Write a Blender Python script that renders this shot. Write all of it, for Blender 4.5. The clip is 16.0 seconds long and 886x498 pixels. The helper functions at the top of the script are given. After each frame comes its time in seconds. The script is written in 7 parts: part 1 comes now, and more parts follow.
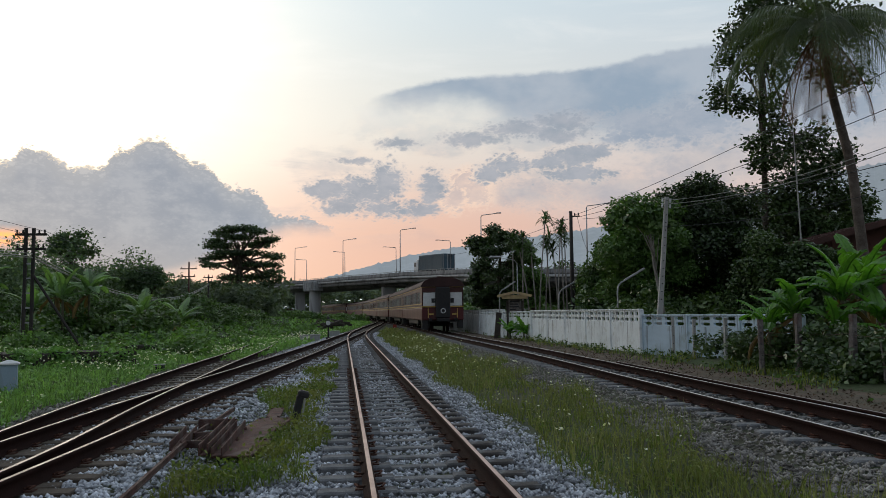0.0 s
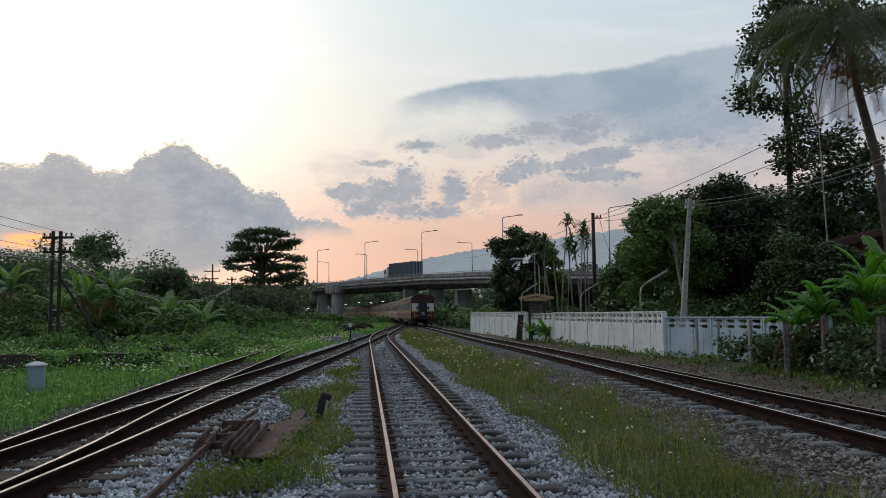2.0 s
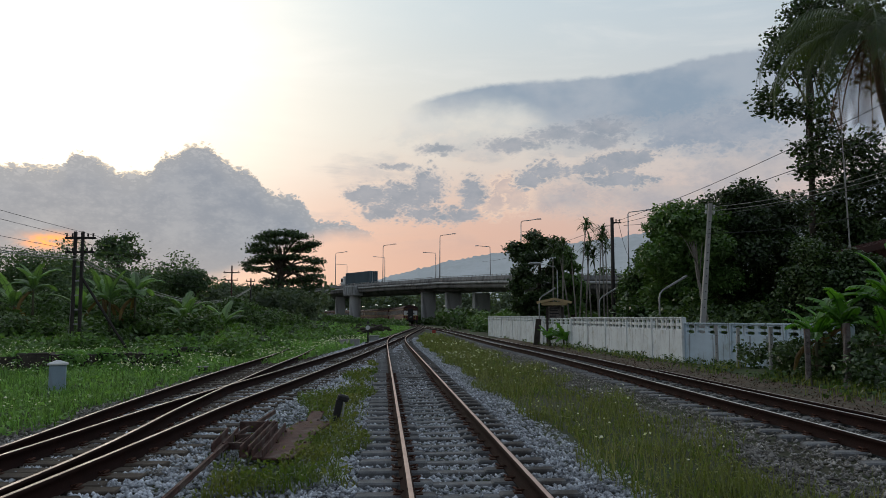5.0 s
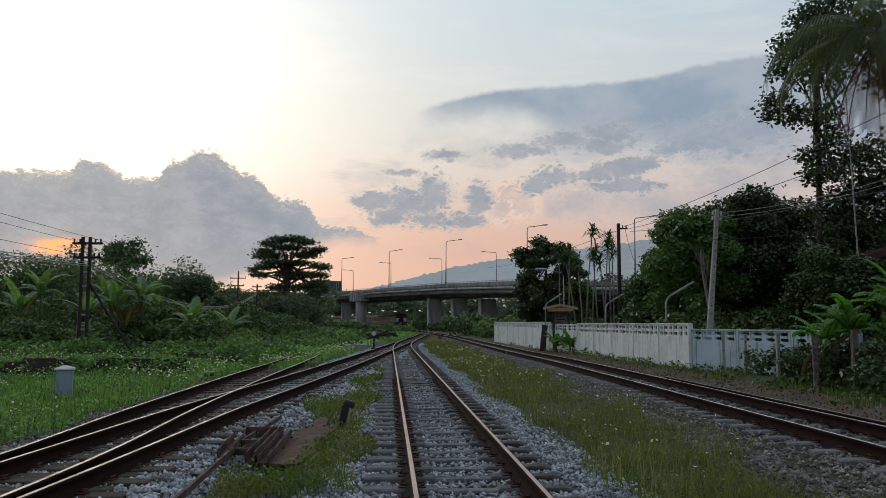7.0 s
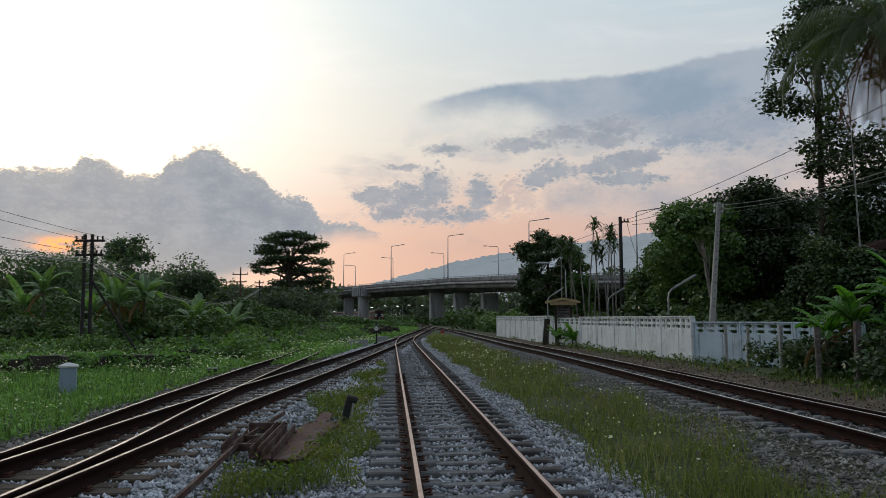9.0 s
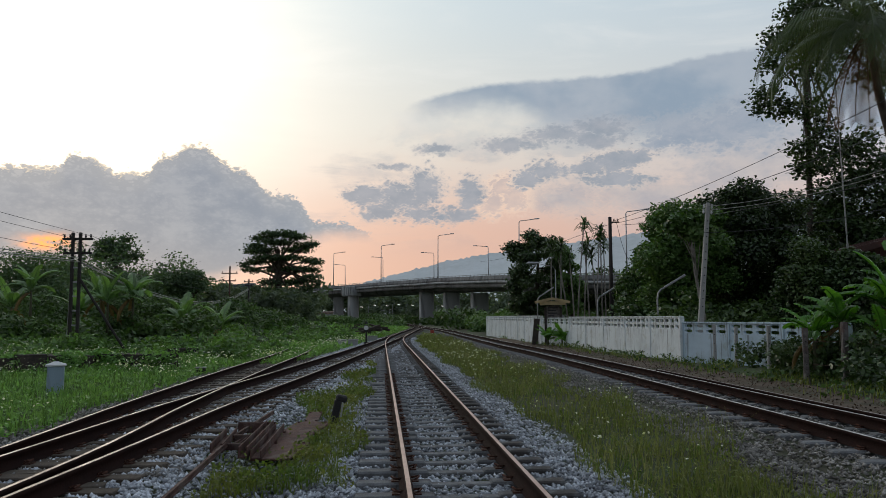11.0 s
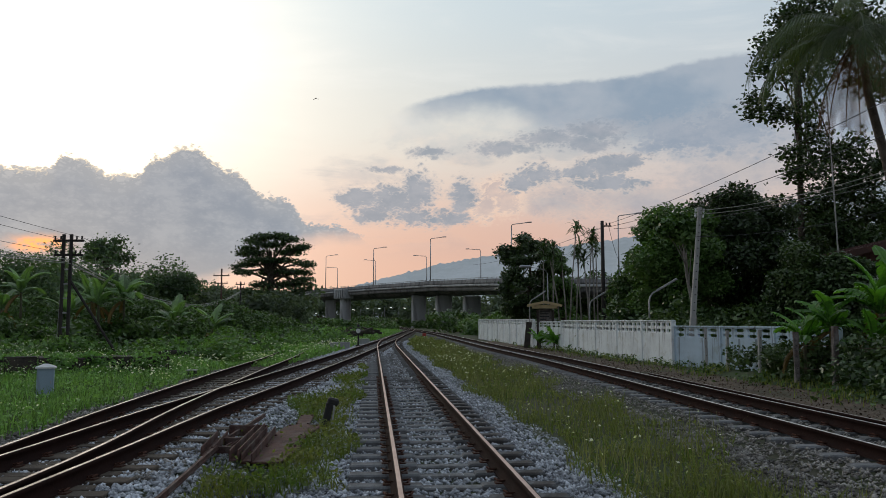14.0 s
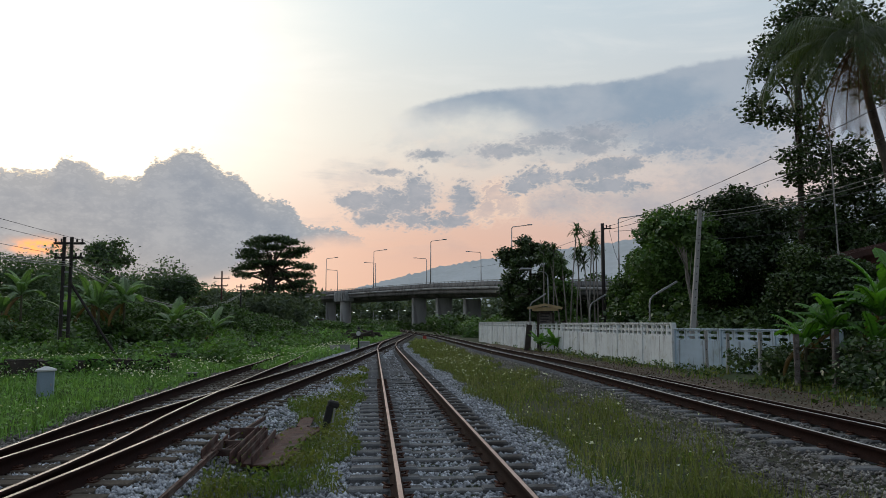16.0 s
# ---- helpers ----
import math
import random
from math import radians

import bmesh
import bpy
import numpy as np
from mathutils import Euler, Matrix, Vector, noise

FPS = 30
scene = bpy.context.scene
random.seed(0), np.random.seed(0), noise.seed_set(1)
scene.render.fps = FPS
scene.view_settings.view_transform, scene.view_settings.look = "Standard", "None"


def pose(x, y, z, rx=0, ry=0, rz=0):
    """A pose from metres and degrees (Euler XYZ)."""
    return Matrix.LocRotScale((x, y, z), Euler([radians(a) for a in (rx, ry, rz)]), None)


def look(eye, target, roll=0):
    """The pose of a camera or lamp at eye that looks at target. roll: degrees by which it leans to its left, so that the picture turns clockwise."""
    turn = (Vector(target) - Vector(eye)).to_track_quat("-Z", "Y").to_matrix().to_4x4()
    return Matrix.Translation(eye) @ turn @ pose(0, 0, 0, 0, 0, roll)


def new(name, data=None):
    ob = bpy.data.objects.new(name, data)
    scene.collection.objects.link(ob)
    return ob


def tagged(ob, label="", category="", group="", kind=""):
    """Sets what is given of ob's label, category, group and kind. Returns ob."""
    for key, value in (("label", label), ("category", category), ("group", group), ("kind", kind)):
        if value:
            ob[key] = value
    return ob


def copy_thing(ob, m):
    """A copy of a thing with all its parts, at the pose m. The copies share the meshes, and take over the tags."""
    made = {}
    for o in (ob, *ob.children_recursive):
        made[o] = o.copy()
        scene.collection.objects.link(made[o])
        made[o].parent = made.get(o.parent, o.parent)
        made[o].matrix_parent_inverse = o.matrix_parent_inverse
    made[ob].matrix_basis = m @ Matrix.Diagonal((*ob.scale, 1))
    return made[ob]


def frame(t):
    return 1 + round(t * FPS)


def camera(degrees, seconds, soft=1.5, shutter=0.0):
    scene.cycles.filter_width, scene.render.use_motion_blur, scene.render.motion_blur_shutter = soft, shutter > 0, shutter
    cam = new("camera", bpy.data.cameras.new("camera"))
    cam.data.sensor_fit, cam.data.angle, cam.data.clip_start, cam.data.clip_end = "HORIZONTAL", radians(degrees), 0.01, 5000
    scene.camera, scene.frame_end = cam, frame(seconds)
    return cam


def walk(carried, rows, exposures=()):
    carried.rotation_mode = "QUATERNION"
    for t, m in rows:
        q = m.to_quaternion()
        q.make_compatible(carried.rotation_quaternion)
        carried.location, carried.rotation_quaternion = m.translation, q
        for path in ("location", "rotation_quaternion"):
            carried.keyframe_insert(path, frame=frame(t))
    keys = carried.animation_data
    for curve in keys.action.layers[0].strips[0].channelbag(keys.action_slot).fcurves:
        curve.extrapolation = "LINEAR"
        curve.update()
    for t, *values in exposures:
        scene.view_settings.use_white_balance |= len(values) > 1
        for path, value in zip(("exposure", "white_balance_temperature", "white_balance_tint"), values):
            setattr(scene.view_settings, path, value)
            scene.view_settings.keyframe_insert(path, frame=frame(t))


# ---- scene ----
cam = camera(58.1, 16.0, soft=0.3)
EYE = (0.0, 0.0, 1.54)
PATH = [
    (0.0, -2.388, 4.47, 0.615),
    (0.5, -1.763, 4.523, 0.888),
    (1.0, -1.277, 4.317, 0.997),
    (1.5, -0.836, 4.586, 0.82),
    (2.0, -0.833, 4.644, 0.588),
    (2.5, -0.642, 4.775, 0.583),
    (3.0, -0.465, 4.676, 0.778),
    (3.5, -0.255, 4.854, 0.585),
    (4.0, -0.086, 4.851, 0.335),
    (6.5, 0.978, 5.192, -0.181),
    (7.0, 0.856, 5.31, -0.1),
    (7.5, 0.672, 5.283, 0.163),
    (8.0, 0.8, 4.992, 0.206),
    (8.5, 0.866, 4.853, 0.239),
    (9.0, 1.027, 4.924, 0.328),
    (11.5, 0.064, 4.889, 0.027),
    (12.0, -0.072, 4.888, -0.113),
    (12.5, 0.0, 4.859, 0.0),
    (13.0, 0.088, 5.029, 0.084),
    (13.5, -0.045, 5.188, 0.091),
    (14.0, -0.258, 5.116, 0.022),
    (14.5, -0.154, 5.198, 0.21),
    (15.0, -0.211, 5.126, 0.042),
    (15.5, -0.257, 5.312, 0.073),
    (16.0, -0.238, 5.301, 0.028),
    ]
walk(cam, [(t, pose(*EYE, 90 + pitch, roll, yaw)) for t, yaw, pitch, roll in PATH],
     exposures=[(0.0, 0.03), (3.5, 0.03), (4.0, -0.15), (6.4, -0.08), (16.0, -0.08)])

# ---- node helpers ----


class Nodes:
    """Short hand for building a node tree."""

    def __init__(self, tree):
        self.t = tree

    def n(self, kind, **kw):
        nd = self.t.nodes.new(kind)
        for key, value in kw.items():
            if key == "operation":
                nd.operation = value
            elif key == "blend_type":
                nd.blend_type = value
            elif key == "data_type":
                nd.data_type = value
            elif key == "sky_type":
                nd.sky_type = value
        return nd

    def put(self, sock, v):
        if isinstance(v, bpy.types.NodeSocket):
            self.t.links.new(v, sock)
        elif isinstance(v, (tuple, list)):
            sock.default_value = (*v, 1.0) if len(v) == 3 and len(sock.default_value) == 4 else v
        else:
            sock.default_value = v

    def math(self, op, a, b=0.0, c=0.0):
        nd = self.n("ShaderNodeMath", operation=op)
        for i, v in enumerate((a, b, c)):
            self.put(nd.inputs[i], v)
        return nd.outputs[0]

    def add(self, a, b):
        return self.math("ADD", a, b)

    def sub(self, a, b):
        return self.math("SUBTRACT", a, b)

    def mul(self, a, b):
        return self.math("MULTIPLY", a, b)

    def step(self, x, lo, hi):
        nd = self.n("ShaderNodeMapRange")
        nd.interpolation_type = "SMOOTHSTEP"
        self.put(nd.inputs[0], x)
        self.put(nd.inputs[1], lo)
        self.put(nd.inputs[2], hi)
        return nd.outputs[0]

    def mix(self, f, a, b, blend="MIX"):
        nd = self.n("ShaderNodeMix", data_type="RGBA", blend_type=blend)
        self.put(nd.inputs[0], f)
        self.put(nd.inputs[6], a)
        self.put(nd.inputs[7], b)
        return nd.outputs[2]

    def noise(self, vec, scale, detail=4.0, rough=0.5, dist=0.0):
        nd = self.n("ShaderNodeTexNoise")
        if vec is not None:
            self.put(nd.inputs["Vector"], vec)
        self.put(nd.inputs["Scale"], scale)
        self.put(nd.inputs["Detail"], detail)
        self.put(nd.inputs["Roughness"], rough)
        self.put(nd.inputs["Distortion"], dist)
        return nd.outputs["Fac"]

    def vec(self, x, y, z=0.0):
        nd = self.n("ShaderNodeCombineXYZ")
        for i, v in enumerate((x, y, z)):
            self.put(nd.inputs[i], v)
        return nd.outputs[0]

    def curve(self, x, pts):
        """A piecewise smooth function of x through pts (x, y)."""
        lo, hi = pts[0][0], pts[-1][0]
        ys = [p[1] for p in pts]
        y0, y1 = min(ys), max(ys)
        nd = self.n("ShaderNodeFloatCurve")
        c = nd.mapping.curves[0]
        sc = [((px - lo) / (hi - lo), (py - y0) / (y1 - y0)) for px, py in pts]
        c.points[0].location, c.points[1].location = sc[0], sc[-1]
        for q in sc[1:-1]:
            c.points.new(*q)
        nd.mapping.update()
        self.put(nd.inputs["Value"], self.math("DIVIDE", self.sub(x, lo), hi - lo))
        return self.add(self.mul(nd.outputs[0], y1 - y0), y0)


# ---- world: an evening sky, sun low behind a bank of cloud ----
SUN_AZ, SUN_EL = -27.0, 9.0
world = bpy.data.worlds.new("evening_sky")
scene.world = world
world.use_nodes = True
wt = world.node_tree
wt.nodes.clear()
W = Nodes(wt)
tc = W.n("ShaderNodeTexCoord").outputs["Generated"]
sep = W.n("ShaderNodeSeparateXYZ")
wt.links.new(tc, sep.inputs[0])
sx, sy, sz = sep.outputs
DEG = 57.29578
az = W.mul(W.math("ARCTAN2", sx, sy), DEG)
el = W.mul(W.math("ARCSINE", sz), DEG)
flat = W.vec(az, W.mul(el, 1.6), 0.0)
nA = W.noise(flat, 0.16, 6.0, 0.55)
nB = W.noise(flat, 0.45, 6.0, 0.6)
nC = W.noise(W.vec(W.mul(az, 0.35), W.mul(el, 1.7), 3.0), 0.22, 6.0, 0.6, 0.4)
nD = W.noise(flat, 1.1, 5.0, 0.6)
bil2 = W.math("ABSOLUTE", W.sub(W.mul(W.noise(flat, 0.75, 0.5, 0.4, 0.2), 4.0), 2.0))
bil3 = W.math("ABSOLUTE", W.sub(W.mul(W.noise(flat, 1.7, 1.0, 0.4), 4.0), 2.0))

# clear air: peach by the horizon, cream, then pale blue; a broad glow about the sun
warm = W.math("POWER", W.math("MAXIMUM", W.math("COSINE", W.math("DIVIDE", W.sub(az, SUN_AZ), DEG)), 0.0), 3.0)
c_hor = W.mix(warm, (0.60, 0.46, 0.45), (0.96, 0.555, 0.39))
c_mid = W.mix(warm, (0.58, 0.62, 0.67), (0.93, 0.87, 0.75))
c_top = W.mix(warm, (0.50, 0.61, 0.72), (0.80, 0.90, 0.92))
air = W.mix(W.step(el, 4.5, 14.0), c_hor, c_mid)
air = W.mix(W.step(el, 11.0, 24.0), air, c_top)
wisp = W.mul(W.step(nC, 0.45, 0.75), W.step(el, 8.0, 20.0))
air = W.mix(W.mul(wisp, 0.35), air, (0.95, 0.95, 0.93))
dxs = W.sub(az, -27.0)
dys = W.sub(el, 17.0)
r2 = W.add(W.mul(W.mul(dxs, dxs), 0.0042), W.mul(W.mul(dys, dys), 0.0055))
glow = W.math("POWER", 2.718, W.mul(r2, -1.0))
glow = W.mul(glow, W.add(0.75, W.mul(nC, 0.5)))
air = W.mix(glow, air, (1.75, 1.62, 1.42))

# high lens of grey-blue cloud
wing_top = W.curve(az, [(-3.4, 14.9), (0.0, 16.1), (4.6, 16.8), (9.0, 16.9), (13.8, 17.1), (18.0, 17.7), (23.0, 17.9), (34.0, 16.5)])
wing_low = W.curve(az, [(-3.4, 14.3), (0.0, 14.7), (4.0, 14.4), (8.0, 13.2), (13.0, 11.8), (18.0, 11.0), (23.0, 10.4), (34.0, 10.0)])
e_w = W.add(el, W.mul(W.sub(nD, 0.5), 0.5))
wing = W.mul(W.step(W.sub(wing_top, e_w), 0.0, 0.45), W.step(W.sub(W.add(e_w, W.mul(W.sub(nA, 0.5), 4.0)), wing_low), -1.0, 1.6))
wing = W.mul(wing, W.mul(W.step(az, -3.6, -0.6), W.step(az, 50.0, 34.0)))
wing_col = W.mix(W.step(nA, 0.35, 0.65), (0.28, 0.37, 0.48), (0.42, 0.48, 0.56))
air = W.mix(W.mul(wing, 0.93), air, wing_col)

# broken middle clouds, more of them to the east
band = W.mul(W.step(el, 3.5, 8.0), W.step(el, 16.0, 11.0))
side = W.curve(az, [(-60.0, 0.30), (-12.0, 0.26), (-8.0, 0.40), (0.0, 0.52), (10.0, 0.56), (25.0, 0.62), (60.0, 0.55)])
lump = W.add(W.mul(nC, 0.62), W.mul(nA, 0.38))
mid = W.mul(W.step(W.add(lump, W.mul(side, 0.42)), 0.66, 0.80), band)
mid_col = W.mix(W.step(nB, 0.40, 0.62), (0.35, 0.40, 0.47), (0.56, 0.52, 0.54))
mid_rim = W.mix(warm, (0.70, 0.60, 0.58), (1.0, 0.72, 0.52))
mid_col = W.mix(W.mul(W.step(W.sub(lump, W.mul(nB, 0.3)), 0.42, 0.30), 0.8), mid_col, mid_rim)
air = W.mix(W.mul(mid, 0.38), air, mid_col)


fine = W.add(W.mul(bil2, 0.30), W.add(W.mul(bil3, 0.42), W.mul(W.math("ABSOLUTE", W.sub(W.mul(W.noise(flat, 3.6, 1.5, 0.5), 4.0), 2.0)), 0.28)))
az_w = W.add(az, W.mul(W.sub(nB, 0.5), 2.0))
el_w = W.add(el, W.mul(W.sub(W.noise(W.vec(W.mul(el, 1.6), az, 7.0), 0.55, 5.0, 0.6), 0.5), 1.5))


def puffs(air, heaps, body, edge, soft=0.75, rough=0.75, strength=0.92):
    """Cloud grown from heaps (across, up, half width, half height, in degrees), with a ragged outline."""
    field_v = None
    for a, e, rx, ry in heaps:
        dx = W.mul(W.sub(az_w, a), 1.0 / rx)
        dy = W.mul(W.sub(el_w, e), 1.0 / ry)
        one = W.sub(1.0, W.math("SQRT", W.add(W.mul(dx, dx), W.mul(dy, dy))))
        field_v = one if field_v is None else W.math("MAXIMUM", field_v, one)
    field_v = W.add(field_v, W.mul(W.sub(fine, 0.26), rough))
    mask = W.step(field_v, -0.12, soft - 0.12)
    shade = W.mix(W.step(nB, 0.34, 0.66), body[0], body[1])
    shade = W.mix(W.step(W.add(field_v, W.mul(W.sub(fine, 0.26), 0.5)), 0.62, 0.0), shade, edge)
    return W.mix(W.mul(mask, strength), air, shade)


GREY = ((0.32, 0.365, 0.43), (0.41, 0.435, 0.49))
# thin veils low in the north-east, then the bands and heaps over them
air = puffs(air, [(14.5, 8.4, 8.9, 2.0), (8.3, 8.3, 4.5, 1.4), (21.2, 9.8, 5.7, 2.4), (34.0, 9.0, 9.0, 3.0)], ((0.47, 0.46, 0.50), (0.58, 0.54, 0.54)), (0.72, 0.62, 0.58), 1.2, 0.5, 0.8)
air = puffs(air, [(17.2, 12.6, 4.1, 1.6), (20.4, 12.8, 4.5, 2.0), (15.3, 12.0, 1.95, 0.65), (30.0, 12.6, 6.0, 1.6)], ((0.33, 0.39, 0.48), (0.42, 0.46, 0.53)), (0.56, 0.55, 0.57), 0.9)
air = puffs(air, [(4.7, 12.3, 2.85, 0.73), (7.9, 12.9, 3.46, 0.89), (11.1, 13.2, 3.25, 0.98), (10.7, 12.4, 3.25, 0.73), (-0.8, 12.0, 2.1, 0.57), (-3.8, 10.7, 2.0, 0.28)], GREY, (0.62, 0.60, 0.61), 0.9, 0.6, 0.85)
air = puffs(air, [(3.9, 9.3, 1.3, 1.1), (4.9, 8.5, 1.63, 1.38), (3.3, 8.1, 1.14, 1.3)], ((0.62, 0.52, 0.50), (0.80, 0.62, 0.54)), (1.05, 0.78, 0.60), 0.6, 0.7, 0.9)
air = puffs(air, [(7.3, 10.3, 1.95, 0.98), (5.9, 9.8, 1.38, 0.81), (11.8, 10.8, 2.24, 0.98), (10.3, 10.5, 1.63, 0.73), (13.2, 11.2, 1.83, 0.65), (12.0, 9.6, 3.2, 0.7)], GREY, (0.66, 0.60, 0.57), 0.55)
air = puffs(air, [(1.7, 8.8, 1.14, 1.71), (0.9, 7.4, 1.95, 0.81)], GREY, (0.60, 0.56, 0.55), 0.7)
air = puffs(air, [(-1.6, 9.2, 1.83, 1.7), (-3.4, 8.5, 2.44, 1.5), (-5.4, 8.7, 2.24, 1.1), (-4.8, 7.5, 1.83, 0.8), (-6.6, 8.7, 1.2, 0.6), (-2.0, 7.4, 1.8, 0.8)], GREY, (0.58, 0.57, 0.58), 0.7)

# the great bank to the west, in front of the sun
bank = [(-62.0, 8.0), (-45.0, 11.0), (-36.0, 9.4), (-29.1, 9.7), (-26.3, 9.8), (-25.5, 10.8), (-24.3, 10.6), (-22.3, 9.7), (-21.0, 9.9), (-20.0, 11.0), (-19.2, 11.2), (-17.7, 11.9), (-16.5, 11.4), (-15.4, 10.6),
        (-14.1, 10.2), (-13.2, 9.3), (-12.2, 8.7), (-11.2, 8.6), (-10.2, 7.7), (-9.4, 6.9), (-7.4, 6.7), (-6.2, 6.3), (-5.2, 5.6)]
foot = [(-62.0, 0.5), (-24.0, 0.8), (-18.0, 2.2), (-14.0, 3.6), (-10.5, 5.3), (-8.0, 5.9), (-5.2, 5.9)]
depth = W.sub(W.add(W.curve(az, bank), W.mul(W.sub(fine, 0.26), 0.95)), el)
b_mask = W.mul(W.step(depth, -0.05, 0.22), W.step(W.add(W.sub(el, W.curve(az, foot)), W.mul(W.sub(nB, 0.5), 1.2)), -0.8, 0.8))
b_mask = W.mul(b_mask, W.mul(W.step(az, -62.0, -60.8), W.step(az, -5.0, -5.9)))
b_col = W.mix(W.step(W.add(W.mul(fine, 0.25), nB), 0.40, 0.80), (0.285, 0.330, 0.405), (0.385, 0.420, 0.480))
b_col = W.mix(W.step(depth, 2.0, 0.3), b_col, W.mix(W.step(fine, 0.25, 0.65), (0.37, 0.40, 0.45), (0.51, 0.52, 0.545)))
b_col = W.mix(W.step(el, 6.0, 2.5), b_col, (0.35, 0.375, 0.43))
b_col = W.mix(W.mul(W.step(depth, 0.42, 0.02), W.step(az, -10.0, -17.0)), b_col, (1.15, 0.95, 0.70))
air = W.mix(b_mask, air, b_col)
# a gap at the foot of the bank where the sun burns through
gx = W.mul(W.sub(az, -26.8), 0.75)
gy = W.mul(W.sub(W.add(el, W.mul(nB, 0.8)), 5.3), 2.3)
ember = W.math("POWER", 2.718, W.mul(W.add(W.mul(gx, gx), W.mul(gy, gy)), -1.0))
air = W.mix(W.math("MINIMUM", W.mul(ember, W.mul(W.step(nD, 0.30, 0.55), 1.3)), 1.0), air, (1.7, 0.60, 0.15))
air = W.mix(W.step(el, 26.0, 62.0), air, (0.47, 0.54, 0.62))
air = W.mix(W.step(W.math("ABSOLUTE", az), 70.0, 140.0), air, W.mix(W.step(el, 0.0, 40.0), (0.36, 0.37, 0.41), (0.27, 0.32, 0.40)))
ground_glow = W.step(el, 0.5, -3.0)
air = W.mix(ground_glow, air, (0.10, 0.11, 0.08))

sky = W.n("ShaderNodeTexSky", sky_type="NISHITA")
sky.sun_disc = False
sky.sun_elevation, sky.sun_rotation = radians(SUN_EL), radians(SUN_AZ)
air = W.mix(1.0, air, W.mix(1.0, sky.outputs[0], (0.003, 0.003, 0.003), "MULTIPLY"), "ADD")
both = W.n("ShaderNodeBackground")
wt.links.new(air, both.inputs[0])
both.inputs[1].default_value = 0.93
out = W.n("ShaderNodeOutputWorld")
wt.links.new(both.outputs[0], out.inputs[0])

sun = new("sun", bpy.data.lights.new("sun", "SUN"))
sun.data.energy, sun.data.angle, sun.data.color = 0.35, radians(25), (1.0, 0.84, 0.66)
sun.matrix_world = look((0, 0, 0), (-math.sin(radians(SUN_AZ)) * math.cos(radians(SUN_EL)), -math.cos(radians(SUN_AZ)) * math.cos(radians(SUN_EL)), -math.sin(radians(SUN_EL))))


# ---- materials ----
def material(name, base, second=None, rough=0.8, metal=0.0, scale=6.0, fine=60.0, bump=0.3, amount=0.6, jitter=0.0, spec=0.4, stain=None, trans=0.0, streak=False, stain_scale=0.45):
    """A surface of two mingled colours at two scales, with relief and stains of their own shape."""
    m = bpy.data.materials.new(name)
    m.use_nodes = True
    t = Nodes(m.node_tree)
    b = m.node_tree.nodes["Principled BSDF"]
    co = t.n("ShaderNodeTexCoord").outputs["Object"]
    if streak:
        mp = t.n("ShaderNodeMapping")
        t.put(mp.inputs["Vector"], co)
        mp.inputs["Scale"].default_value = (1.0, 1.0, 0.22)
        co_big = mp.outputs[0]
    else:
        co_big = co
    big = t.noise(co_big, scale, 5.0, 0.6)
    small = t.noise(co, fine, 3.0, 0.6)
    second = second or tuple(c * 0.6 for c in base)
    f = t.mul(t.step(t.add(t.mul(big, 0.65), t.mul(small, 0.35)), 0.36, 0.64), amount)
    col = t.mix(f, base, second)
    if stain:
        st = t.noise(co_big, scale * stain_scale, 6.0, 0.7, 0.6)
        col = t.mix(t.mul(t.step(st, 0.49, 0.63), 0.75), col, stain)
    if jitter:
        oi = t.n("ShaderNodeObjectInfo").outputs["Random"]
        isl = t.n("ShaderNodeNewGeometry").outputs["Random Per Island"]
        v = t.add(1.0 - jitter, t.mul(t.add(oi, isl), jitter))
        col = t.mix(1.0, col, t.vec(v, v, v), "MULTIPLY")
    t.put(b.inputs["Base Color"], col)
    t.put(b.inputs["Roughness"], t.add(rough - 0.08, t.mul(big, 0.16)))
    b.inputs["Metallic"].default_value = metal
    b.inputs["Specular IOR Level"].default_value = spec
    if bump:
        bp = t.n("ShaderNodeBump")
        bp.inputs["Strength"].default_value = bump
        bp.inputs["Distance"].default_value = 0.02
        t.put(bp.inputs["Height"], t.add(small, t.mul(big, 0.5)))
        t.put(b.inputs["Normal"], bp.outputs[0])
    if trans:
        tr = t.n("ShaderNodeBsdfTranslucent")
        t.put(tr.inputs["Color"], t.mix(1.0, col, (1.5, 1.7, 0.6), "MULTIPLY"))
        mx = t.n("ShaderNodeMixShader")
        mx.inputs[0].default_value = trans
        m.node_tree.links.new(b.outputs[0], mx.inputs[1])
        m.node_tree.links.new(tr.outputs[0], mx.inputs[2])
        m.node_tree.links.new(mx.outputs[0], m.node_tree.nodes["Material Output"].inputs["Surface"])
    return m


def lit(name, color, strength):
    m = bpy.data.materials.new(name)
    m.use_nodes = True
    b = m.node_tree.nodes["Principled BSDF"]
    b.inputs["Base Color"].default_value = (*color, 1)
    b.inputs["Emission Color"].default_value = (*color, 1)
    b.inputs["Emission Strength"].default_value = strength
    return m


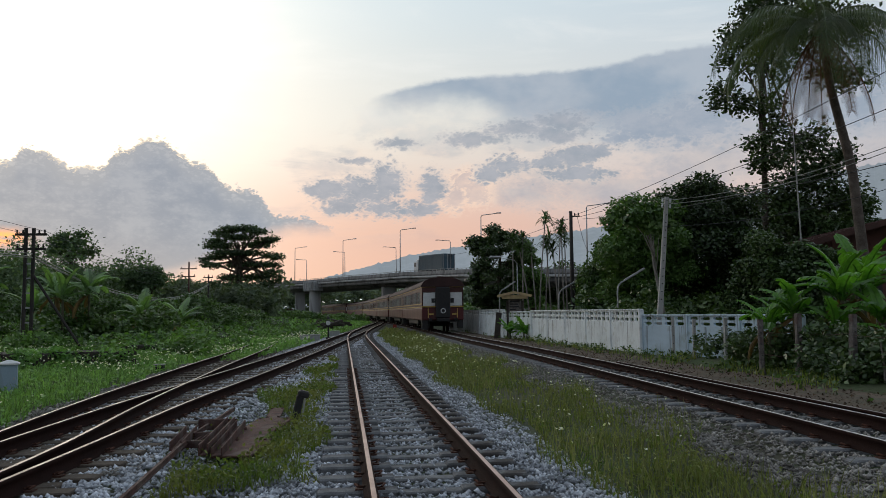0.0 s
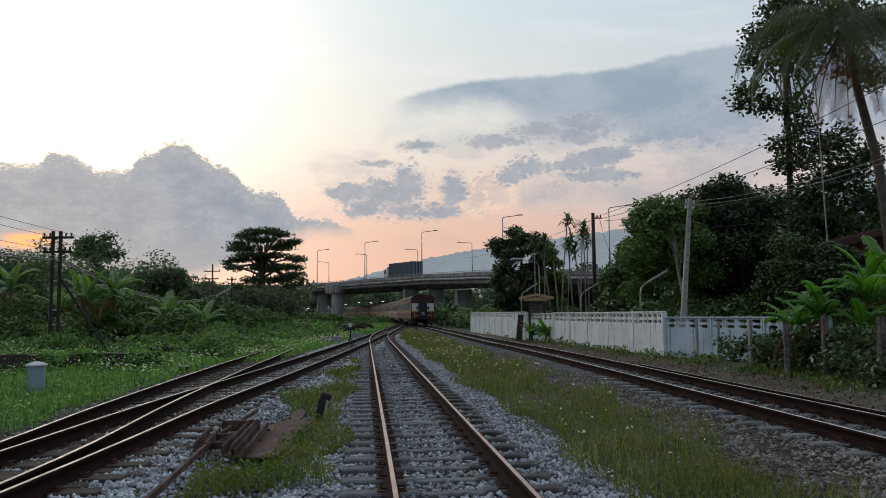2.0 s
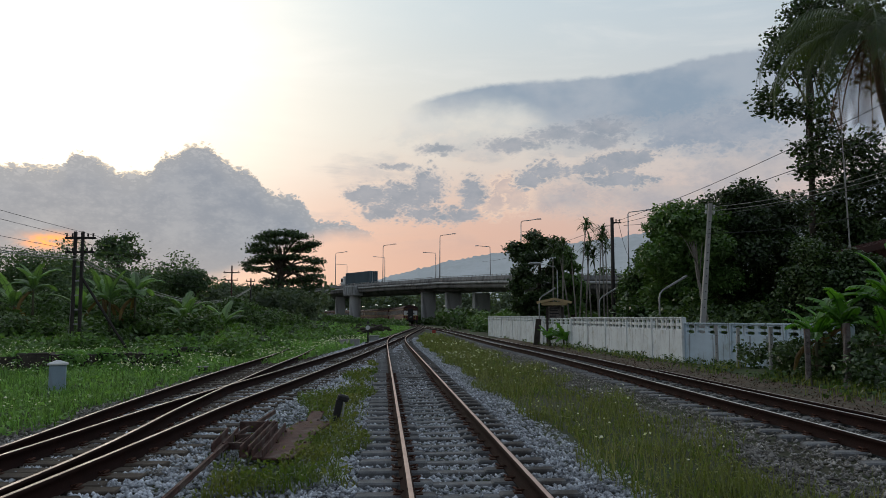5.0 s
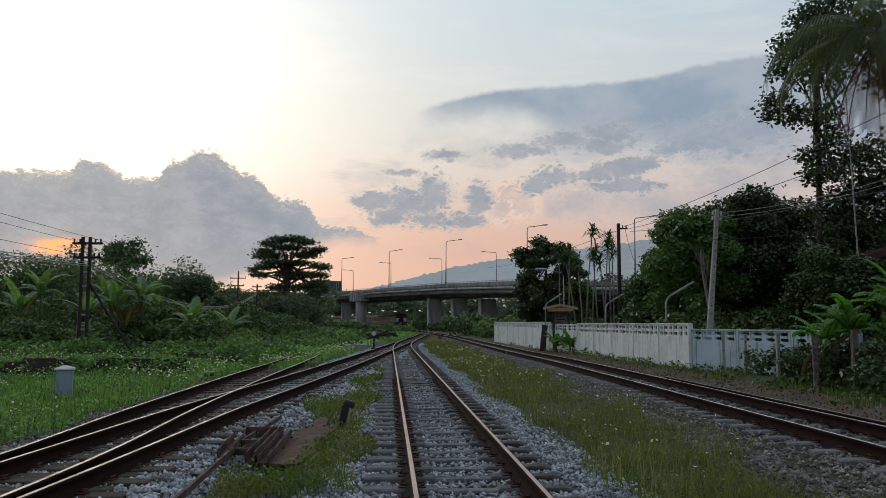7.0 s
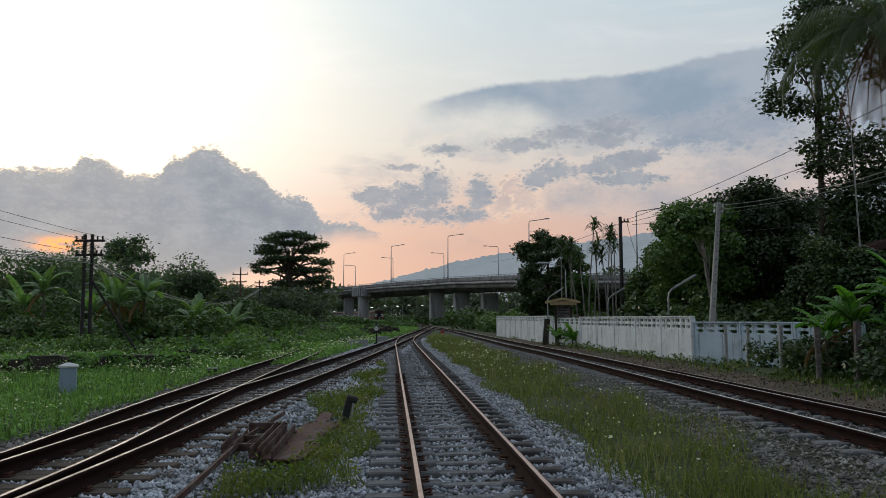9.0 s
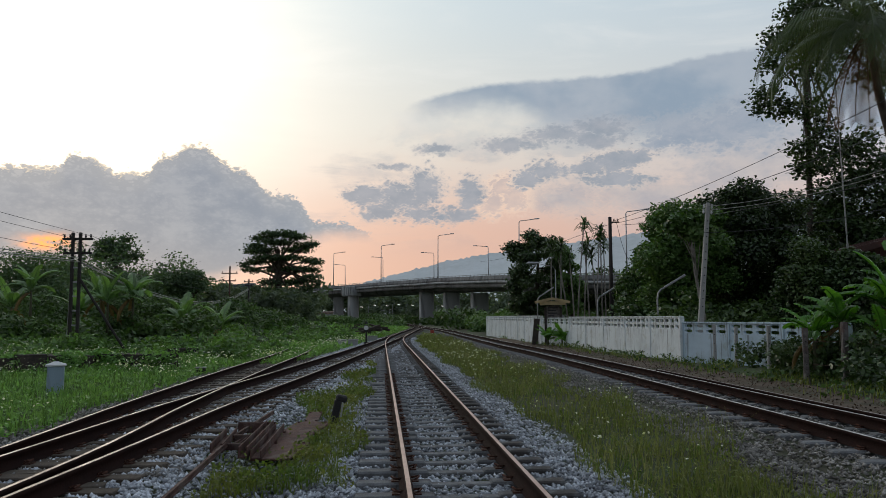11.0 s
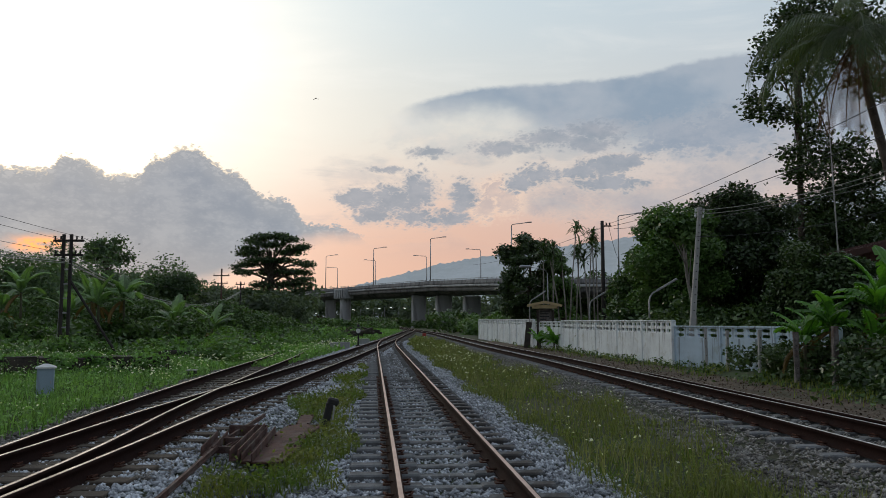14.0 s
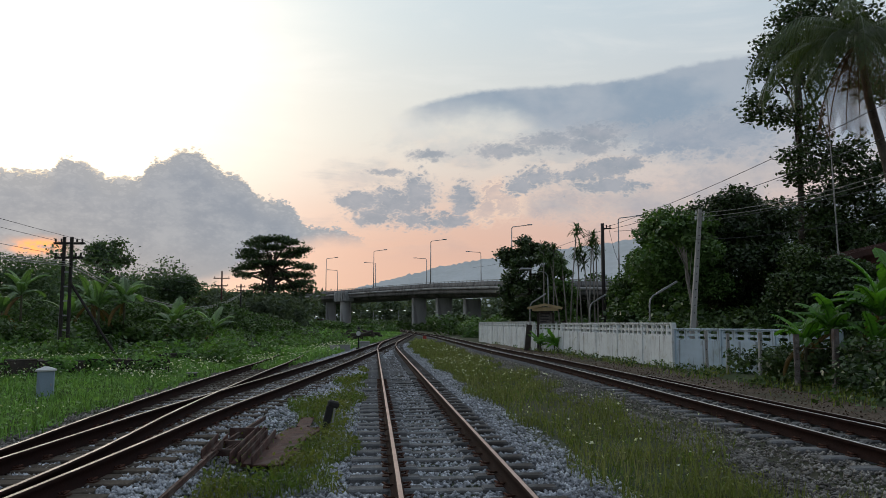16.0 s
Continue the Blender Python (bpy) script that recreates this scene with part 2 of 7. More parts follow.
M_RAIL = material("rusted_rail_steel", (0.017, 0.009, 0.008), (0.032, 0.014, 0.011), 0.9, 0.0, 3, 40, 0.3, spec=0.08)
M_HEAD = material("dull_rail_head", (0.52, 0.46, 0.42), (0.16, 0.115, 0.095), 0.5, 0.85, 2, 80, 0.05, 0.7)
M_HEAD_BRIGHT = material("polished_rail_head", (0.86, 0.82, 0.79), (0.55, 0.50, 0.46), 0.46, 0.95, 2, 80, 0.05, 0.5)
M_HEAD_RED = material("ruddy_rail_head", (0.56, 0.42, 0.36), (0.30, 0.17, 0.13), 0.45, 0.8, 2, 80, 0.05, 0.6)
M_SLEEPER = material("weathered_concrete_sleeper", (0.20, 0.205, 0.21), (0.08, 0.08, 0.08), 0.9, 0, 4, 60, 0.5, 0.8, 0.35, stain=(0.055, 0.045, 0.038))
M_WOOD_SLEEPER = material("old_timber_sleeper", (0.055, 0.042, 0.032), (0.10, 0.08, 0.06), 0.9, 0, 5, 50, 0.6, 0.8, 0.2)
M_CLIP = material("rusty_rail_clip", (0.10, 0.038, 0.022), (0.05, 0.022, 0.015), 0.7, 0.4, 20, 90, 0.2, 0.7, 0.2)
M_STONE = material("grey_ballast_stone", (0.58, 0.61, 0.66), (0.17, 0.18, 0.195), 0.92, 0, 3.0, 40, 0.4, 0.95, 0.75)
M_BED = material("packed_ballast", (0.30, 0.31, 0.32), (0.06, 0.058, 0.055), 0.95, 0, 1.2, 22, 1.0, 0.95, stain=(0.10, 0.085, 0.07))
M_BED2 = material("rust_stained_ballast", (0.18, 0.165, 0.15), (0.05, 0.042, 0.036), 0.95, 0, 1.2, 22, 1.0, 0.9, stain=(0.05, 0.034, 0.025))
M_STONE2 = material("dusty_brown_ballast_stone", (0.34, 0.325, 0.30), (0.085, 0.075, 0.066), 0.92, 0, 3.0, 40, 0.4, 0.95, 0.7)
M_SOIL = material("damp_soil_with_weeds", (0.034, 0.052, 0.018), (0.055, 0.048, 0.030), 0.97, 0, 0.35, 9, 1.0, 0.9, stain=(0.045, 0.075, 0.018))
M_DIRT = material("trodden_dirt_path", (0.13, 0.095, 0.068), (0.07, 0.052, 0.036), 0.96, 0, 0.8, 12, 0.8, 0.9, stain=(0.05, 0.06, 0.03))
M_GRASS = material("green_grass_blade", (0.095, 0.155, 0.036), (0.20, 0.195, 0.07), 0.6, 0, 0.9, 7, 0, 0.9, 0.6, 0.3, trans=0.35)
M_GRASS_DRY = material("yellowing_grass_blade", (0.24, 0.235, 0.12), (0.11, 0.14, 0.05), 0.65, 0, 0.9, 7, 0, 0.9, 0.6, 0.3, trans=0.35)
M_WEED = material("lush_weed_leaf", (0.110, 0.225, 0.062), (0.185, 0.305, 0.105), 0.5, 0, 0.4, 5, 0, 0.9, 0.7, 0.35, trans=0.35)
M_LITTER = material("fallen_brown_leaf", (0.12, 0.075, 0.04), (0.05, 0.035, 0.022), 0.9, 0, 3, 20, 0, 0.9, 0.5)
M_FLOWER = material("small_white_flower", (0.80, 0.80, 0.76), (0.75, 0.72, 0.5), 0.7, 0, 3, 20, 0, 0.3, 0.1, trans=0.3)
M_LEAF = material("dark_broadleaf_foliage", (0.034, 0.074, 0.020), (0.084, 0.130, 0.040), 0.42, 0, 0.5, 4, 0, 0.9, 0.75, 0.5, trans=0.16)
M_LEAF_MID = material("mid_green_foliage", (0.056, 0.118, 0.027), (0.105, 0.172, 0.048), 0.45, 0, 0.5, 4, 0, 0.9, 0.7, 0.45, trans=0.22)
# leaf colour paled and greyed to carry the haze of distance
M_LEAF_FAR = material("haze_greyed_foliage", (0.12, 0.16, 0.115), (0.165, 0.195, 0.14), 0.7, 0, 0.2, 2, 0, 0.9, 0.6, 0.2, trans=0.25)
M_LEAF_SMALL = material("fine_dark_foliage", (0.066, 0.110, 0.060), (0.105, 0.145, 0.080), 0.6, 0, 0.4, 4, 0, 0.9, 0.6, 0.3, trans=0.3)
M_BANANA = material("banana_leaf", (0.11, 0.25, 0.04), (0.05, 0.13, 0.026), 0.38, 0, 1.2, 14, 0.15, 0.9, 0.6, 0.5, trans=0.42)
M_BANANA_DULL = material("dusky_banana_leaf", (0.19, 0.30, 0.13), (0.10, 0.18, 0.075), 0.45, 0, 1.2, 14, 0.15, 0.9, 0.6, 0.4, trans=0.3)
M_BANANA_DRY = material("withered_banana_leaf", (0.17, 0.115, 0.045), (0.09, 0.06, 0.03), 0.8, 0, 2, 14, 0.2, 0.9, 0.3, trans=0.2)
M_FROND = material("coconut_frond", (0.050, 0.085, 0.028), (0.085, 0.105, 0.034), 0.45, 0, 0.8, 6, 0, 0.9, 0.3, 0.45, trans=0.25)
M_FROND_DRY = material("dead_brown_frond", (0.14, 0.065, 0.03), (0.08, 0.04, 0.02), 0.8, 0, 1, 8, 0, 0.9, 0.3, trans=0.2)
M_STEM = material("brownish_banana_stem", (0.075, 0.085, 0.040), (0.05, 0.04, 0.025), 0.8, 0, 3, 20, 0.3, 0.8)
M_PARAPET = material("rain_streaked_parapet", (0.24, 0.24, 0.235), (0.09, 0.09, 0.088), 0.92, 0, 0.8, 8, 0.3, 0.8, stain=(0.06, 0.06, 0.06), streak=True, stain_scale=1.4)
M_BARK = material("grey_brown_bark", (0.11, 0.09, 0.07), (0.05, 0.04, 0.03), 0.95, 0, 3, 30, 0.8, 0.9)
M_BARK_PALE = material("pale_slender_trunk", (0.30, 0.28, 0.25), (0.16, 0.14, 0.12), 0.9, 0, 4, 30, 0.5, 0.8)
M_PALM_BARK = material("ringed_palm_trunk", (0.14, 0.115, 0.095), (0.07, 0.055, 0.045), 0.95, 0, 4, 25, 0.9, 0.9)


def limewash(name, base, worn, drip, moss):
    """Wall paint with broad worn patches, narrow dark rain drips and mossy blotches."""
    m = bpy.data.materials.new(name)
    m.use_nodes = True
    t = Nodes(m.node_tree)
    b = m.node_tree.nodes["Principled BSDF"]
    co = t.n("ShaderNodeTexCoord").outputs["Object"]

    def scaled(x, y, z):
        mp = t.n("ShaderNodeMapping")
        t.put(mp.inputs["Vector"], co)
        mp.inputs["Scale"].default_value = (x, y, z)
        return mp.outputs[0]

    col = t.mix(t.mul(t.step(t.noise(scaled(0.8, 1, 1.0), 1.4, 6.0, 0.65), 0.40, 0.66), 0.7), base, worn)
    col = t.mix(t.mul(t.step(t.noise(scaled(1, 1, 1), 2.2, 7.0, 0.7, 0.5), 0.52, 0.66), 0.7), col, moss)
    col = t.mix(t.mul(t.step(t.noise(scaled(6.0, 1, 0.35), 1.0, 4.0, 0.6), 0.55, 0.66), 0.8), col, drip)
    grain = t.noise(co, 45.0, 4.0, 0.6)
    col = t.mix(t.mul(grain, 0.25), col, worn)
    t.put(b.inputs["Base Color"], col)
    b.inputs["Roughness"].default_value = 0.86
    bp = t.n("ShaderNodeBump")
    bp.inputs["Strength"].default_value, bp.inputs["Distance"].default_value = 0.3, 0.01
    t.put(bp.inputs["Height"], grain)
    t.put(b.inputs["Normal"], bp.outputs[0])
    return m


M_WALL = limewash("weathered_white_wall_paint", (0.78, 0.83, 0.83), (0.58, 0.62, 0.62), (0.20, 0.20, 0.19), (0.46, 0.46, 0.38))
M_WALL2 = limewash("bluish_white_wall_paint", (0.52, 0.64, 0.72), (0.40, 0.50, 0.56), (0.17, 0.19, 0.20), (0.33, 0.38, 0.36))
M_CONC = material("grey_bridge_concrete", (0.46, 0.47, 0.47), (0.30, 0.31, 0.31), 0.9, 0, 0.5, 8, 0.3, 0.7, stain=(0.13, 0.125, 0.12), streak=True)
# darker, streaked concrete for the girders below the deck
M_CONC_DARK = material("darker_streaked_concrete", (0.24, 0.24, 0.235), (0.13, 0.13, 0.125), 0.92, 0, 0.4, 8, 0.3, 0.8, stain=(0.06, 0.06, 0.06), streak=True)
M_POST = material("lichened_concrete_post", (0.20, 0.185, 0.17), (0.055, 0.045, 0.042), 0.92, 0, 6, 40, 0.6, 0.9, 0.15, stain=(0.10, 0.06, 0.05))
M_POLE = material("pale_concrete_pole", (0.40, 0.40, 0.38), (0.28, 0.275, 0.26), 0.9, 0, 3, 40, 0.3, 0.6)
M_DARKPOLE = material("tarred_dark_pole", (0.022, 0.020, 0.019), (0.045, 0.036, 0.03), 0.8, 0, 4, 40, 0.4, 0.8)
M_GALV = material("galvanised_grey_steel", (0.40, 0.41, 0.42), (0.28, 0.29, 0.30), 0.5, 0.7, 4, 50, 0.1, 0.6)
M_RUST = material("flaking_rusted_steel", (0.125, 0.060, 0.048), (0.055, 0.030, 0.026), 0.85, 0.2, 5, 50, 0.5, 0.9, 0.2, stain=(0.15, 0.115, 0.10))
M_BLACK = material("sooty_black_paint", (0.014, 0.014, 0.016), (0.035, 0.032, 0.03), 0.6, 0, 6, 50, 0.2, 0.6)
M_BOX = material("pale_blue_grey_cabinet_paint", (0.30, 0.40, 0.49), (0.24, 0.32, 0.39), 0.6, 0, 3, 40, 0.1, 0.5, stain=(0.20, 0.22, 0.22), streak=True)
M_WHITE = material("chalky_white_paint", (0.72, 0.73, 0.72), (0.52, 0.53, 0.52), 0.8, 0, 4, 40, 0.15, 0.5)
M_RED = material("faded_red_paint", (0.35, 0.05, 0.035), (0.22, 0.04, 0.03), 0.7, 0, 5, 40, 0.15, 0.6)
M_MAROON = material("grimy_maroon_coach_paint", (0.10, 0.014, 0.016), (0.055, 0.010, 0.012), 0.5, 0, 0.8, 20, 0.1, 0.7, stain=(0.06, 0.03, 0.025), streak=True)
M_CREAM = material("dull_brown_coach_paint", (0.075, 0.022, 0.018), (0.045, 0.014, 0.012), 0.5, 0, 0.8, 20, 0.1, 0.7)
M_YELLOW = material("yellow_coach_stripe", (0.55, 0.36, 0.10), (0.40, 0.26, 0.07), 0.5, 0, 1, 20, 0.1, 0.5)
M_ROOF = material("sooty_coach_roof", (0.055, 0.024, 0.022), (0.030, 0.015, 0.014), 0.8, 0, 0.8, 20, 0.2, 0.8)
# the sky's reflection in the windows is put in as a pale base colour
M_GLASS = material("sky_paled_coach_glass", (0.52, 0.55, 0.55), (0.22, 0.25, 0.26), 0.2, 0.0, 0.6, 12, 0, 0.8, 0.3, spec=0.8)
M_TRUCK = material("slate_blue_container_paint", (0.050, 0.095, 0.125), (0.040, 0.070, 0.090), 0.6, 0, 0.6, 20, 0.1, 0.6, stain=(0.04, 0.045, 0.05), streak=True)
M_TYRE = material("black_tyre_rubber", (0.015, 0.015, 0.015), (0.03, 0.03, 0.03), 0.9, 0, 6, 40, 0.2, 0.5)
# haze is put into the hill: a pale blue-grey colour and a faint glow
M_HILL = material("haze_tinted_wooded_hill", (0.28, 0.32, 0.34), (0.21, 0.25, 0.26), 1.0, 0, 0.012, 0.09, 0, 0.9, spec=0.0)
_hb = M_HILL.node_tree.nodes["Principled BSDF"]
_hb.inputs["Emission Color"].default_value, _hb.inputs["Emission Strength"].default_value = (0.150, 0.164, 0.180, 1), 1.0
M_TILE = material("dark_rusted_roof_sheet", (0.10, 0.045, 0.035), (0.055, 0.03, 0.025), 0.8, 0, 1, 20, 0.3, 0.8)
M_HOUSE = material("dim_brown_timber_wall", (0.12, 0.05, 0.04), (0.07, 0.035, 0.03), 0.85, 0, 1, 25, 0.3, 0.8)
M_TANROOF = material("faded_tan_roof_board", (0.55, 0.42, 0.22), (0.36, 0.27, 0.15), 0.8, 0, 3, 40, 0.2, 0.7)
M_WIRE = material("sagging_wire", (0.30, 0.30, 0.27), (0.2, 0.2, 0.18), 0.6, 0, 3, 30, 0, 0.5)
M_WIRE_DARK = material("dark_cable", (0.03, 0.03, 0.035), (0.05, 0.05, 0.05), 0.7, 0, 3, 30, 0, 0.5)
M_COW = material("black_cow_hide", (0.016, 0.014, 0.013), (0.03, 0.025, 0.02), 0.7, 0, 4, 40, 0.1, 0.5)
M_COW2 = material("pale_dun_cow_hide", (0.34, 0.27, 0.21), (0.24, 0.19, 0.15), 0.8, 0, 4, 40, 0.1, 0.5)
M_LAMP = lit("lit_lamp_glass", (1.0, 0.97, 0.9), 1.2)
M_LOG = material("charred_old_timber", (0.035, 0.030, 0.026), (0.075, 0.062, 0.05), 0.95, 0, 3, 30, 0.7, 0.9, 0.3)


# ---- mesh helpers ----
def part(name, bm, mat, parent=None, label="", smooth=False):
    """Links a bmesh as one mesh object under a thing or a part."""
    me = bpy.data.meshes.new(name)
    bm.to_mesh(me)
    bm.free()
    me.materials.append(mat)
    if smooth:
        me.shade_smooth()
    ob = new(name, me)
    ob.parent = parent
    return tagged(ob, label)


def thing(name, m, label, category, group="", kind=""):
    ob = new(name)
    ob.empty_display_size = 0.1
    ob.matrix_world = m
    return tagged(ob, label, category, group, kind)


def box(bm, x0, x1, y0, y1, z0, z1, m=None, bevel=0.0):
    vs = [bm.verts.new((x, y, z)) for z in (z0, z1) for x, y in ((x0, y0), (x1, y0), (x1, y1), (x0, y1))]
    fs = [bm.faces.new([vs[i] for i in q]) for q in ((3, 2, 1, 0), (4, 5, 6, 7), (0, 1, 5, 4), (1, 2, 6, 5), (2, 3, 7, 6), (3, 0, 4, 7))]
    if bevel:
        edges = list({e for f in fs for e in f.edges})
        made = bmesh.ops.bevel(bm, geom=edges, offset=bevel, segments=1, affect="EDGES", profile=0.6)
        vs = list({v for f in made["faces"] for v in f.verts} | {v for v in vs if v.is_valid})
    if m is not None:
        bmesh.ops.transform(bm, matrix=m, verts=vs)
    return bm


def tube(bm, pts, radii, seg=8, caps=True):
    """A tapered tube through pts."""
    pts = [Vector(p) for p in pts]
    if not isinstance(radii, (list, tuple)):
        radii = [radii] * len(pts)
    rings = []
    for i, p in enumerate(pts):
        d = (pts[min(i + 1, len(pts) - 1)] - pts[max(i - 1, 0)]).normalized()
        ref = Vector((1, 0, 0)) if abs(d.x) < 0.8 else Vector((0, 1, 0))
        u = d.cross(ref).normalized()
        v = d.cross(u)
        rings.append([bm.verts.new(p + (u * math.cos(a) + v * math.sin(a)) * radii[i]) for a in (2 * math.pi * k / seg for k in range(seg))])
    for a, b in zip(rings, rings[1:]):
        for k in range(seg):
            bm.faces.new((a[k], a[(k + 1) % seg], b[(k + 1) % seg], b[k]))
    if caps:
        bm.faces.new(rings[0][::-1])
        bm.faces.new(rings[-1])
    return bm


def B():
    return bmesh.new()


def raw(name, verts, faces, mat, parent=None, label="", smooth=False):
    """Links numpy vertices and equal-sized faces as one mesh object."""
    me = bpy.data.meshes.new(name)
    verts = np.asarray(verts, dtype=np.float32)
    faces = np.asarray(faces, dtype=np.int32)
    k = faces.shape[1]
    me.vertices.add(len(verts))
    me.vertices.foreach_set("co", verts.ravel())
    me.loops.add(faces.size)
    me.loops.foreach_set("vertex_index", faces.ravel())
    me.polygons.add(len(faces))
    me.polygons.foreach_set("loop_start", np.arange(0, faces.size, k, dtype=np.int32))
    me.update(calc_edges=True)
    me.validate()
    me.materials.append(mat)
    if smooth:
        me.shade_smooth()
    ob = new(name, me)
    ob.parent = parent
    return tagged(ob, label)


RNG = np.random.default_rng(7)


def leaves(centres, size, up=0.3, long=1.7, rng=RNG, normals=None):
    """Folded diamond leaves at centres: vertices and triangles. size: one number or one for each."""
    n = len(centres)
    size = np.broadcast_to(np.asarray(size, float), (n,)) * rng.uniform(0.65, 1.35, n)
    d = rng.normal(size=(n, 3))
    d[:, 2] = d[:, 2] * 0.6 - 0.25
    d /= np.linalg.norm(d, axis=1, keepdims=True)
    nrm = rng.normal(size=(n, 3)) if normals is None else normals + rng.normal(size=(n, 3)) * 0.6
    nrm[:, 2] += up * 3
    side = np.cross(d, nrm)
    side /= np.linalg.norm(side, axis=1, keepdims=True) + 1e-9
    up_v = np.cross(side, d)
    s = size[:, None]
    c = np.asarray(centres, float)
    v = np.stack([c - d * s * long * 0.5, c + side * s * 0.5 + up_v * s * 0.12, c + d * s * long * 0.5, c - side * s * 0.5 + up_v * s * 0.12], 1)
    i = np.arange(n)[:, None] * 4
    f = np.concatenate([i + np.array([[0, 1, 2]]), i + np.array([[0, 2, 3]])])
    return v.reshape(-1, 3), f


def shell(n, centre, radii, rng=RNG, inner=0.55):
    """Points near the surface of an ellipsoid, with their outward directions."""
    d = rng.normal(size=(n, 3))
    d /= np.linalg.norm(d, axis=1, keepdims=True)
    r = inner + (1 - inner) * rng.random(n) ** 0.6
    return np.asarray(centre) + d * np.asarray(radii) * r[:, None], d


def crown_points(n, clumps, rng=RNG, inner=0.55, loose=0.16):
    """Points over many clumps (x, y, z, rx, ry, rz), shared by their surface."""
    w = np.array([c[3] * c[4] + c[4] * c[5] + c[3] * c[5] for c in clumps])
    k = rng.multinomial(n, w / w.sum())
    got = [shell(int(m), c[:3], c[3:6], rng, inner) for m, c in zip(k, clumps)]
    got = [(g[0] + rng.normal(size=g[0].shape) * np.array(c[3:6]) * loose, g[1]) for g, c in zip(got, clumps)]
    return np.concatenate([g[0] for g in got]), np.concatenate([g[1] for g in got])


def lump_clumps(centre, radii, n, size, rng=RNG, bottom=-0.7):
    """Clumps scattered over a crown's outer part, so that its outline is uneven."""
    out = []
    for _ in range(n):
        d = rng.normal(size=3)
        d /= np.linalg.norm(d)
        d[2] = max(d[2], bottom)
        r = rng.uniform(0.55, 1.0)
        s = size * rng.uniform(0.6, 1.3)
        p = np.asarray(centre) + d * np.asarray(radii) * r
        out.append((*p, s * rng.uniform(0.9, 1.3), s * rng.uniform(0.9, 1.3), s * rng.uniform(0.6, 0.9)))
    return out


def limb_tree(name, label, base, height, crown, clumps, n_leaf, leaf, mat, bark=M_BARK, trunk_r=0.2, group="", lean=(0, 0), seed=1, inner=0.5, limbs=14, category="tree", loose=0.16):
    """A tapered trunk with limbs that reach the clumps, and a crown of single leaves."""
    rng = np.random.default_rng(seed)
    t = thing(name, pose(*base), label, category, group)
    bm = B()
    top = Vector((lean[0], lean[1], height))
    trunk = [Vector((0, 0, -0.2)), top * 0.35 + Vector((rng.normal() * .1, rng.normal() * .1, 0)), top * 0.7 + Vector((rng.normal() * .15, rng.normal() * .15, 0)), top]
    tube(bm, trunk, [trunk_r * 1.25, trunk_r, trunk_r * 0.7, trunk_r * 0.3], 9)
    pick = rng.permutation(len(clumps))[:limbs]
    for i in pick:
        c = Vector(clumps[i][:3])
        f = rng.uniform(0.35, 0.9)
        a = trunk[1].lerp(trunk[3], f) if f > 0.35 else trunk[1]
        tube(bm, [a, a.lerp(c, 0.5) + Vector((0, 0, rng.uniform(-0.1, 0.3))), c], [trunk_r * 0.35, trunk_r * 0.22, trunk_r * 0.08], 5)
    part("trunk", bm, bark, t, smooth=True)
    p, d = crown_points(n_leaf, clumps, rng, inner, loose)
    v, f = leaves(p, leaf, rng=rng, normals=d)
    raw("crown", v, f, mat, t)
    return t


# ---- the lines of the tracks, as seen from above (x, y) ----
LINE_RIGHT = [(7.6, -60), (6.3, -20), (5.75, 0), (5.35, 10), (5.12, 14), (4.68, 22), (4.05, 31), (3.05, 42), (0.62, 75), (-0.4, 88), (-3.2, 114), (-5.7, 140), (-8.6, 164), (-12.2, 190), (-15.8, 206),
              (-24.0, 238), (-36, 272), (-54, 306), (-80, 338), (-115, 366), (-160, 390), (-230, 415), (-320, 440), (-420, 462)]
LINE_MAIN = [(5.6, -60), (2.4, -20), (0.75, 0), (0.27, 6), (-0.39, 14), (-1.05, 22), (-1.96, 33), (-3.0, 46), (-3.55, 56), (-3.75, 66), (-3.85, 80)]
LINE_LEFT = [(-4.1, -60), (-4.0, -10), (-3.98, 8), (-4.05, 13), (-3.95, 18), (-3.88, 23), (-3.8, 32), (-3.8, 50), (-3.8, 68), (-3.85, 80), (-4.0, 105), (-4.6, 128), (-5.75, 141), (-7.1, 153)]
LINE_SIDING = [(-4.1, -10), (-4.08, 2), (-4.22, 8), (-4.70, 12.6), (-5.02, 16.2), (-5.56, 23), (-6.0, 29.5), (-6.7, 37), (-7.7, 45), (-9.2, 56)]


class Line:
    """A smooth way through points, by its length."""

    def __init__(self, pts):
        p = np.array(pts, float)
        seg = []
        for i in range(len(p) - 1):
            a, b, c, d = p[max(i - 1, 0)], p[i], p[i + 1], p[min(i + 2, len(p) - 1)]
            la = np.linalg.norm(c - b)
            m0 = (c - a) / (np.linalg.norm(c - b) + np.linalg.norm(b - a) + 1e-9) * la
            m1 = (d - b) / (np.linalg.norm(d - c) + np.linalg.norm(c - b) + 1e-9) * la
            for k in range(24):
                s = k / 24
                seg.append((2 * s**3 - 3 * s**2 + 1) * b + (s**3 - 2 * s**2 + s) * m0 + (-2 * s**3 + 3 * s**2) * c + (s**3 - s**2) * m1)
        seg.append(p[-1])
        self.p = np.array(seg)
        self.s = np.concatenate([[0], np.cumsum(np.linalg.norm(np.diff(self.p, axis=0), axis=1))])

    def at(self, s):
        return np.array([np.interp(s, self.s, self.p[:, 0]), np.interp(s, self.s, self.p[:, 1])])

    def dir(self, s):
        d = self.at(s + 0.4) - self.at(s - 0.4)
        return d / np.linalg.norm(d)

    def s_of_y(self, y):
        return float(np.interp(y, self.p[:, 1], self.s))

    def x_of_y(self, y):
        return np.interp(y, self.p[:, 1], self.p[:, 0])


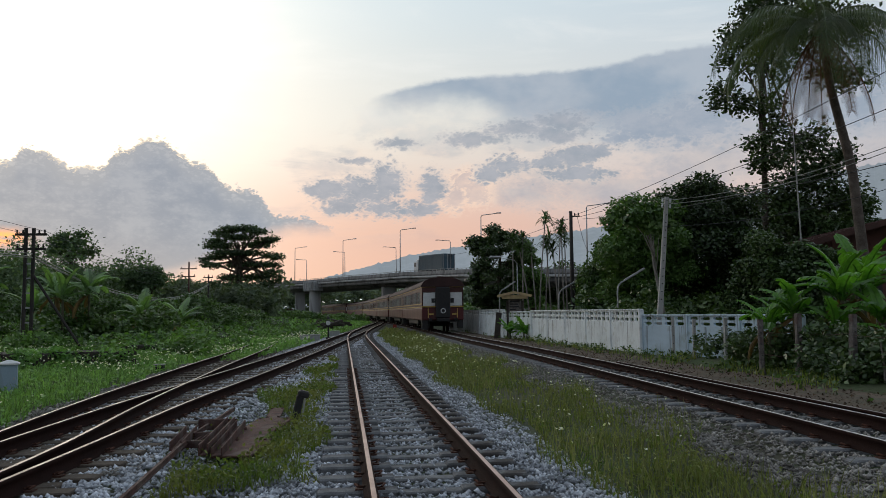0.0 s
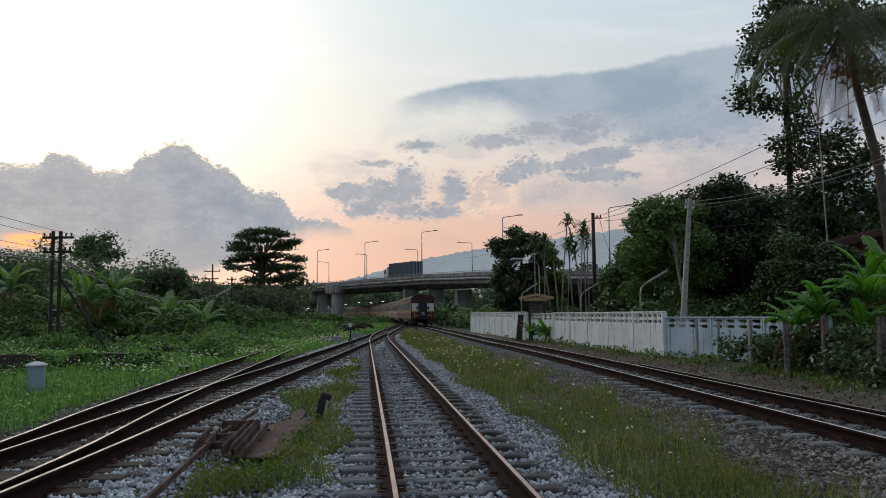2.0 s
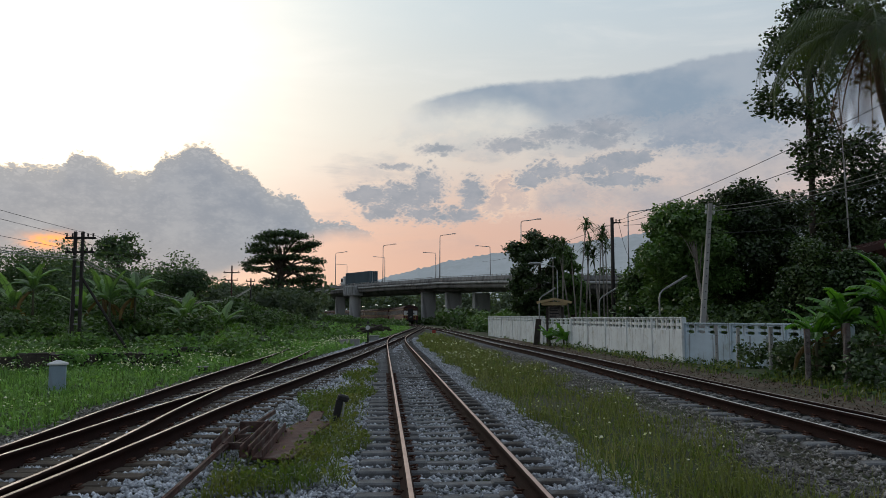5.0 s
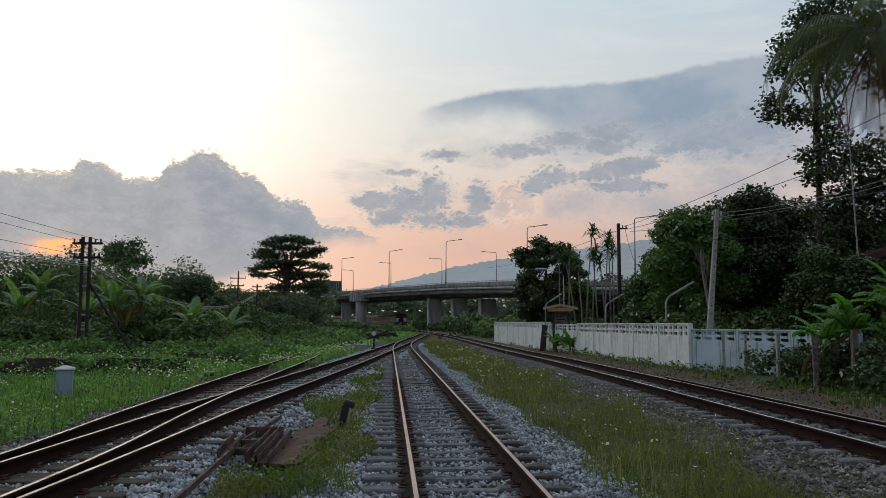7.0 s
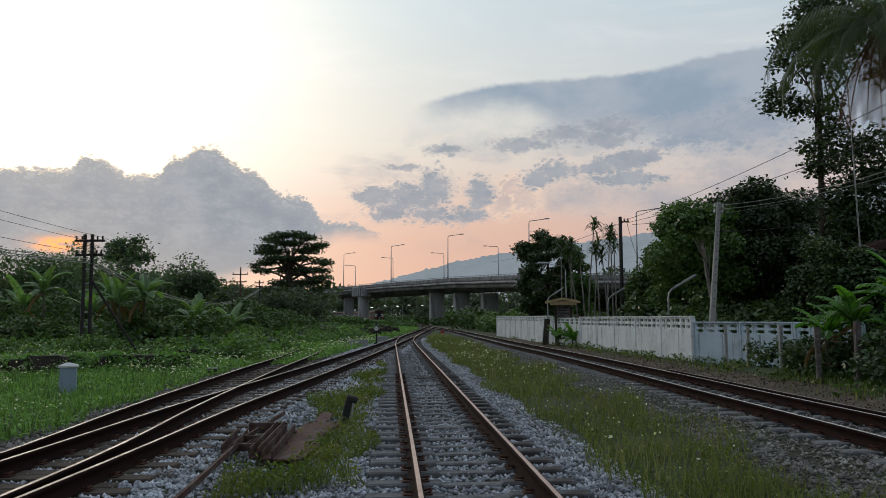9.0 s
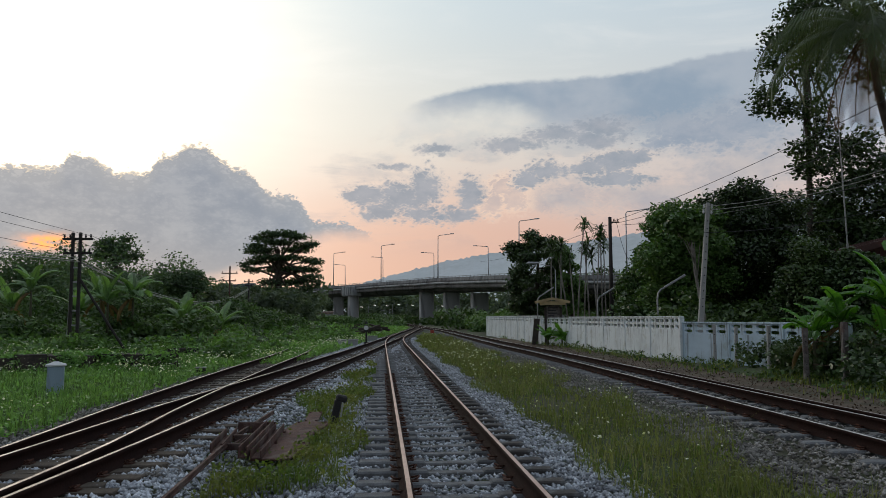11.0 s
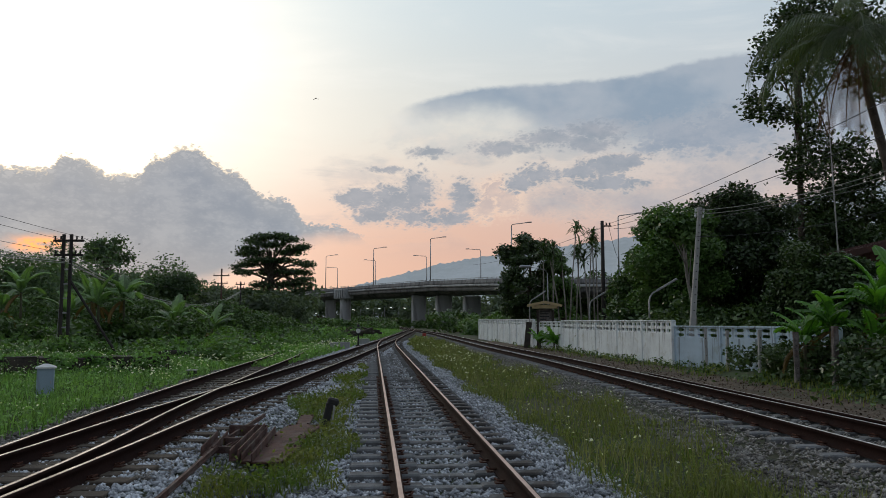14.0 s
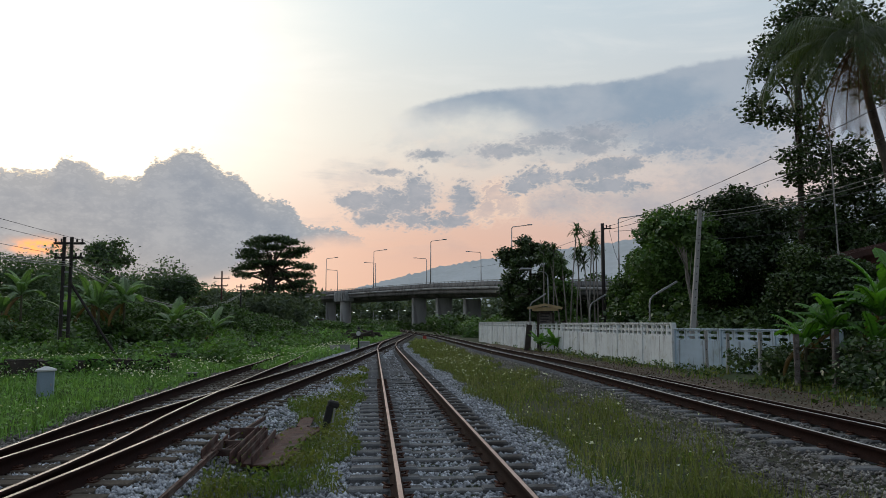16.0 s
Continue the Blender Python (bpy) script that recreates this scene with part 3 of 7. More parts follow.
L_RIGHT, L_MAIN, L_LEFT, L_SIDING = (Line(q) for q in (LINE_RIGHT, LINE_MAIN, LINE_LEFT, LINE_SIDING))
RAIL_TOP = 0.16


def smooth(x, a, b):
    t = np.clip((x - a) / (b - a), 0, 1)
    return t * t * (3 - 2 * t)


def ground_z(x, y):
    """Height of the ground: level by the tracks, rising a little to the west and behind the wall."""
    x, y = np.asarray(x, float), np.asarray(y, float)
    left = smooth(-x, 9, 24) * smooth(y, 14, 60) * 0.75
    left = left + smooth(-x, 30, 90) * smooth(y, 30, 140) * 1.2
    right = smooth(x - L_RIGHT.x_of_y(y), 2.2, 4.0) * smooth(y, -30, 8) * smooth(y, 90, 50) * 0.10
    rough = 0.05 * np.sin(x * 1.3 + 0.6 * np.sin(y * 0.8)) * np.sin(y * 0.9 + x * 0.4) * smooth(np.minimum(np.abs(x - L_RIGHT.x_of_y(y)), np.minimum(np.abs(x - L_LEFT.x_of_y(y)), np.abs(x - L_MAIN.x_of_y(y)))), 1.6, 3.5)
    return left + right + rough - 0.07


def build_ground():
    xs = np.concatenate([[-4000, -2000, -900, -450, -260, -180], np.linspace(-140, -20, 61), np.linspace(-19, 19, 96), np.linspace(20, 80, 31), [120, 200, 420, 900, 2000, 4000]])
    ys = np.concatenate([[-2000, -600, -250, -120, -80], np.linspace(-60, 0, 21), np.linspace(0.5, 60, 120), np.linspace(61, 240, 90), [280, 340, 420, 600, 1000, 1800, 4500]])
    X, Y = np.meshgrid(xs, ys)
    v = np.stack([X, Y, ground_z(X, Y)], -1).reshape(-1, 3)
    nx = len(xs)
    i = (np.arange(len(ys) - 1)[:, None] * nx + np.arange(nx - 1)[None]).ravel()
    f = np.stack([i, i + 1, i + nx + 1, i + nx], 1)
    g = raw("ground", v, f, M_SOIL, smooth=True)
    tagged(g, "damp weedy earth beside the railway tracks", "ground", kind="structure")


def ribbon(name, line, s0, s1, prof, mat, parent=None, step=1.0, label="", smooth_it=False):
    """A strip of the profile [(across, height)...] swept along a line."""
    n = max(2, int((s1 - s0) / step) + 1)
    ss = np.linspace(s0, s1, n)
    prof = np.array(prof, float)
    v = []
    for s in ss:
        p, d = line.at(s), line.dir(s)
        q = np.array([d[1], -d[0]])
        v.append(np.column_stack([p[0] + q[0] * prof[:, 0], p[1] + q[1] * prof[:, 0], prof[:, 1]]))
    k = len(prof)
    i = (np.arange(n - 1)[:, None] * k + np.arange(k - 1)[None]).ravel()
    return raw(name, np.concatenate(v), np.stack([i + 1, i, i + k, i + k + 1], 1), mat, parent, label, smooth_it)


RAIL_WEB = [(-0.062, 0.0), (-0.062, 0.012), (-0.012, 0.028), (-0.009, 0.115), (-0.033, 0.125), (-0.034, 0.152), (-0.027, 0.1600)]
RAIL_PROF = RAIL_WEB + [(-x, z) for x, z in RAIL_WEB[::-1]]
HEAD_PROF = [(-0.020, 0.1603), (-0.015, 0.1612), (0.0, 0.1616), (0.015, 0.1612), (0.020, 0.1603)]
GAUGE = 0.533


def sleeper_mesh(concrete):
    bm = B()
    if concrete:
        for sgn in (-1, 1):
            box(bm, sgn * 0.28 if sgn > 0 else -1.0, 1.0 if sgn > 0 else -0.28, -0.10, 0.10, -0.16, 0.0, bevel=0.018)
        box(bm, -0.30, 0.30, -0.085, 0.085, -0.16, -0.025, bevel=0.015)
    else:
        box(bm, -1.0, 1.0, -0.115, 0.115, -0.15, 0.0, bevel=0.012)
    me = bpy.data.meshes.new("sleeper")
    bm.to_mesh(me)
    bm.free()
    me.materials.append(M_SLEEPER if concrete else M_WOOD_SLEEPER)
    return me


def clip_mesh():
    """A looped spring clip that grips the rail's foot."""
    bm = B()
    pts = [(0.0, -0.05, 0.012), (0.05, -0.045, 0.03), (0.075, 0.0, 0.045), (0.05, 0.045, 0.035), (0.0, 0.04, 0.03), (-0.02, 0.0, 0.024)]
    tube(bm, pts, 0.011, 5)
    box(bm, -0.01, 0.075, -0.055, 0.055, 0.0, 0.012)
    me = bpy.data.meshes.new("clip")
    bm.to_mesh(me)
    bm.free()
    me.materials.append(M_CLIP)
    return me


def stations(s0, s1, spacing, seed):
    """Where the sleepers lie along a track."""
    rng = np.random.default_rng(seed)
    out, s = [], s0 + 0.3
    while s < s1:
        out.append(s)
        s += spacing * rng.uniform(0.94, 1.06)
    return np.array(out)


SLEEPERS = {}


def build_track(name, label, line, s0, s1, head, concrete, spacing, y_clip, sides=(-1, 1)):
    t = thing(name, Matrix.Identity(4), label, "railway track", kind="structure")
    for sgn in sides:
        prof = [(sgn * GAUGE + x, z) for x, z in RAIL_PROF]
        r = ribbon("rail", line, s0, s1, prof, M_RAIL, t)
        ribbon("rail_head", line, s0, s1, [(sgn * GAUGE + x, z) for x, z in HEAD_PROF], head, r, label="worn shiny running surface", smooth_it=True)
    me, cl = sleeper_mesh(concrete), clip_mesh()
    rng = np.random.default_rng(len(name))
    SLEEPERS[name] = stations(s0, s1, spacing, len(name))
    for s in SLEEPERS[name]:
        p, d = line.at(s), line.dir(s)
        a = math.degrees(math.atan2(d[1], d[0])) - 90 + rng.normal() * 0.9
        if -8 < p[1] < 125:
            o = new("sleeper", me)
            o.parent = t
            m = pose(p[0], p[1], rng.normal() * 0.006, 0, 0, a)
            o.matrix_local = m
            if 3.5 < p[1] < y_clip:
                for sgn in (-1, 1):
                    for io in (-1, 1):
                        c = new("rail_clip", cl)
                        c.parent = t
                        c.matrix_local = m @ pose(sgn * GAUGE + io * 0.055, 0, 0, 0, 0, 0 if io > 0 else 180)
    return t


def build_beds():
    prof = [(-1.75, -0.18), (-1.25, -0.07), (-0.6, -0.065), (0.0, -0.075), (0.6, -0.065), (1.25, -0.07), (1.9, -0.18)]
    for nm, line, y0, y1, mat in (("ballast_main", L_MAIN, -55, 66, M_BED), ("ballast_left", L_LEFT, -55, 152, M_BED), ("ballast_right", L_RIGHT, -55, 455, M_BED2), ("ballast_siding", L_SIDING, -5, 27, M_BED2)):
        dz = {"ballast_main": 0.0, "ballast_left": -0.006, "ballast_right": -0.012, "ballast_siding": -0.02}[nm]
        o = ribbon(nm, line, line.s_of_y(y0), line.s_of_y(y1), [(x, z + dz) for x, z in prof], mat, smooth_it=True)
        tagged(o, "crushed grey stone ballast under the track", "ballast", kind="structure")
    # the trodden strip between the eastern track and the wall
    o = ribbon("dirt_path", L_RIGHT, L_RIGHT.s_of_y(-55), L_RIGHT.s_of_y(60), [(1.0, -0.13), (1.5, -0.035), (2.4, -0.012), (3.1, 0.0), (3.9, -0.10)], M_DIRT, smooth_it=True)
    tagged(o, "bare trodden earth beside the track", "path", kind="structure")


build_ground()
build_beds()
build_track("main_track", "single metre-gauge track with ruddy rails on concrete sleepers", L_MAIN, L_MAIN.s_of_y(-50), L_MAIN.s_of_y(79), M_HEAD_RED, True, 0.56, 22)
build_track("left_track", "metre-gauge track with dark rusty rails on old timber sleepers", L_LEFT, L_LEFT.s_of_y(-50), L_LEFT.s_of_y(152), M_HEAD, False, 0.64, 16)
build_track("siding_track", "rusty siding branching off at a turnout", L_SIDING, L_SIDING.s_of_y(2), L_SIDING.s_of_y(44), M_HEAD, False, 0.66, 14)
build_track("right_track", "metre-gauge track with dark rails on concrete sleepers", L_RIGHT, L_RIGHT.s_of_y(-50), L_RIGHT.s_of_y(440), M_HEAD_BRIGHT, True, 0.62, 26)


# ---- the road bridge ----
L_BRIDGE = Line([(150, 128), (90, 110), (50, 108), (26.7, 117), (11.9, 130), (9.0, 136), (-1.4, 163), (-16.0, 191), (-24.0, 204), (-35.0, 218), (-54.0, 240), (-90, 275), (-140, 318), (-220, 380)])
_bx = np.array([-220, -140, -54, -35, -24, -16, -1.4, 9.0, 11.9, 26.7, 50, 90, 150])
_bz = np.array([6.0, 8.0, 9.7, 10.1, 10.25, 10.25, 9.9, 8.95, 8.55, 7.9, 7.2, 6.0, 4.0])


def bridge_top(x):
    """Height of the parapet's top along the bridge."""
    return np.interp(x, _bx, _bz)


def sweep(name, prof, mat, parent, s0=None, s1=None, label="", step=2.0):
    """A closed profile (distance behind the near edge, height below the parapet top) along the bridge."""
    s0 = 0 if s0 is None else s0
    s1 = L_BRIDGE.s[-1] if s1 is None else s1
    n = max(2, int((s1 - s0) / step) + 1)
    v = []
    for s in np.linspace(s0, s1, n):
        p, d = L_BRIDGE.at(s), L_BRIDGE.dir(s)
        q = np.array([d[1], -d[0]])
        z = bridge_top(p[0])
        v.append([(p[0] + q[0] * a, p[1] + q[1] * a, z + h) for a, h in prof])
    v = np.array(v).reshape(-1, 3)
    k = len(prof)
    f = []
    for i in range(n - 1):
        for j in range(k):
            f.append((i * k + j, i * k + (j + 1) % k, (i + 1) * k + (j + 1) % k, (i + 1) * k + j))
    return raw(name, v, f, mat, parent, label)


def bridge_pier(px, py, width, depth, z1, round_it, turn, parent):
    bm = B()
    if round_it:
        tube(bm, [(0, 0, -0.5), (0, 0, z1)], width / 2, 24)
    else:
        box(bm, -width / 2, width / 2, -depth / 2, depth / 2, -0.5, z1, bevel=0.12)
    ob = part("pier", bm, M_CONC, parent, smooth=False)
    ob.matrix_local = pose(px, py, 0, 0, 0, turn)
    return ob


def street_lamp(x, y, z, h, arm, turn, group, r=0.09, label="tall grey lamp post with a single arm on the road bridge"):
    t = thing("street_lamp", pose(x, y, z, 0, 0, turn), label, "street lamp", group)
    bm = B()
    tube(bm, [(0, 0, 0), (0, 0, h * 0.5), (0.03, 0, h - 0.25)], [r, r * 0.8, r * 0.6], 8)
    part("pole", bm, M_GALV, t, smooth=True)
    bm = B()
    tube(bm, [(0.03, 0, h - 0.25), (0.2, 0, h), (arm * 0.55, 0, h + 0.10), (arm, 0, h + 0.22)], [r * 0.6, r * 0.55, r * 0.5, r * 0.45], 6)
    part("arm", bm, M_GALV, t, smooth=True)
    bm = B()
    box(bm, arm - 0.1, arm + 0.75, -0.16, 0.16, h + 0.16, h + 0.34, bevel=0.06)
    part("lamp_head", bm, M_GALV, t, "flat grey lantern")
    return t


def build_bridge():
    t = thing("road_bridge", Matrix.Identity(4), "grey concrete road bridge on thick piers crossing over the railway", "bridge", kind="structure")
    sweep("parapet", [(0, -0.28), (0.25, -0.28), (0.3, -1.15), (-0.12, -1.15), (-0.1, -0.75), (0, -0.7)], M_PARAPET, t)
    sweep("far_parapet", [(16.0, -0.28), (16.25, -0.28), (16.25, -1.15), (16.0, -1.15)], M_CONC, t)
    sweep("deck_slab", [(-0.15, -1.15), (16.4, -1.15), (16.4, -1.55), (-0.15, -1.55)], M_CONC, t)
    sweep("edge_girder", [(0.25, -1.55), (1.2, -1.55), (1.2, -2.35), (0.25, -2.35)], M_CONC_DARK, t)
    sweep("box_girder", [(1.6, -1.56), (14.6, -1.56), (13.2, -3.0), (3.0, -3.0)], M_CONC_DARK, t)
    rail = sweep("hand_rail", [(0.05, 0.0), (0.17, 0.0), (0.17, -0.07), (0.05, -0.07)], M_POLE, t)
    bm = B()
    box(bm, -0.07, 0.07, 0.04, 0.18, -0.29, -0.05)
    post = part("rail_post", bm, M_CONC, t)
    first = True
    for s in np.arange(75, 335, 1.9):
        p, d = L_BRIDGE.at(s), L_BRIDGE.dir(s)
        o = post if first else new("rail_post", post.data)
        first = False
        o.parent = t
        o.matrix_local = pose(p[0], p[1], float(bridge_top(p[0])), 0, 0, math.degrees(math.atan2(d[1], d[0])) + 180)
    # piers: one round with a broad crosshead, then walls
    bridge_pier(-24.2, 206.0, 2.9, 2.9, 7.3, True, 0, t)
    bm = B()
    box(bm, -3.9, 1.7, -1.2, 1.4, -3.2, -0.7, bevel=0.15)
    for k in range(6):
        box(bm, -3.5 + k * 0.9, -3.05 + k * 0.9, -1.42, -1.2, -3.0, -0.8)
    cap = part("crosshead", bm, M_CONC, t, "stained ribbed crosshead")
    cap.matrix_local = pose(-24.0, 204.4, 10.2, 0, 0, -52)
    for x, y, w in ((-29.8, 219.0, 2.6), (-4.6, 178.0, 3.0), (0.9, 169.0, 3.2), (6.4, 158.0, 3.2), (18.0, 131.0, 2.6), (33.0, 122.0, 2.6), (-41.5, 232.0, 3.0)):
        bridge_pier(x, y, w, 2.2, float(bridge_top(x)) - 2.9, False, 12, t)
    return t


def on_bridge(u, back):
    """The place at u = x/y as seen from the origin, set back from the near edge."""
    ss = np.linspace(0, L_BRIDGE.s[-1], 4000)
    P = np.array([L_BRIDGE.at(s) for s in ss])
    D = np.gradient(P, axis=0)
    D /= np.linalg.norm(D, axis=1, keepdims=True)
    Q = P + np.column_stack([D[:, 1], -D[:, 0]]) * back
    i = int(np.argmin(np.where(Q[:, 1] > 20, np.abs(Q[:, 0] / Q[:, 1] - u), 9)))
    return Q[i], D[i], ss[i]


build_bridge()
for u, h in ((-0.1425, 9.0), (-0.0827, 9.0), (-0.0113, 9.0), (0.0905, 9.2), (0.2255, 9.6)):
    q, d, s = on_bridge(u, 0.1)
    street_lamp(q[0], q[1], float(bridge_top(q[0])) - 1.1, h + 0.6, 2.7, -18, "lamps along the bridge", 0.13)
for u, h in ((-0.128, 7.6), (-0.0805, 8.6), (-0.0165, 8.4), (0.0520, 9.0)):
    q, d, s = on_bridge(u, 16.1)
    street_lamp(q[0], q[1], float(bridge_top(q[0])) - 1.1, h + 0.5, 2.7, 165, "lamps along the bridge", 0.13)


# ---- the train ----
COACH = 20.4
PITCH = 21.3


def coach_parts(t, last):
    W, H0, H1 = 1.40, 0.95, 3.05
    bm = B()
    box(bm, -W, W, -COACH / 2, COACH / 2, 0.80, 1.62, bevel=0.05)
    part("lower_body", bm, M_MAROON, t)
    bm = B()
    for sx in (-1, 1):
        box(bm, sx * (W - 0.06), sx * W - sx * 0.01, -COACH / 2 + 0.03, COACH / 2 - 0.03, 1.622, 1.95)
        box(bm, sx * (W - 0.06), sx * W - sx * 0.01, -COACH / 2 + 0.03, COACH / 2 - 0.03, 2.72, 3.05)
        n = 15
        w = (COACH - 2.4) / n
        for k in range(n + 1):
            y = -COACH / 2 + 1.2 + k * w
            box(bm, sx * (W - 0.06), sx * W - sx * 0.01, y - 0.075, y + 0.075, 1.95, 2.72)
        for y0, y1 in ((-COACH / 2 + 0.03, -COACH / 2 + 1.1), (COACH / 2 - 1.1, COACH / 2 - 0.03)):
            box(bm, sx * (W - 0.06), sx * W - sx * 0.01, y0, y1, 1.95, 2.72)
    for sy in (-1, 1):
        for sx in (-1, 1):
            box(bm, sx * 0.42, sx * (W - 0.07), sy * (COACH / 2 - 0.02), sy * (COACH / 2 - 0.09), 2.66, 3.05)
    part("upper_body", bm, M_CREAM, t, "dull red-brown upper panels")
    bm = B()
    for sx in (-1, 1):
        for z in (1.66, 1.86, 2.96):
            box(bm, sx * W - sx * 0.01, sx * W + sx * 0.012, -COACH / 2 + 0.05, COACH / 2 - 0.05, z, z + 0.05)
    for sy in (-1, 1):
        for z in (1.66, 2.98):
            for sx in (-1, 1):
                box(bm, sx * 0.45, sx * (W - 0.02), sy * (COACH / 2 - 0.02), sy * (COACH / 2 + 0.01), z, z + 0.08)
    part("stripe", bm, M_YELLOW, t, "yellow lining")
    for sx in (-1, 1):
        n = 15
        w = (COACH - 2.4) / n
        for k in range(n):
            y = -COACH / 2 + 1.2 + (k + 0.5) * w
            bm = B()
            box(bm, sx * (W - 0.05), sx * (W - 0.035), y - w / 2 + 0.08, y + w / 2 - 0.08, 1.96, 2.71)
            part("window", bm, M_GLASS, t)
    # ends: pale panels each side of a dark gangway
    for sy in (-1, 1):
        for sx in (-1, 1):
            bm = B()
            box(bm, sx * 0.50, sx * 1.30, sy * (COACH / 2 - 0.08), sy * (COACH / 2 - 0.03), 1.76, 2.64)
            part("end_panel", bm, M_WHITE, t, "pale grey-white end window panel")
        bm = B()
        box(bm, -0.48, 0.48, sy * (COACH / 2 - 0.3), sy * (COACH / 2 + 0.40 if sy > 0 or not last else COACH / 2 + 0.22), 0.95, 3.0, bevel=0.06)
        part("gangway", bm, M_BLACK, t, "dark corridor bellows")
        bm = B()
        box(bm, -0.42, 0.42, sy * (COACH / 2 - 0.5), sy * (COACH / 2 + 0.30), 0.72, 0.92, bevel=0.03)
        for sx in (-1, 1):
            tube(bm, [(sx * 0.85, sy * (COACH / 2 - 0.05), 0.85), (sx * 0.85, sy * (COACH / 2 + 0.35), 0.85)], 0.1, 8)
            box(bm, sx * 1.0, sx * 1.38, sy * (COACH / 2 - 0.6), sy * (COACH / 2 - 0.1), 0.25, 0.8)
        part("buffer_beam", bm, M_BLACK, t)
    # arched roof
    prof = [(-1.46, 3.02), (-1.44, 3.14), (-1.2, 3.42), (-0.75, 3.62), (0, 3.70), (0.75, 3.62), (1.2, 3.42), (1.44, 3.14), (1.46, 3.02)]
    v, f = [], []
    for y in (-COACH / 2 - 0.12, COACH / 2 + 0.12):
        v += [(x, y, z) for x, z in prof]
    k = len(prof)
    bm = B()
    vs = [bm.verts.new(q) for q in v]
    for i in range(k - 1):
        bm.faces.new((vs[i], vs[i + 1], vs[k + i + 1], vs[k + i]))
    bm.faces.new(vs[:k])
    bm.faces.new(vs[k:][::-1])
    bm.faces.new((vs[0], vs[k], vs[2 * k - 1], vs[k - 1]))
    for y in np.linspace(-8, 8, 7):
        tube(bm, [(0, y, 3.68), (0, y, 3.80)], 0.16, 8)
    bmesh.ops.recalc_face_normals(bm, faces=bm.faces)
    part("roof", bm, M_ROOF, t, "sooty arched roof with vents")
    # running gear
    bm = B()
    box(bm, -1.2, 1.2, -4.5, 4.5, 0.45, 0.80, bevel=0.05)
    box(bm, -1.1, 1.1, -COACH / 2 + 0.4, COACH / 2 - 0.4, 0.68, 0.82)
    part("underframe", bm, M_BLACK, t)
    for y in (-7.2, 7.2):
        bm = B()
        for sx in (-1, 1):
            box(bm, sx * 0.70, sx * 0.85, y - 1.5, y + 1.5, 0.35, 0.60, bevel=0.03)
            for dy in (-1.05, 1.05):
                box(bm, sx * 0.72, sx * 0.92, y + dy - 0.16, y + dy + 0.16, 0.25, 0.58)
        box(bm, -0.8, 0.8, y - 0.3, y + 0.3, 0.35, 0.66)
        bg = part("bogie", bm, M_BLACK, t)
        for dy in (-1.05, 1.05):
            for sx in (-1, 1):
                bm = B()
                tube(bm, [(sx * 0.47, y + dy, 0.42), (sx * 0.60, y + dy, 0.42)], 0.42, 18)
                part("wheel", bm, M_RAIL, bg, smooth=False)


def build_train():
    cars = []
    master = thing("passenger_coach", Matrix.Identity(4), "maroon railway coach with pale windows, yellow lining and sooty roof", "railway coach", "coaches of the departing train")
    coach_parts(master, False)
    cars.append(master)
    for k in range(7):
        cars.append(copy_thing(master, Matrix.Identity(4)))
    last = thing("passenger_coach", Matrix.Identity(4), "last maroon coach with pale end windows and dark gangway door", "railway coach", "coaches of the departing train")
    coach_parts(last, True)
    bm = B()
    tube(bm, [(0, -COACH / 2 - 0.225, 1.42), (0, -COACH / 2 - 0.26, 1.42)], 0.17, 16)
    ring = part("tail_disc", bm, M_WHITE, last, "round white ring on the gangway door")
    bm = B()
    tube(bm, [(0, -COACH / 2 - 0.255, 1.42), (0, -COACH / 2 - 0.275, 1.42)], 0.12, 16)
    part("disc_centre", bm, M_BLACK, ring)
    for sx in (-1, 1):
        bm = B()
        box(bm, sx * 0.62, sx * 0.92, -COACH / 2 - 0.03, -COACH / 2 + 0.02, 1.15, 1.25)
        box(bm, sx * 0.95, sx * 1.0, -COACH / 2 - 0.05, -COACH / 2 + 0.02, 0.95, 1.6)
        part("hand_rail", bm, M_YELLOW, last)
    for sx in (-1, 1):
        bm = B()
        box(bm, sx * 0.52, sx * 0.75, -COACH / 2 - 0.02, -COACH / 2 + 0.01, 1.95, 2.25)
        part("corner_fitting", bm, M_BLACK, last)
    cars.insert(0, last)
    return cars


TRAIN = build_train()
TRAIN_S0, TRAIN_V = L_RIGHT.s_of_y(53.2), 20.4


def coach_pose(k, t):
    s = TRAIN_S0 + TRAIN_V * t + COACH / 2 + k * PITCH
    a, b = L_RIGHT.at(s - 7.2), L_RIGHT.at(s + 7.2)
    d = b - a
    c = (a + b) / 2
    return pose(c[0], c[1], RAIL_TOP, 0, 0, math.degrees(math.atan2(d[1], d[0])) - 90)


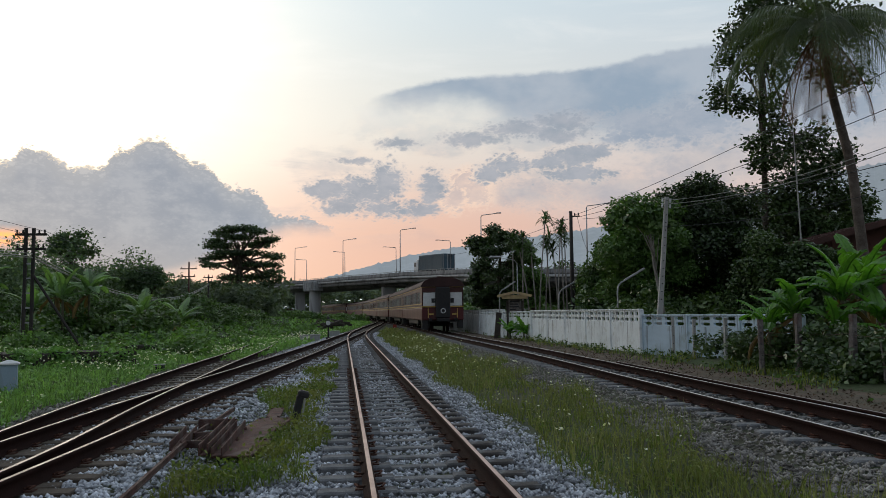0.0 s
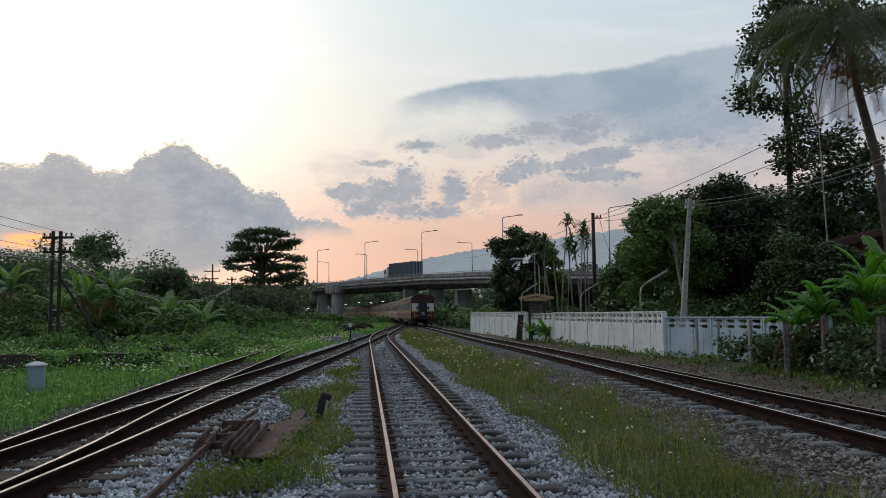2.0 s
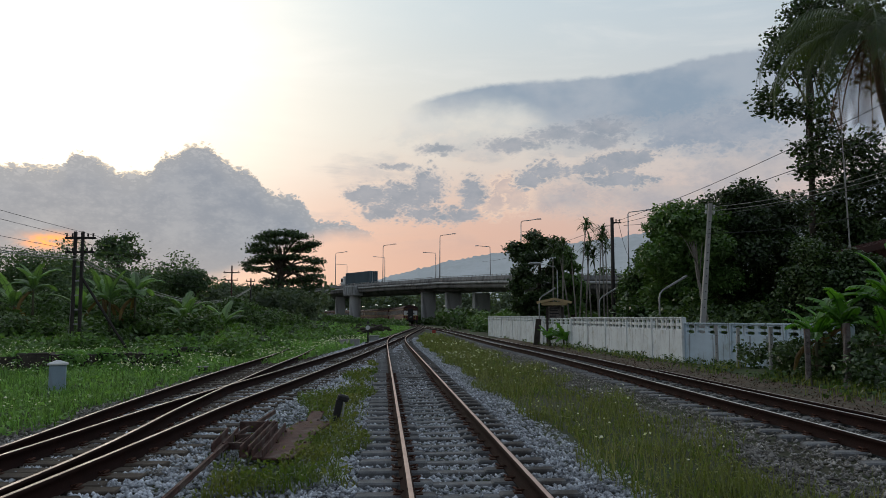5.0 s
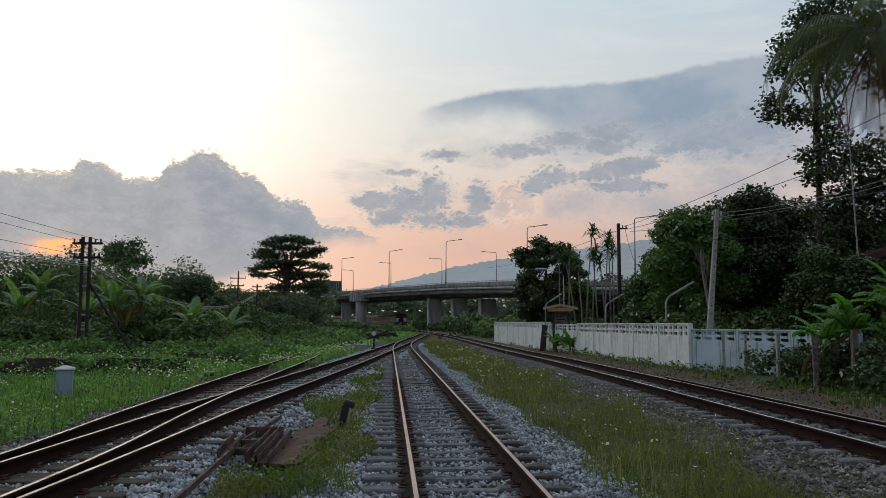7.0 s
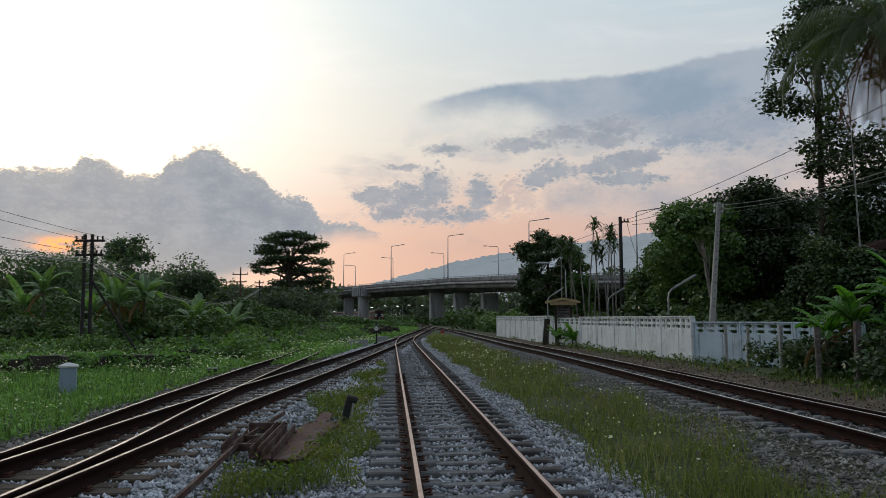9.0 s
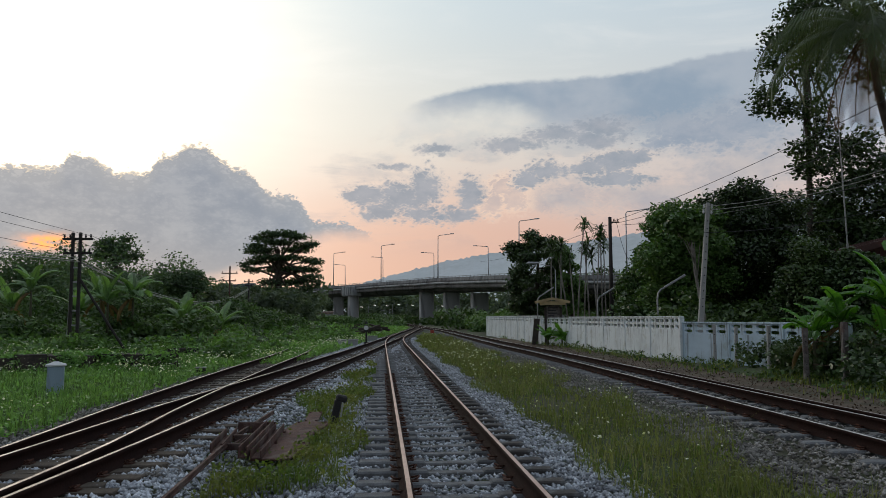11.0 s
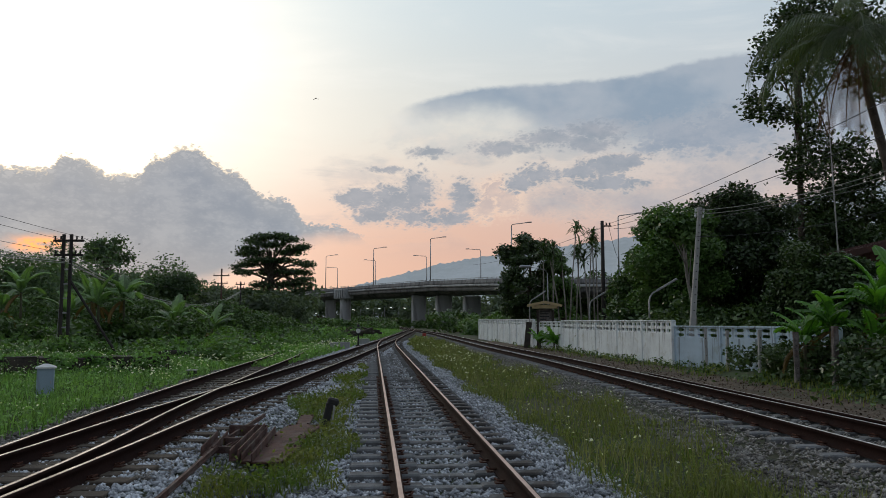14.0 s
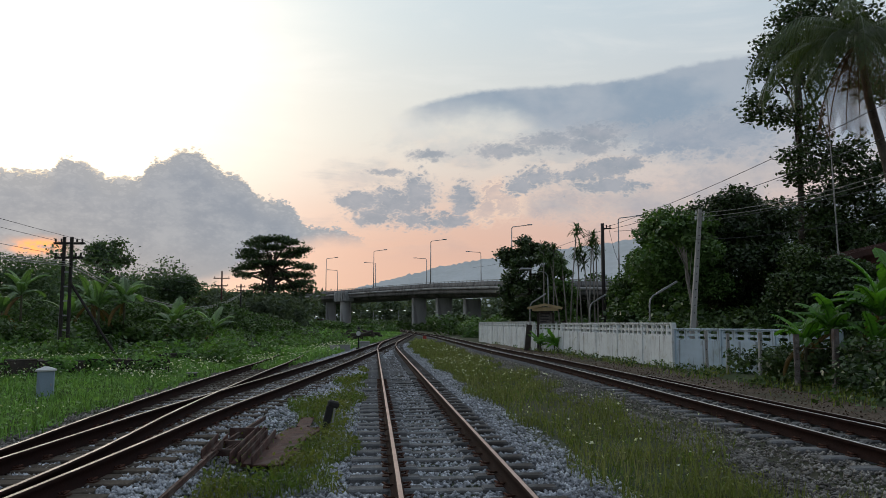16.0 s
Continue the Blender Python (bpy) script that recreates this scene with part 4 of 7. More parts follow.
# ---- the lorry on the bridge ----
def build_lorry():
    t = thing("container_lorry", Matrix.Identity(4), "articulated lorry with a white cab and a slate-blue container", "lorry")
    bm = B()
    box(bm, -1.25, 1.25, -6.9, 5.4, 1.15, 4.15, bevel=0.03)
    for k in range(30):
        y = -6.6 + k * 0.4
        for sx in (-1, 1):
            box(bm, sx * 1.25, sx * 1.28, y - 0.09, y + 0.09, 1.4, 3.95)
    part("container", bm, M_TRUCK, t, "ribbed slate-blue container")
    bm = B()
    for x in (-1.1, -0.35, 0.35, 1.1):
        box(bm, x - 0.04, x + 0.04, -6.97, -6.9, 1.3, 4.05)
    part("door_bars", bm, M_GALV, t)
    bm = B()
    box(bm, -0.5, 0.5, -6.0, 8.0, 0.85, 1.14)
    part("chassis", bm, M_BLACK, t)
    bm = B()
    box(bm, -1.2, 1.2, 6.0, 8.2, 0.75, 3.0, bevel=0.12)
    box(bm, -1.1, 1.1, 5.9, 7.2, 3.0, 3.45, bevel=0.15)
    cab = part("cab", bm, M_WHITE, t, "white driver's cab")
    bm = B()
    box(bm, -1.05, 1.05, 8.19, 8.22, 1.9, 2.8)
    for sx in (-1, 1):
        box(bm, sx * 1.19, sx * 1.215, 7.1, 8.0, 1.95, 2.75)
    part("windscreen", bm, M_BLACK, cab)
    for y in (-4.6, -3.4, 3.6, 4.8, 7.4):
        for sx in (-1, 1):
            bm = B()
            tube(bm, [(sx * 0.9, y, 0.5), (sx * 1.2, y, 0.5)], 0.5, 16)
            part("wheel", bm, M_TYRE, t)
    return t


LORRY = build_lorry()


def lorry_pose(s):
    p, d = L_BRIDGE.at(s), L_BRIDGE.dir(s)
    q = np.array([d[1], -d[0]])
    c = p + q * 3.2
    slope = float(bridge_top(L_BRIDGE.at(s + 4)[0]) - bridge_top(L_BRIDGE.at(s - 4)[0])) / 8
    return pose(c[0], c[1], float(bridge_top(p[0])) - 1.15, math.degrees(math.atan(slope)), 0, math.degrees(math.atan2(d[1], d[0])) - 90)


S_LORRY = [(0.0, on_bridge(0.0265, 3.2)[2]), (3.5, on_bridge(-0.0755, 3.2)[2]), (7.0, on_bridge(-0.157, 3.2)[2])]


# ---- the white wall along the east side ----
def wall_run(name, label, a, b, z0, z1, mat, panels, rows, cols, pier=0.12, cap=0.05, lattice=0.30, thick=0.10, round_holes=True):
    """A plastered wall from a to b: solid foot, perforated blocks along the top, posts between panels."""
    a, b = Vector((*a, 0)), Vector((*b, 0))
    L = (b - a).length
    ang = math.degrees(math.atan2(b.y - a.y, b.x - a.x))
    t = thing(name, pose(a.x, a.y, 0, 0, 0, ang), label, "wall", kind="structure")
    zl = z1 - cap - lattice
    w = L / panels
    bm = B()
    box(bm, 0, L, 0, thick, z0 - 0.3, zl)
    part("wall_body", bm, mat, t)
    bm = B()
    box(bm, -0.03, L + 0.03, -0.035, thick + 0.035, z1 - cap, z1, bevel=0.008)
    part("coping", bm, mat, t)
    for k in range(panels + 1):
        bm = B()
        x = k * w
        box(bm, x - pier / 2, x + pier / 2, -0.03, thick + 0.03, z0 - 0.3, z1 - cap - 0.002)
        part("wall_post", bm, mat, t)
    # one perforated panel, shared
    bm = B()
    iw = w - pier
    cw, rh = iw / cols, lattice / rows
    square = [(-1, -1), (0, -1), (1, -1), (1, 0), (1, 1), (0, 1), (-1, 1), (-1, 0)]
    y0, y1 = 0.010, thick - 0.010
    for r in range(rows):
        for c in range(cols):
            cx, cz = (c + 0.5) * cw, zl + (r + 0.5) * rh
            ring = []
            for yy in (y0, y1):
                o = [bm.verts.new((cx + u * cw / 2, yy, cz + w_ * rh / 2)) for u, w_ in square]
                q = [bm.verts.new((cx + u * cw * (0.37 if u * w_ == 0 else 0.31), yy, cz + w_ * rh * (0.31 if u * w_ == 0 else 0.25))) for u, w_ in square]
                ring.append((o, q))
            for k in range(8):
                n_ = (k + 1) % 8
                (oa, qa), (ob_, qb) = ring
                bm.faces.new((oa[k], oa[n_], qa[n_], qa[k]))
                bm.faces.new((ob_[n_], ob_[k], qb[k], qb[n_]))
                bm.faces.new((qa[k], qa[n_], qb[n_], qb[k]))
    first = part("breeze_blocks", bm, mat, t, "row of perforated vent blocks")
    first.matrix_local = pose(pier / 2, 0, 0)
    for k in range(1, panels):
        o = new("breeze_blocks", first.data)
        o.parent = t
        o.matrix_local = pose(k * w + pier / 2, 0, 0)
    return t


wall_run("wall_far", "white plastered wall with a pierced top, stained by rain", (3.45, 70.0), (5.35, 45.9), -0.35, 1.62, M_WALL, 9, 2, 6)
wall_run("wall_mid", "white plastered wall with two rows of vent holes, grey rain streaks", (6.35, 41.6), (7.98, 27.5), -0.05, 1.55, M_WALL, 5, 2, 6, lattice=0.42)
wall_run("wall_near", "bluish-white lower wall with vent holes", (8.05, 27.5), (10.6, 21.3), -0.05, 1.36, M_WALL2, 3, 2, 4, lattice=0.34)
wall_run("wall_return", "white end wall beside the notice board", (5.37, 45.75), (6.32, 41.7), -0.05, 1.50, M_WALL, 1, 2, 6)


# ---- poles and wires ----
def gz(x, y):
    return float(ground_z(x, y))


def insulator(bm, x, y, z):
    tube(bm, [(x, y, z), (x, y, z + 0.05), (x, y, z + 0.10), (x, y, z + 0.15)], [0.02, 0.045, 0.03, 0.045], 6)


def twin_pole():
    x, y = -16.0, 34.3
    z = gz(x, y)
    t = thing("telegraph_pole", pose(x, y, z), "dark twin-post telegraph pole with two crossarms and a slanting brace", "telegraph pole", "telegraph poles")
    for sx in (-0.19, 0.13):
        bm = B()
        box(bm, sx - 0.06, sx + 0.06, -0.06, 0.06, -0.3, 5.25 - z, bevel=0.012)
        part("post", bm, M_DARKPOLE, t)
    for h, w in ((4.98 - z, 0.66), (4.36 - z, 0.62)):
        bm = B()
        box(bm, -w - 0.03, w - 0.03, 0.065, 0.14, h - 0.05, h + 0.05)
        a = part("crossarm", bm, M_DARKPOLE, t)
        for px in (-w + 0.05, -w * 0.55, w * 0.55 - 0.05, w - 0.12):
            bm = B()
            insulator(bm, px, 0.10, h + 0.05)
            part("insulator", bm, M_DARKPOLE, a)
    bm = B()
    for k in range(6):
        box(bm, -0.13, 0.07, -0.02, 0.02, 0.5 + k * 0.62, 0.56 + k * 0.62)
    part("spacer_bolts", bm, M_GALV, t, "pale bolts between the posts")
    bm = B()
    tube(bm, [(0.12, 0.0, 3.3 - z), (2.15, 0.4, -0.1)], 0.055, 6)
    part("brace", bm, M_DARKPOLE, t, "slanting timber brace")
    bm = B()
    tube(bm, [(-0.35, 0, 0.2), (-0.25, 0, 2.7 - z)], 0.012, 4)
    part("stay", bm, M_GALV, t)


def cross_pole(x, y, h, arms, mat, label):
    z = gz(x, y)
    t = thing("telegraph_pole", pose(x, y, z), label, "telegraph pole", "telegraph poles")
    bm = B()
    tube(bm, [(0, 0, -0.3), (0, 0, h)], [0.11, 0.08], 8)
    part("post", bm, mat, t, smooth=True)
    for dz, w in arms:
        bm = B()
        box(bm, -w, w, -0.16, -0.08, h - dz - 0.05, h - dz + 0.05)
        a = part("crossarm", bm, mat, t)
        for px in (-w + 0.08, w - 0.08):
            bm = B()
            insulator(bm, px, -0.12, h - dz + 0.05)
            part("insulator", bm, mat, a)


def wire(a, b, sag, r, mat, label="thin overhead wire", group="overhead wires"):
    a, b = Vector(a), Vector(b)
    bm = B()
    tube(bm, [a.lerp(b, f) - Vector((0, 0, sag * 4 * f * (1 - f))) for f in np.linspace(0, 1, 17)], r, 4)
    ob = part("overhead_wire", bm, mat)
    tagged(ob, label, "wire", group)


def leaning_pole():
    t = thing("utility_pole", pose(8.92, 28.6, 0, 0, 5.2, 0), "pale concrete utility pole leaning slightly behind the wall", "utility pole")
    bm = B()
    box(bm, -0.10, 0.10, -0.09, 0.09, -0.3, 5.65)
    for v in bm.verts:
        if v.co.z > 5:
            v.co.x *= 0.62
            v.co.y *= 0.7
    part("shaft", bm, M_POLE, t)
    bm = B()
    for k in range(13):
        tube(bm, [(0.0, -0.098 + k * 0.0015, 1.9 + k * 0.28), (0.0, -0.08, 1.9 + k * 0.28)], 0.022, 8)
    part("bolt_holes", bm, M_BLACK, t, "row of dark bolt holes")
    bm = B()
    for z in (5.45, 5.25):
        insulator(bm, 0.14, 0, z)
        insulator(bm, -0.14, 0, z)
    part("insulator", bm, M_WHITE, t)


def plain_pole(x, y, h, r, mat, label, lean=0.0):
    t = thing("utility_pole", pose(x, y, 0, 0, lean, 0), label, "utility pole")
    bm = B()
    tube(bm, [(0, 0, -0.3), (0, 0, h * 0.5), (0, 0, h)], [r * 1.15, r, r * 0.85], 9)
    part("shaft", bm, mat, t, smooth=True)
    bm = B()
    box(bm, 0.02, 0.5, -0.03, 0.03, h - 0.32, h - 0.25)
    for px in (0.22, 0.42):
        insulator(bm, px, 0, h - 0.25)
    part("bracket", bm, mat, t)


def tube_lamp(x, y, h, ax, az_, label="curved grey pipe lamp post with a slim tube light"):
    t = thing("street_lamp", pose(x, y, 0), label, "street lamp", "pipe lamps along the wall")
    bm = B()
    tube(bm, [(0, 0, -0.2), (0, 0, h - 0.35), (0.04, 0, h - 0.15), (0.16, 0, h), (0.32, 0, h + 0.08)], 0.035, 8)
    part("pole", bm, M_GALV, t, smooth=True)
    bm = B()
    box(bm, 0, math.hypot(ax - 0.3, az_ - 0.08), -0.05, 0.05, -0.03, 0.05, pose(0.3, 0, h + 0.07, 0, -math.degrees(math.atan2(az_ - 0.08, ax - 0.3)), 0), 0.012)
    part("lamp_head", bm, M_GALV, t, "long slim grey light fitting")


twin_pole()
cross_pole(-23.2, 85, 6.4, ((0.75, 0.85), (1.55, 0.7)), M_RUST, "distant telegraph pole with reddish crossarms")
cross_pole(-20.9, 84, 5.0, ((0.3, 0.5), (0.7, 0.4)), M_DARKPOLE, "distant low dark telegraph pole")
leaning_pole()
plain_pole(9.05, 44.0, 7.05, 0.11, M_DARKPOLE, "tall dark timber utility pole")
tube_lamp(8.15, 31.0, 2.6, 1.1, 0.55)
tube_lamp(7.75, 41.2, 2.6, 1.35, 0.7)
tube_lamp(5.25, 46.5, 2.75, 0.95, 0.5)
street_lamp(7.9, 58.0, 0, 5.2, 1.3, 180, "pipe lamps along the wall", 0.05, "slim street lamp in front of the dark tree")
# wires of the western line
for i, (dx, z0, z1) in enumerate(((-0.6, 5.1, 5.3), (0.6, 5.1, 5.2), (-0.5, 4.5, 4.3))):
    wire((-16.0 + dx, 34.4, z0), (-23.2 + dx, 85, z1 + 0.2), 0.5, 0.010, M_WIRE_DARK, "thin dark telegraph wire")
    wire((-16.0 + dx, 34.4, z0), (-9.6 + dx * 0.5, -12, z0 + 0.2), 0.35, 0.008, M_WIRE_DARK, "thin dark telegraph wire")
for dx, dz in ((0.0, 0.0), (0.05, -0.07), (0.02, 0.10)):
    wire((-15.9 + dx, 34.2, 4.05 + dz), (-20.9, 84, 4.6 + dz), 1.7, 0.022, M_WIRE, "sagging pale cable on the twin pole")
    wire((-15.9 + dx, 34.2, 4.05 + dz), (-10.5, -12, 4.1 + dz), 0.5, 0.015, M_WIRE, "sagging pale cable on the twin pole")
# wires of the eastern side
for z in (5.50, 5.36):
    wire((9.38, 28.6, z), (13.2, 20.5, z + 0.45), 0.28, 0.011, M_WIRE, "pale service cable from the leaning pole")
wire((9.25, 28.6, 4.55), (14.0, 21.5, 5.0), 0.3, 0.009, M_WIRE_DARK, "dark service cable from the pole")
for k, z in enumerate((8.3, 7.7, 6.5)):
    wire((9.3 + 0.2 * k, 44.0, 6.85 - 0.12 * k), (13.5, 14.0, z - 0.6 * k), 0.4, 0.012, M_WIRE_DARK, "dark power cable rising over the trees")
wire((9.4, 44.0, 6.8), (14.6, 64, 6.2), 0.4, 0.012, M_WIRE_DARK, "dark power cable from the timber pole")
wire((9.4, 44.0, 6.8), (4.0, 96, 8.2), 0.4, 0.012, M_WIRE_DARK, "dark power cable from the timber pole")


# ---- by the wall ----
def notice_board():
    t = thing("notice_board", pose(5.9, 44.6, 0, 0, 0, -12), "roofed wooden notice board on two posts", "notice board")
    for x in (-0.42, 0.42):
        bm = B()
        box(bm, x - 0.06, x + 0.06, -0.06, 0.06, -0.2, 2.1, bevel=0.01)
        part("post", bm, M_LOG, t)
    bm = B()
    box(bm, -0.36, 0.36, -0.05, 0.0, 1.45, 2.2, bevel=0.01)
    b = part("panel", bm, M_POST, t, "weathered grey board")
    bm = B()
    for r, (x0, x1) in enumerate(((-0.28, 0.25), (-0.28, 0.18), (-0.28, 0.22), (-0.28, 0.05))):
        box(bm, x0, x1, -0.058, -0.051, 2.02 - r * 0.15, 2.08 - r * 0.15)
    part("lettering", bm, M_BLACK, b, "faded unreadable lines of writing")
    bm = B()
    for sgn in (-1, 1):
        box(bm, 0 if sgn > 0 else -0.95, 0.95 if sgn > 0 else 0, -0.45, 0.45, -0.03, 0.03, pose(0, 0, 2.58, 0, sgn * 12, 0))
    part("roof", bm, M_TANROOF, t, "low tan gabled roof")
    bm = B()
    for sgn in (-1, 1):
        box(bm, 0 if sgn > 0 else -0.98, 0.98 if sgn > 0 else 0, -0.5, -0.452, -0.10, 0.04, pose(0, 0, 2.58, 0, sgn * 12, 0))
    box(bm, -0.7, 0.7, -0.4, 0.4, 2.2, 2.4)
    part("bargeboard", bm, M_TANROOF, t)


def leaning_post():
    t = thing("leaning_plank", pose(4.95, 45.6, -0.1, 0, 6, 0), "dark plank leaning against the white wall", "plank")
    bm = B()
    box(bm, -0.16, 0.16, -0.05, 0.05, 0, 1.55, bevel=0.01)
    part("board", bm, M_LOG, t)


def fence_post(x, y, h, seed, slim=1.0):
    rng = np.random.default_rng(seed)
    t = thing("fence_post", pose(x, y, gz(x, y) - 0.05, rng.normal() * 1.5, rng.normal() * 1.5, rng.uniform(-20, 20)), "old lichened concrete fence post", "fence post", "fence posts beside the track")
    bm = B()
    n = 7
    rings = []
    for k in range(n):
        z = h * k / (n - 1)
        r = (0.074 - 0.008 * k / n) * slim * 0.86
        rings.append([bm.verts.new((sx * r + rng.normal() * 0.006, sy * r + rng.normal() * 0.006, z)) for sx, sy in ((-1, -0.75), (-0.75, -1), (0.75, -1), (1, -0.75), (1, 0.75), (0.75, 1), (-0.75, 1), (-1, 0.75))])
    for a, b in zip(rings, rings[1:]):
        for k in range(8):
            bm.faces.new((a[k], a[(k + 1) % 8], b[(k + 1) % 8], b[k]))
    bm.faces.new(rings[-1])
    part("shaft", bm, M_POST if slim == 1.0 else M_POLE, t)
    for k in range(4):
        bm = B()
        tube(bm, [(0, -0.079 * slim, 0.22 + k * 0.27), (0, -0.05 * slim, 0.22 + k * 0.27)], 0.014, 6)
        part("wire_hole", bm, M_BLACK, t)


POSTS = ((8.42, 25.3, 1.35), (8.62, 24.0, 1.25), (8.90, 22.3, 1.25), (8.42, 18.9, 1.35), (8.62, 17.5, 1.45), (8.89, 15.8, 1.38), (9.15, 14.0, 1.40), (9.3, 12.3, 1.35))
for i, (x, y, h) in enumerate(POSTS):
    fence_post(x, y, h, 200 + i, 0.72 if i < 3 else 1.0)
for h in (0.45, 0.98):
    for a, b in zip(POSTS[3:], POSTS[4:]):
        wire((a[0], a[1] - 0.05, h), (b[0], b[1] + 0.05, h + 0.03), 0.04, 0.004, M_RUST, "rusty strand of fence wire", "fence wires")
for i, (x, y, h) in enumerate(((9.05, 18.2, 0.95), (8.85, 16.6, 0.85), (9.0, 16.2, 0.8), (9.05, 15.0, 1.0), (9.4, 14.9, 1.9))):
    t = thing("fence_stake", pose(x, y, -0.1, 0, 3 * (i % 3) - 3, 0), "thin weathered wooden stake", "stake", "stakes between the posts")
    bm = B()
    tube(bm, [(0, 0, 0), (0.03, 0, h * 0.5), (0.0, 0, h)], [0.022, 0.018, 0.014], 5)
    part("stick", bm, M_BARK_PALE, t)


def brown_house():
    """A timber house with its gable towards the line: x along the ridge, y across."""
    t = thing("house", pose(22.6, 31.0, 0.2, 0, 0, 84), "dim brown timber house with a rusted sheet roof", "house")
    bm = B()
    box(bm, 0, 9, 0, 6, -0.6, 4.0)
    vs = [bm.verts.new(q) for x in (0.0, 9.0) for q in ((x, 0, 4.0), (x, 6, 4.0), (x, 3, 4.85))]
    for q in ((0, 1, 2), (5, 4, 3), (0, 2, 5, 3), (2, 1, 4, 5)):
        bm.faces.new([vs[i] for i in q])
    part("wall", bm, M_HOUSE, t)
    bm = B()
    box(bm, -0.05, -0.004, 0.02, 5.98, 2.75, 3.15)
    part("pale_band", bm, M_WHITE, t, "pale painted band")
    for k in range(24):
        bm = B()
        box(bm, -0.030, -0.003, 0.02 + k * 0.25, 0.25 + k * 0.25, 3.16, 4.0)
        part("plank", bm, M_HOUSE, t)
    bm = B()
    box(bm, 0, 0.29, -1.0, 3.12, -0.02, 0.02)
    box(bm, 0.0, 0.06, -1.0, 3.12, 0.021, 0.05)
    sheet = part("roof_sheet", bm, M_TILE, t, "rusted corrugated roof sheet")
    sheet.matrix_local = pose(-0.9, 0, 4.10, 15, 0, 0)
    for k in range(1, 72):
        o = new("roof_sheet", sheet.data)
        o.parent = t
        o.matrix_local = pose(-0.9 + (k % 36) * 0.3, 0, 4.10, 15, 0, 0) if k < 36 else pose(-0.61 + (k % 36) * 0.3, 6, 4.10, 15, 0, 180)
    for y, turn in ((0, 0), (6, 180)):
        bm = B()
        box(bm, -0.03, 0.03, -1.02, 3.12, -0.16, 0.07)
        o = part("bargeboard", bm, M_TILE, t)
        o.matrix_local = pose(-0.94, y, 4.10, 15, 0, turn) if turn == 0 else pose(-0.94, y, 4.10, -15, 0, 0) @ Matrix.Scale(-1, 4, (0, 1, 0))
    for y in (0.9, 3.6):
        bm = B()
        box(bm, -0.03, -0.002, y, y + 1.2, 1.0, 2.3)
        part("window", bm, M_BLACK, t)


def cap_box(x, y):
    z = gz(x, y)
    t = thing("relay_cabinet", pose(x, y, z, 0, 0, 22), "pale blue-grey trackside cabinet with a sloping white lid", "cabinet")
    bm = B()
    box(bm, -0.165, 0.165, -0.13, 0.13, -0.1, 0.60, bevel=0.01)
    body = part("body", bm, M_BOX, t)
    bm = B()
    box(bm, -0.145, 0.145, -0.142, -0.131, 0.03, 0.56, bevel=0.004)
    d = part("door", bm, M_BOX, body)
    bm = B()
    box(bm, 0.10, 0.125, -0.16, -0.143, 0.28, 0.34)
    part("handle", bm, M_GALV, d)
    bm = B()
    vs = [bm.verts.new(q) for q in ((-0.20, -0.17, 0.602), (0.20, -0.17, 0.602), (0.20, 0.17, 0.602), (-0.20, 0.17, 0.602), (-0.20, -0.17, 0.635), (0.20, -0.17, 0.635), (0.20, 0.17, 0.635), (-0.20, 0.17, 0.635), (-0.04, 0, 0.70), (0.04, 0, 0.70))]
    for q in ((3, 2, 1, 0), (0, 1, 5, 4), (1, 2, 6, 5), (2, 3, 7, 6), (3, 0, 4, 7), (4, 5, 9, 8), (6, 7, 8, 9), (5, 6, 9), (7, 4, 8)):
        bm.faces.new([vs[i] for i in q])
    part("lid", bm, M_WHITE, t, "white pitched lid")


def dwarf_signal():
    t = thing("point_indicator", pose(-4.85, 48.0, 0), "black point indicator with a round white disc", "railway signal")
    bm = B()
    tube(bm, [(0, 0, -0.1), (0, 0, 0.72)], 0.05, 8)
    box(bm, -0.14, 0.14, -0.14, 0.14, -0.08, 0.08)
    part("post", bm, M_BLACK, t)
    bm = B()
    box(bm, -0.13, 0.13, -0.1, 0.12, 0.72, 1.10, bevel=0.05)
    tube(bm, [(0, 0, 1.15), (0, 0, 1.25), (0, 0, 1.32)], [0.10, 0.07, 0.02], 8)
    head = part("lamp_case", bm, M_BLACK, t)
    bm = B()
    tube(bm, [(0, -0.101, 0.92), (0, -0.125, 0.92)], 0.135, 18)
    part("disc", bm, M_WHITE, head, "round white face")


def point_lever():
    t = thing("point_lever", pose(-1.70, 12.0, -0.05, 0, 0, 8), "squat black ground lever with a counterweight", "lever")
    bm = B()
    box(bm, -0.055, 0.055, -0.06, 0.06, 0, 0.38, pose(0, 0, 0, 0, 12, 0), 0.012)
    part("stand", bm, M_BLACK, t)
    bm = B()
    box(bm, -0.06, 0.11, -0.07, 0.07, 0.36, 0.46, pose(0, 0, 0, 0, 14, 0), 0.025)
    part("weight", bm, M_BLACK, t, "black block counterweight")
    bm = B()
    tube(bm, [(0.10, -0.08, -0.02), (0.14, -0.10, 0.34)], 0.014, 6)
    part("rod", bm, M_GALV, t)


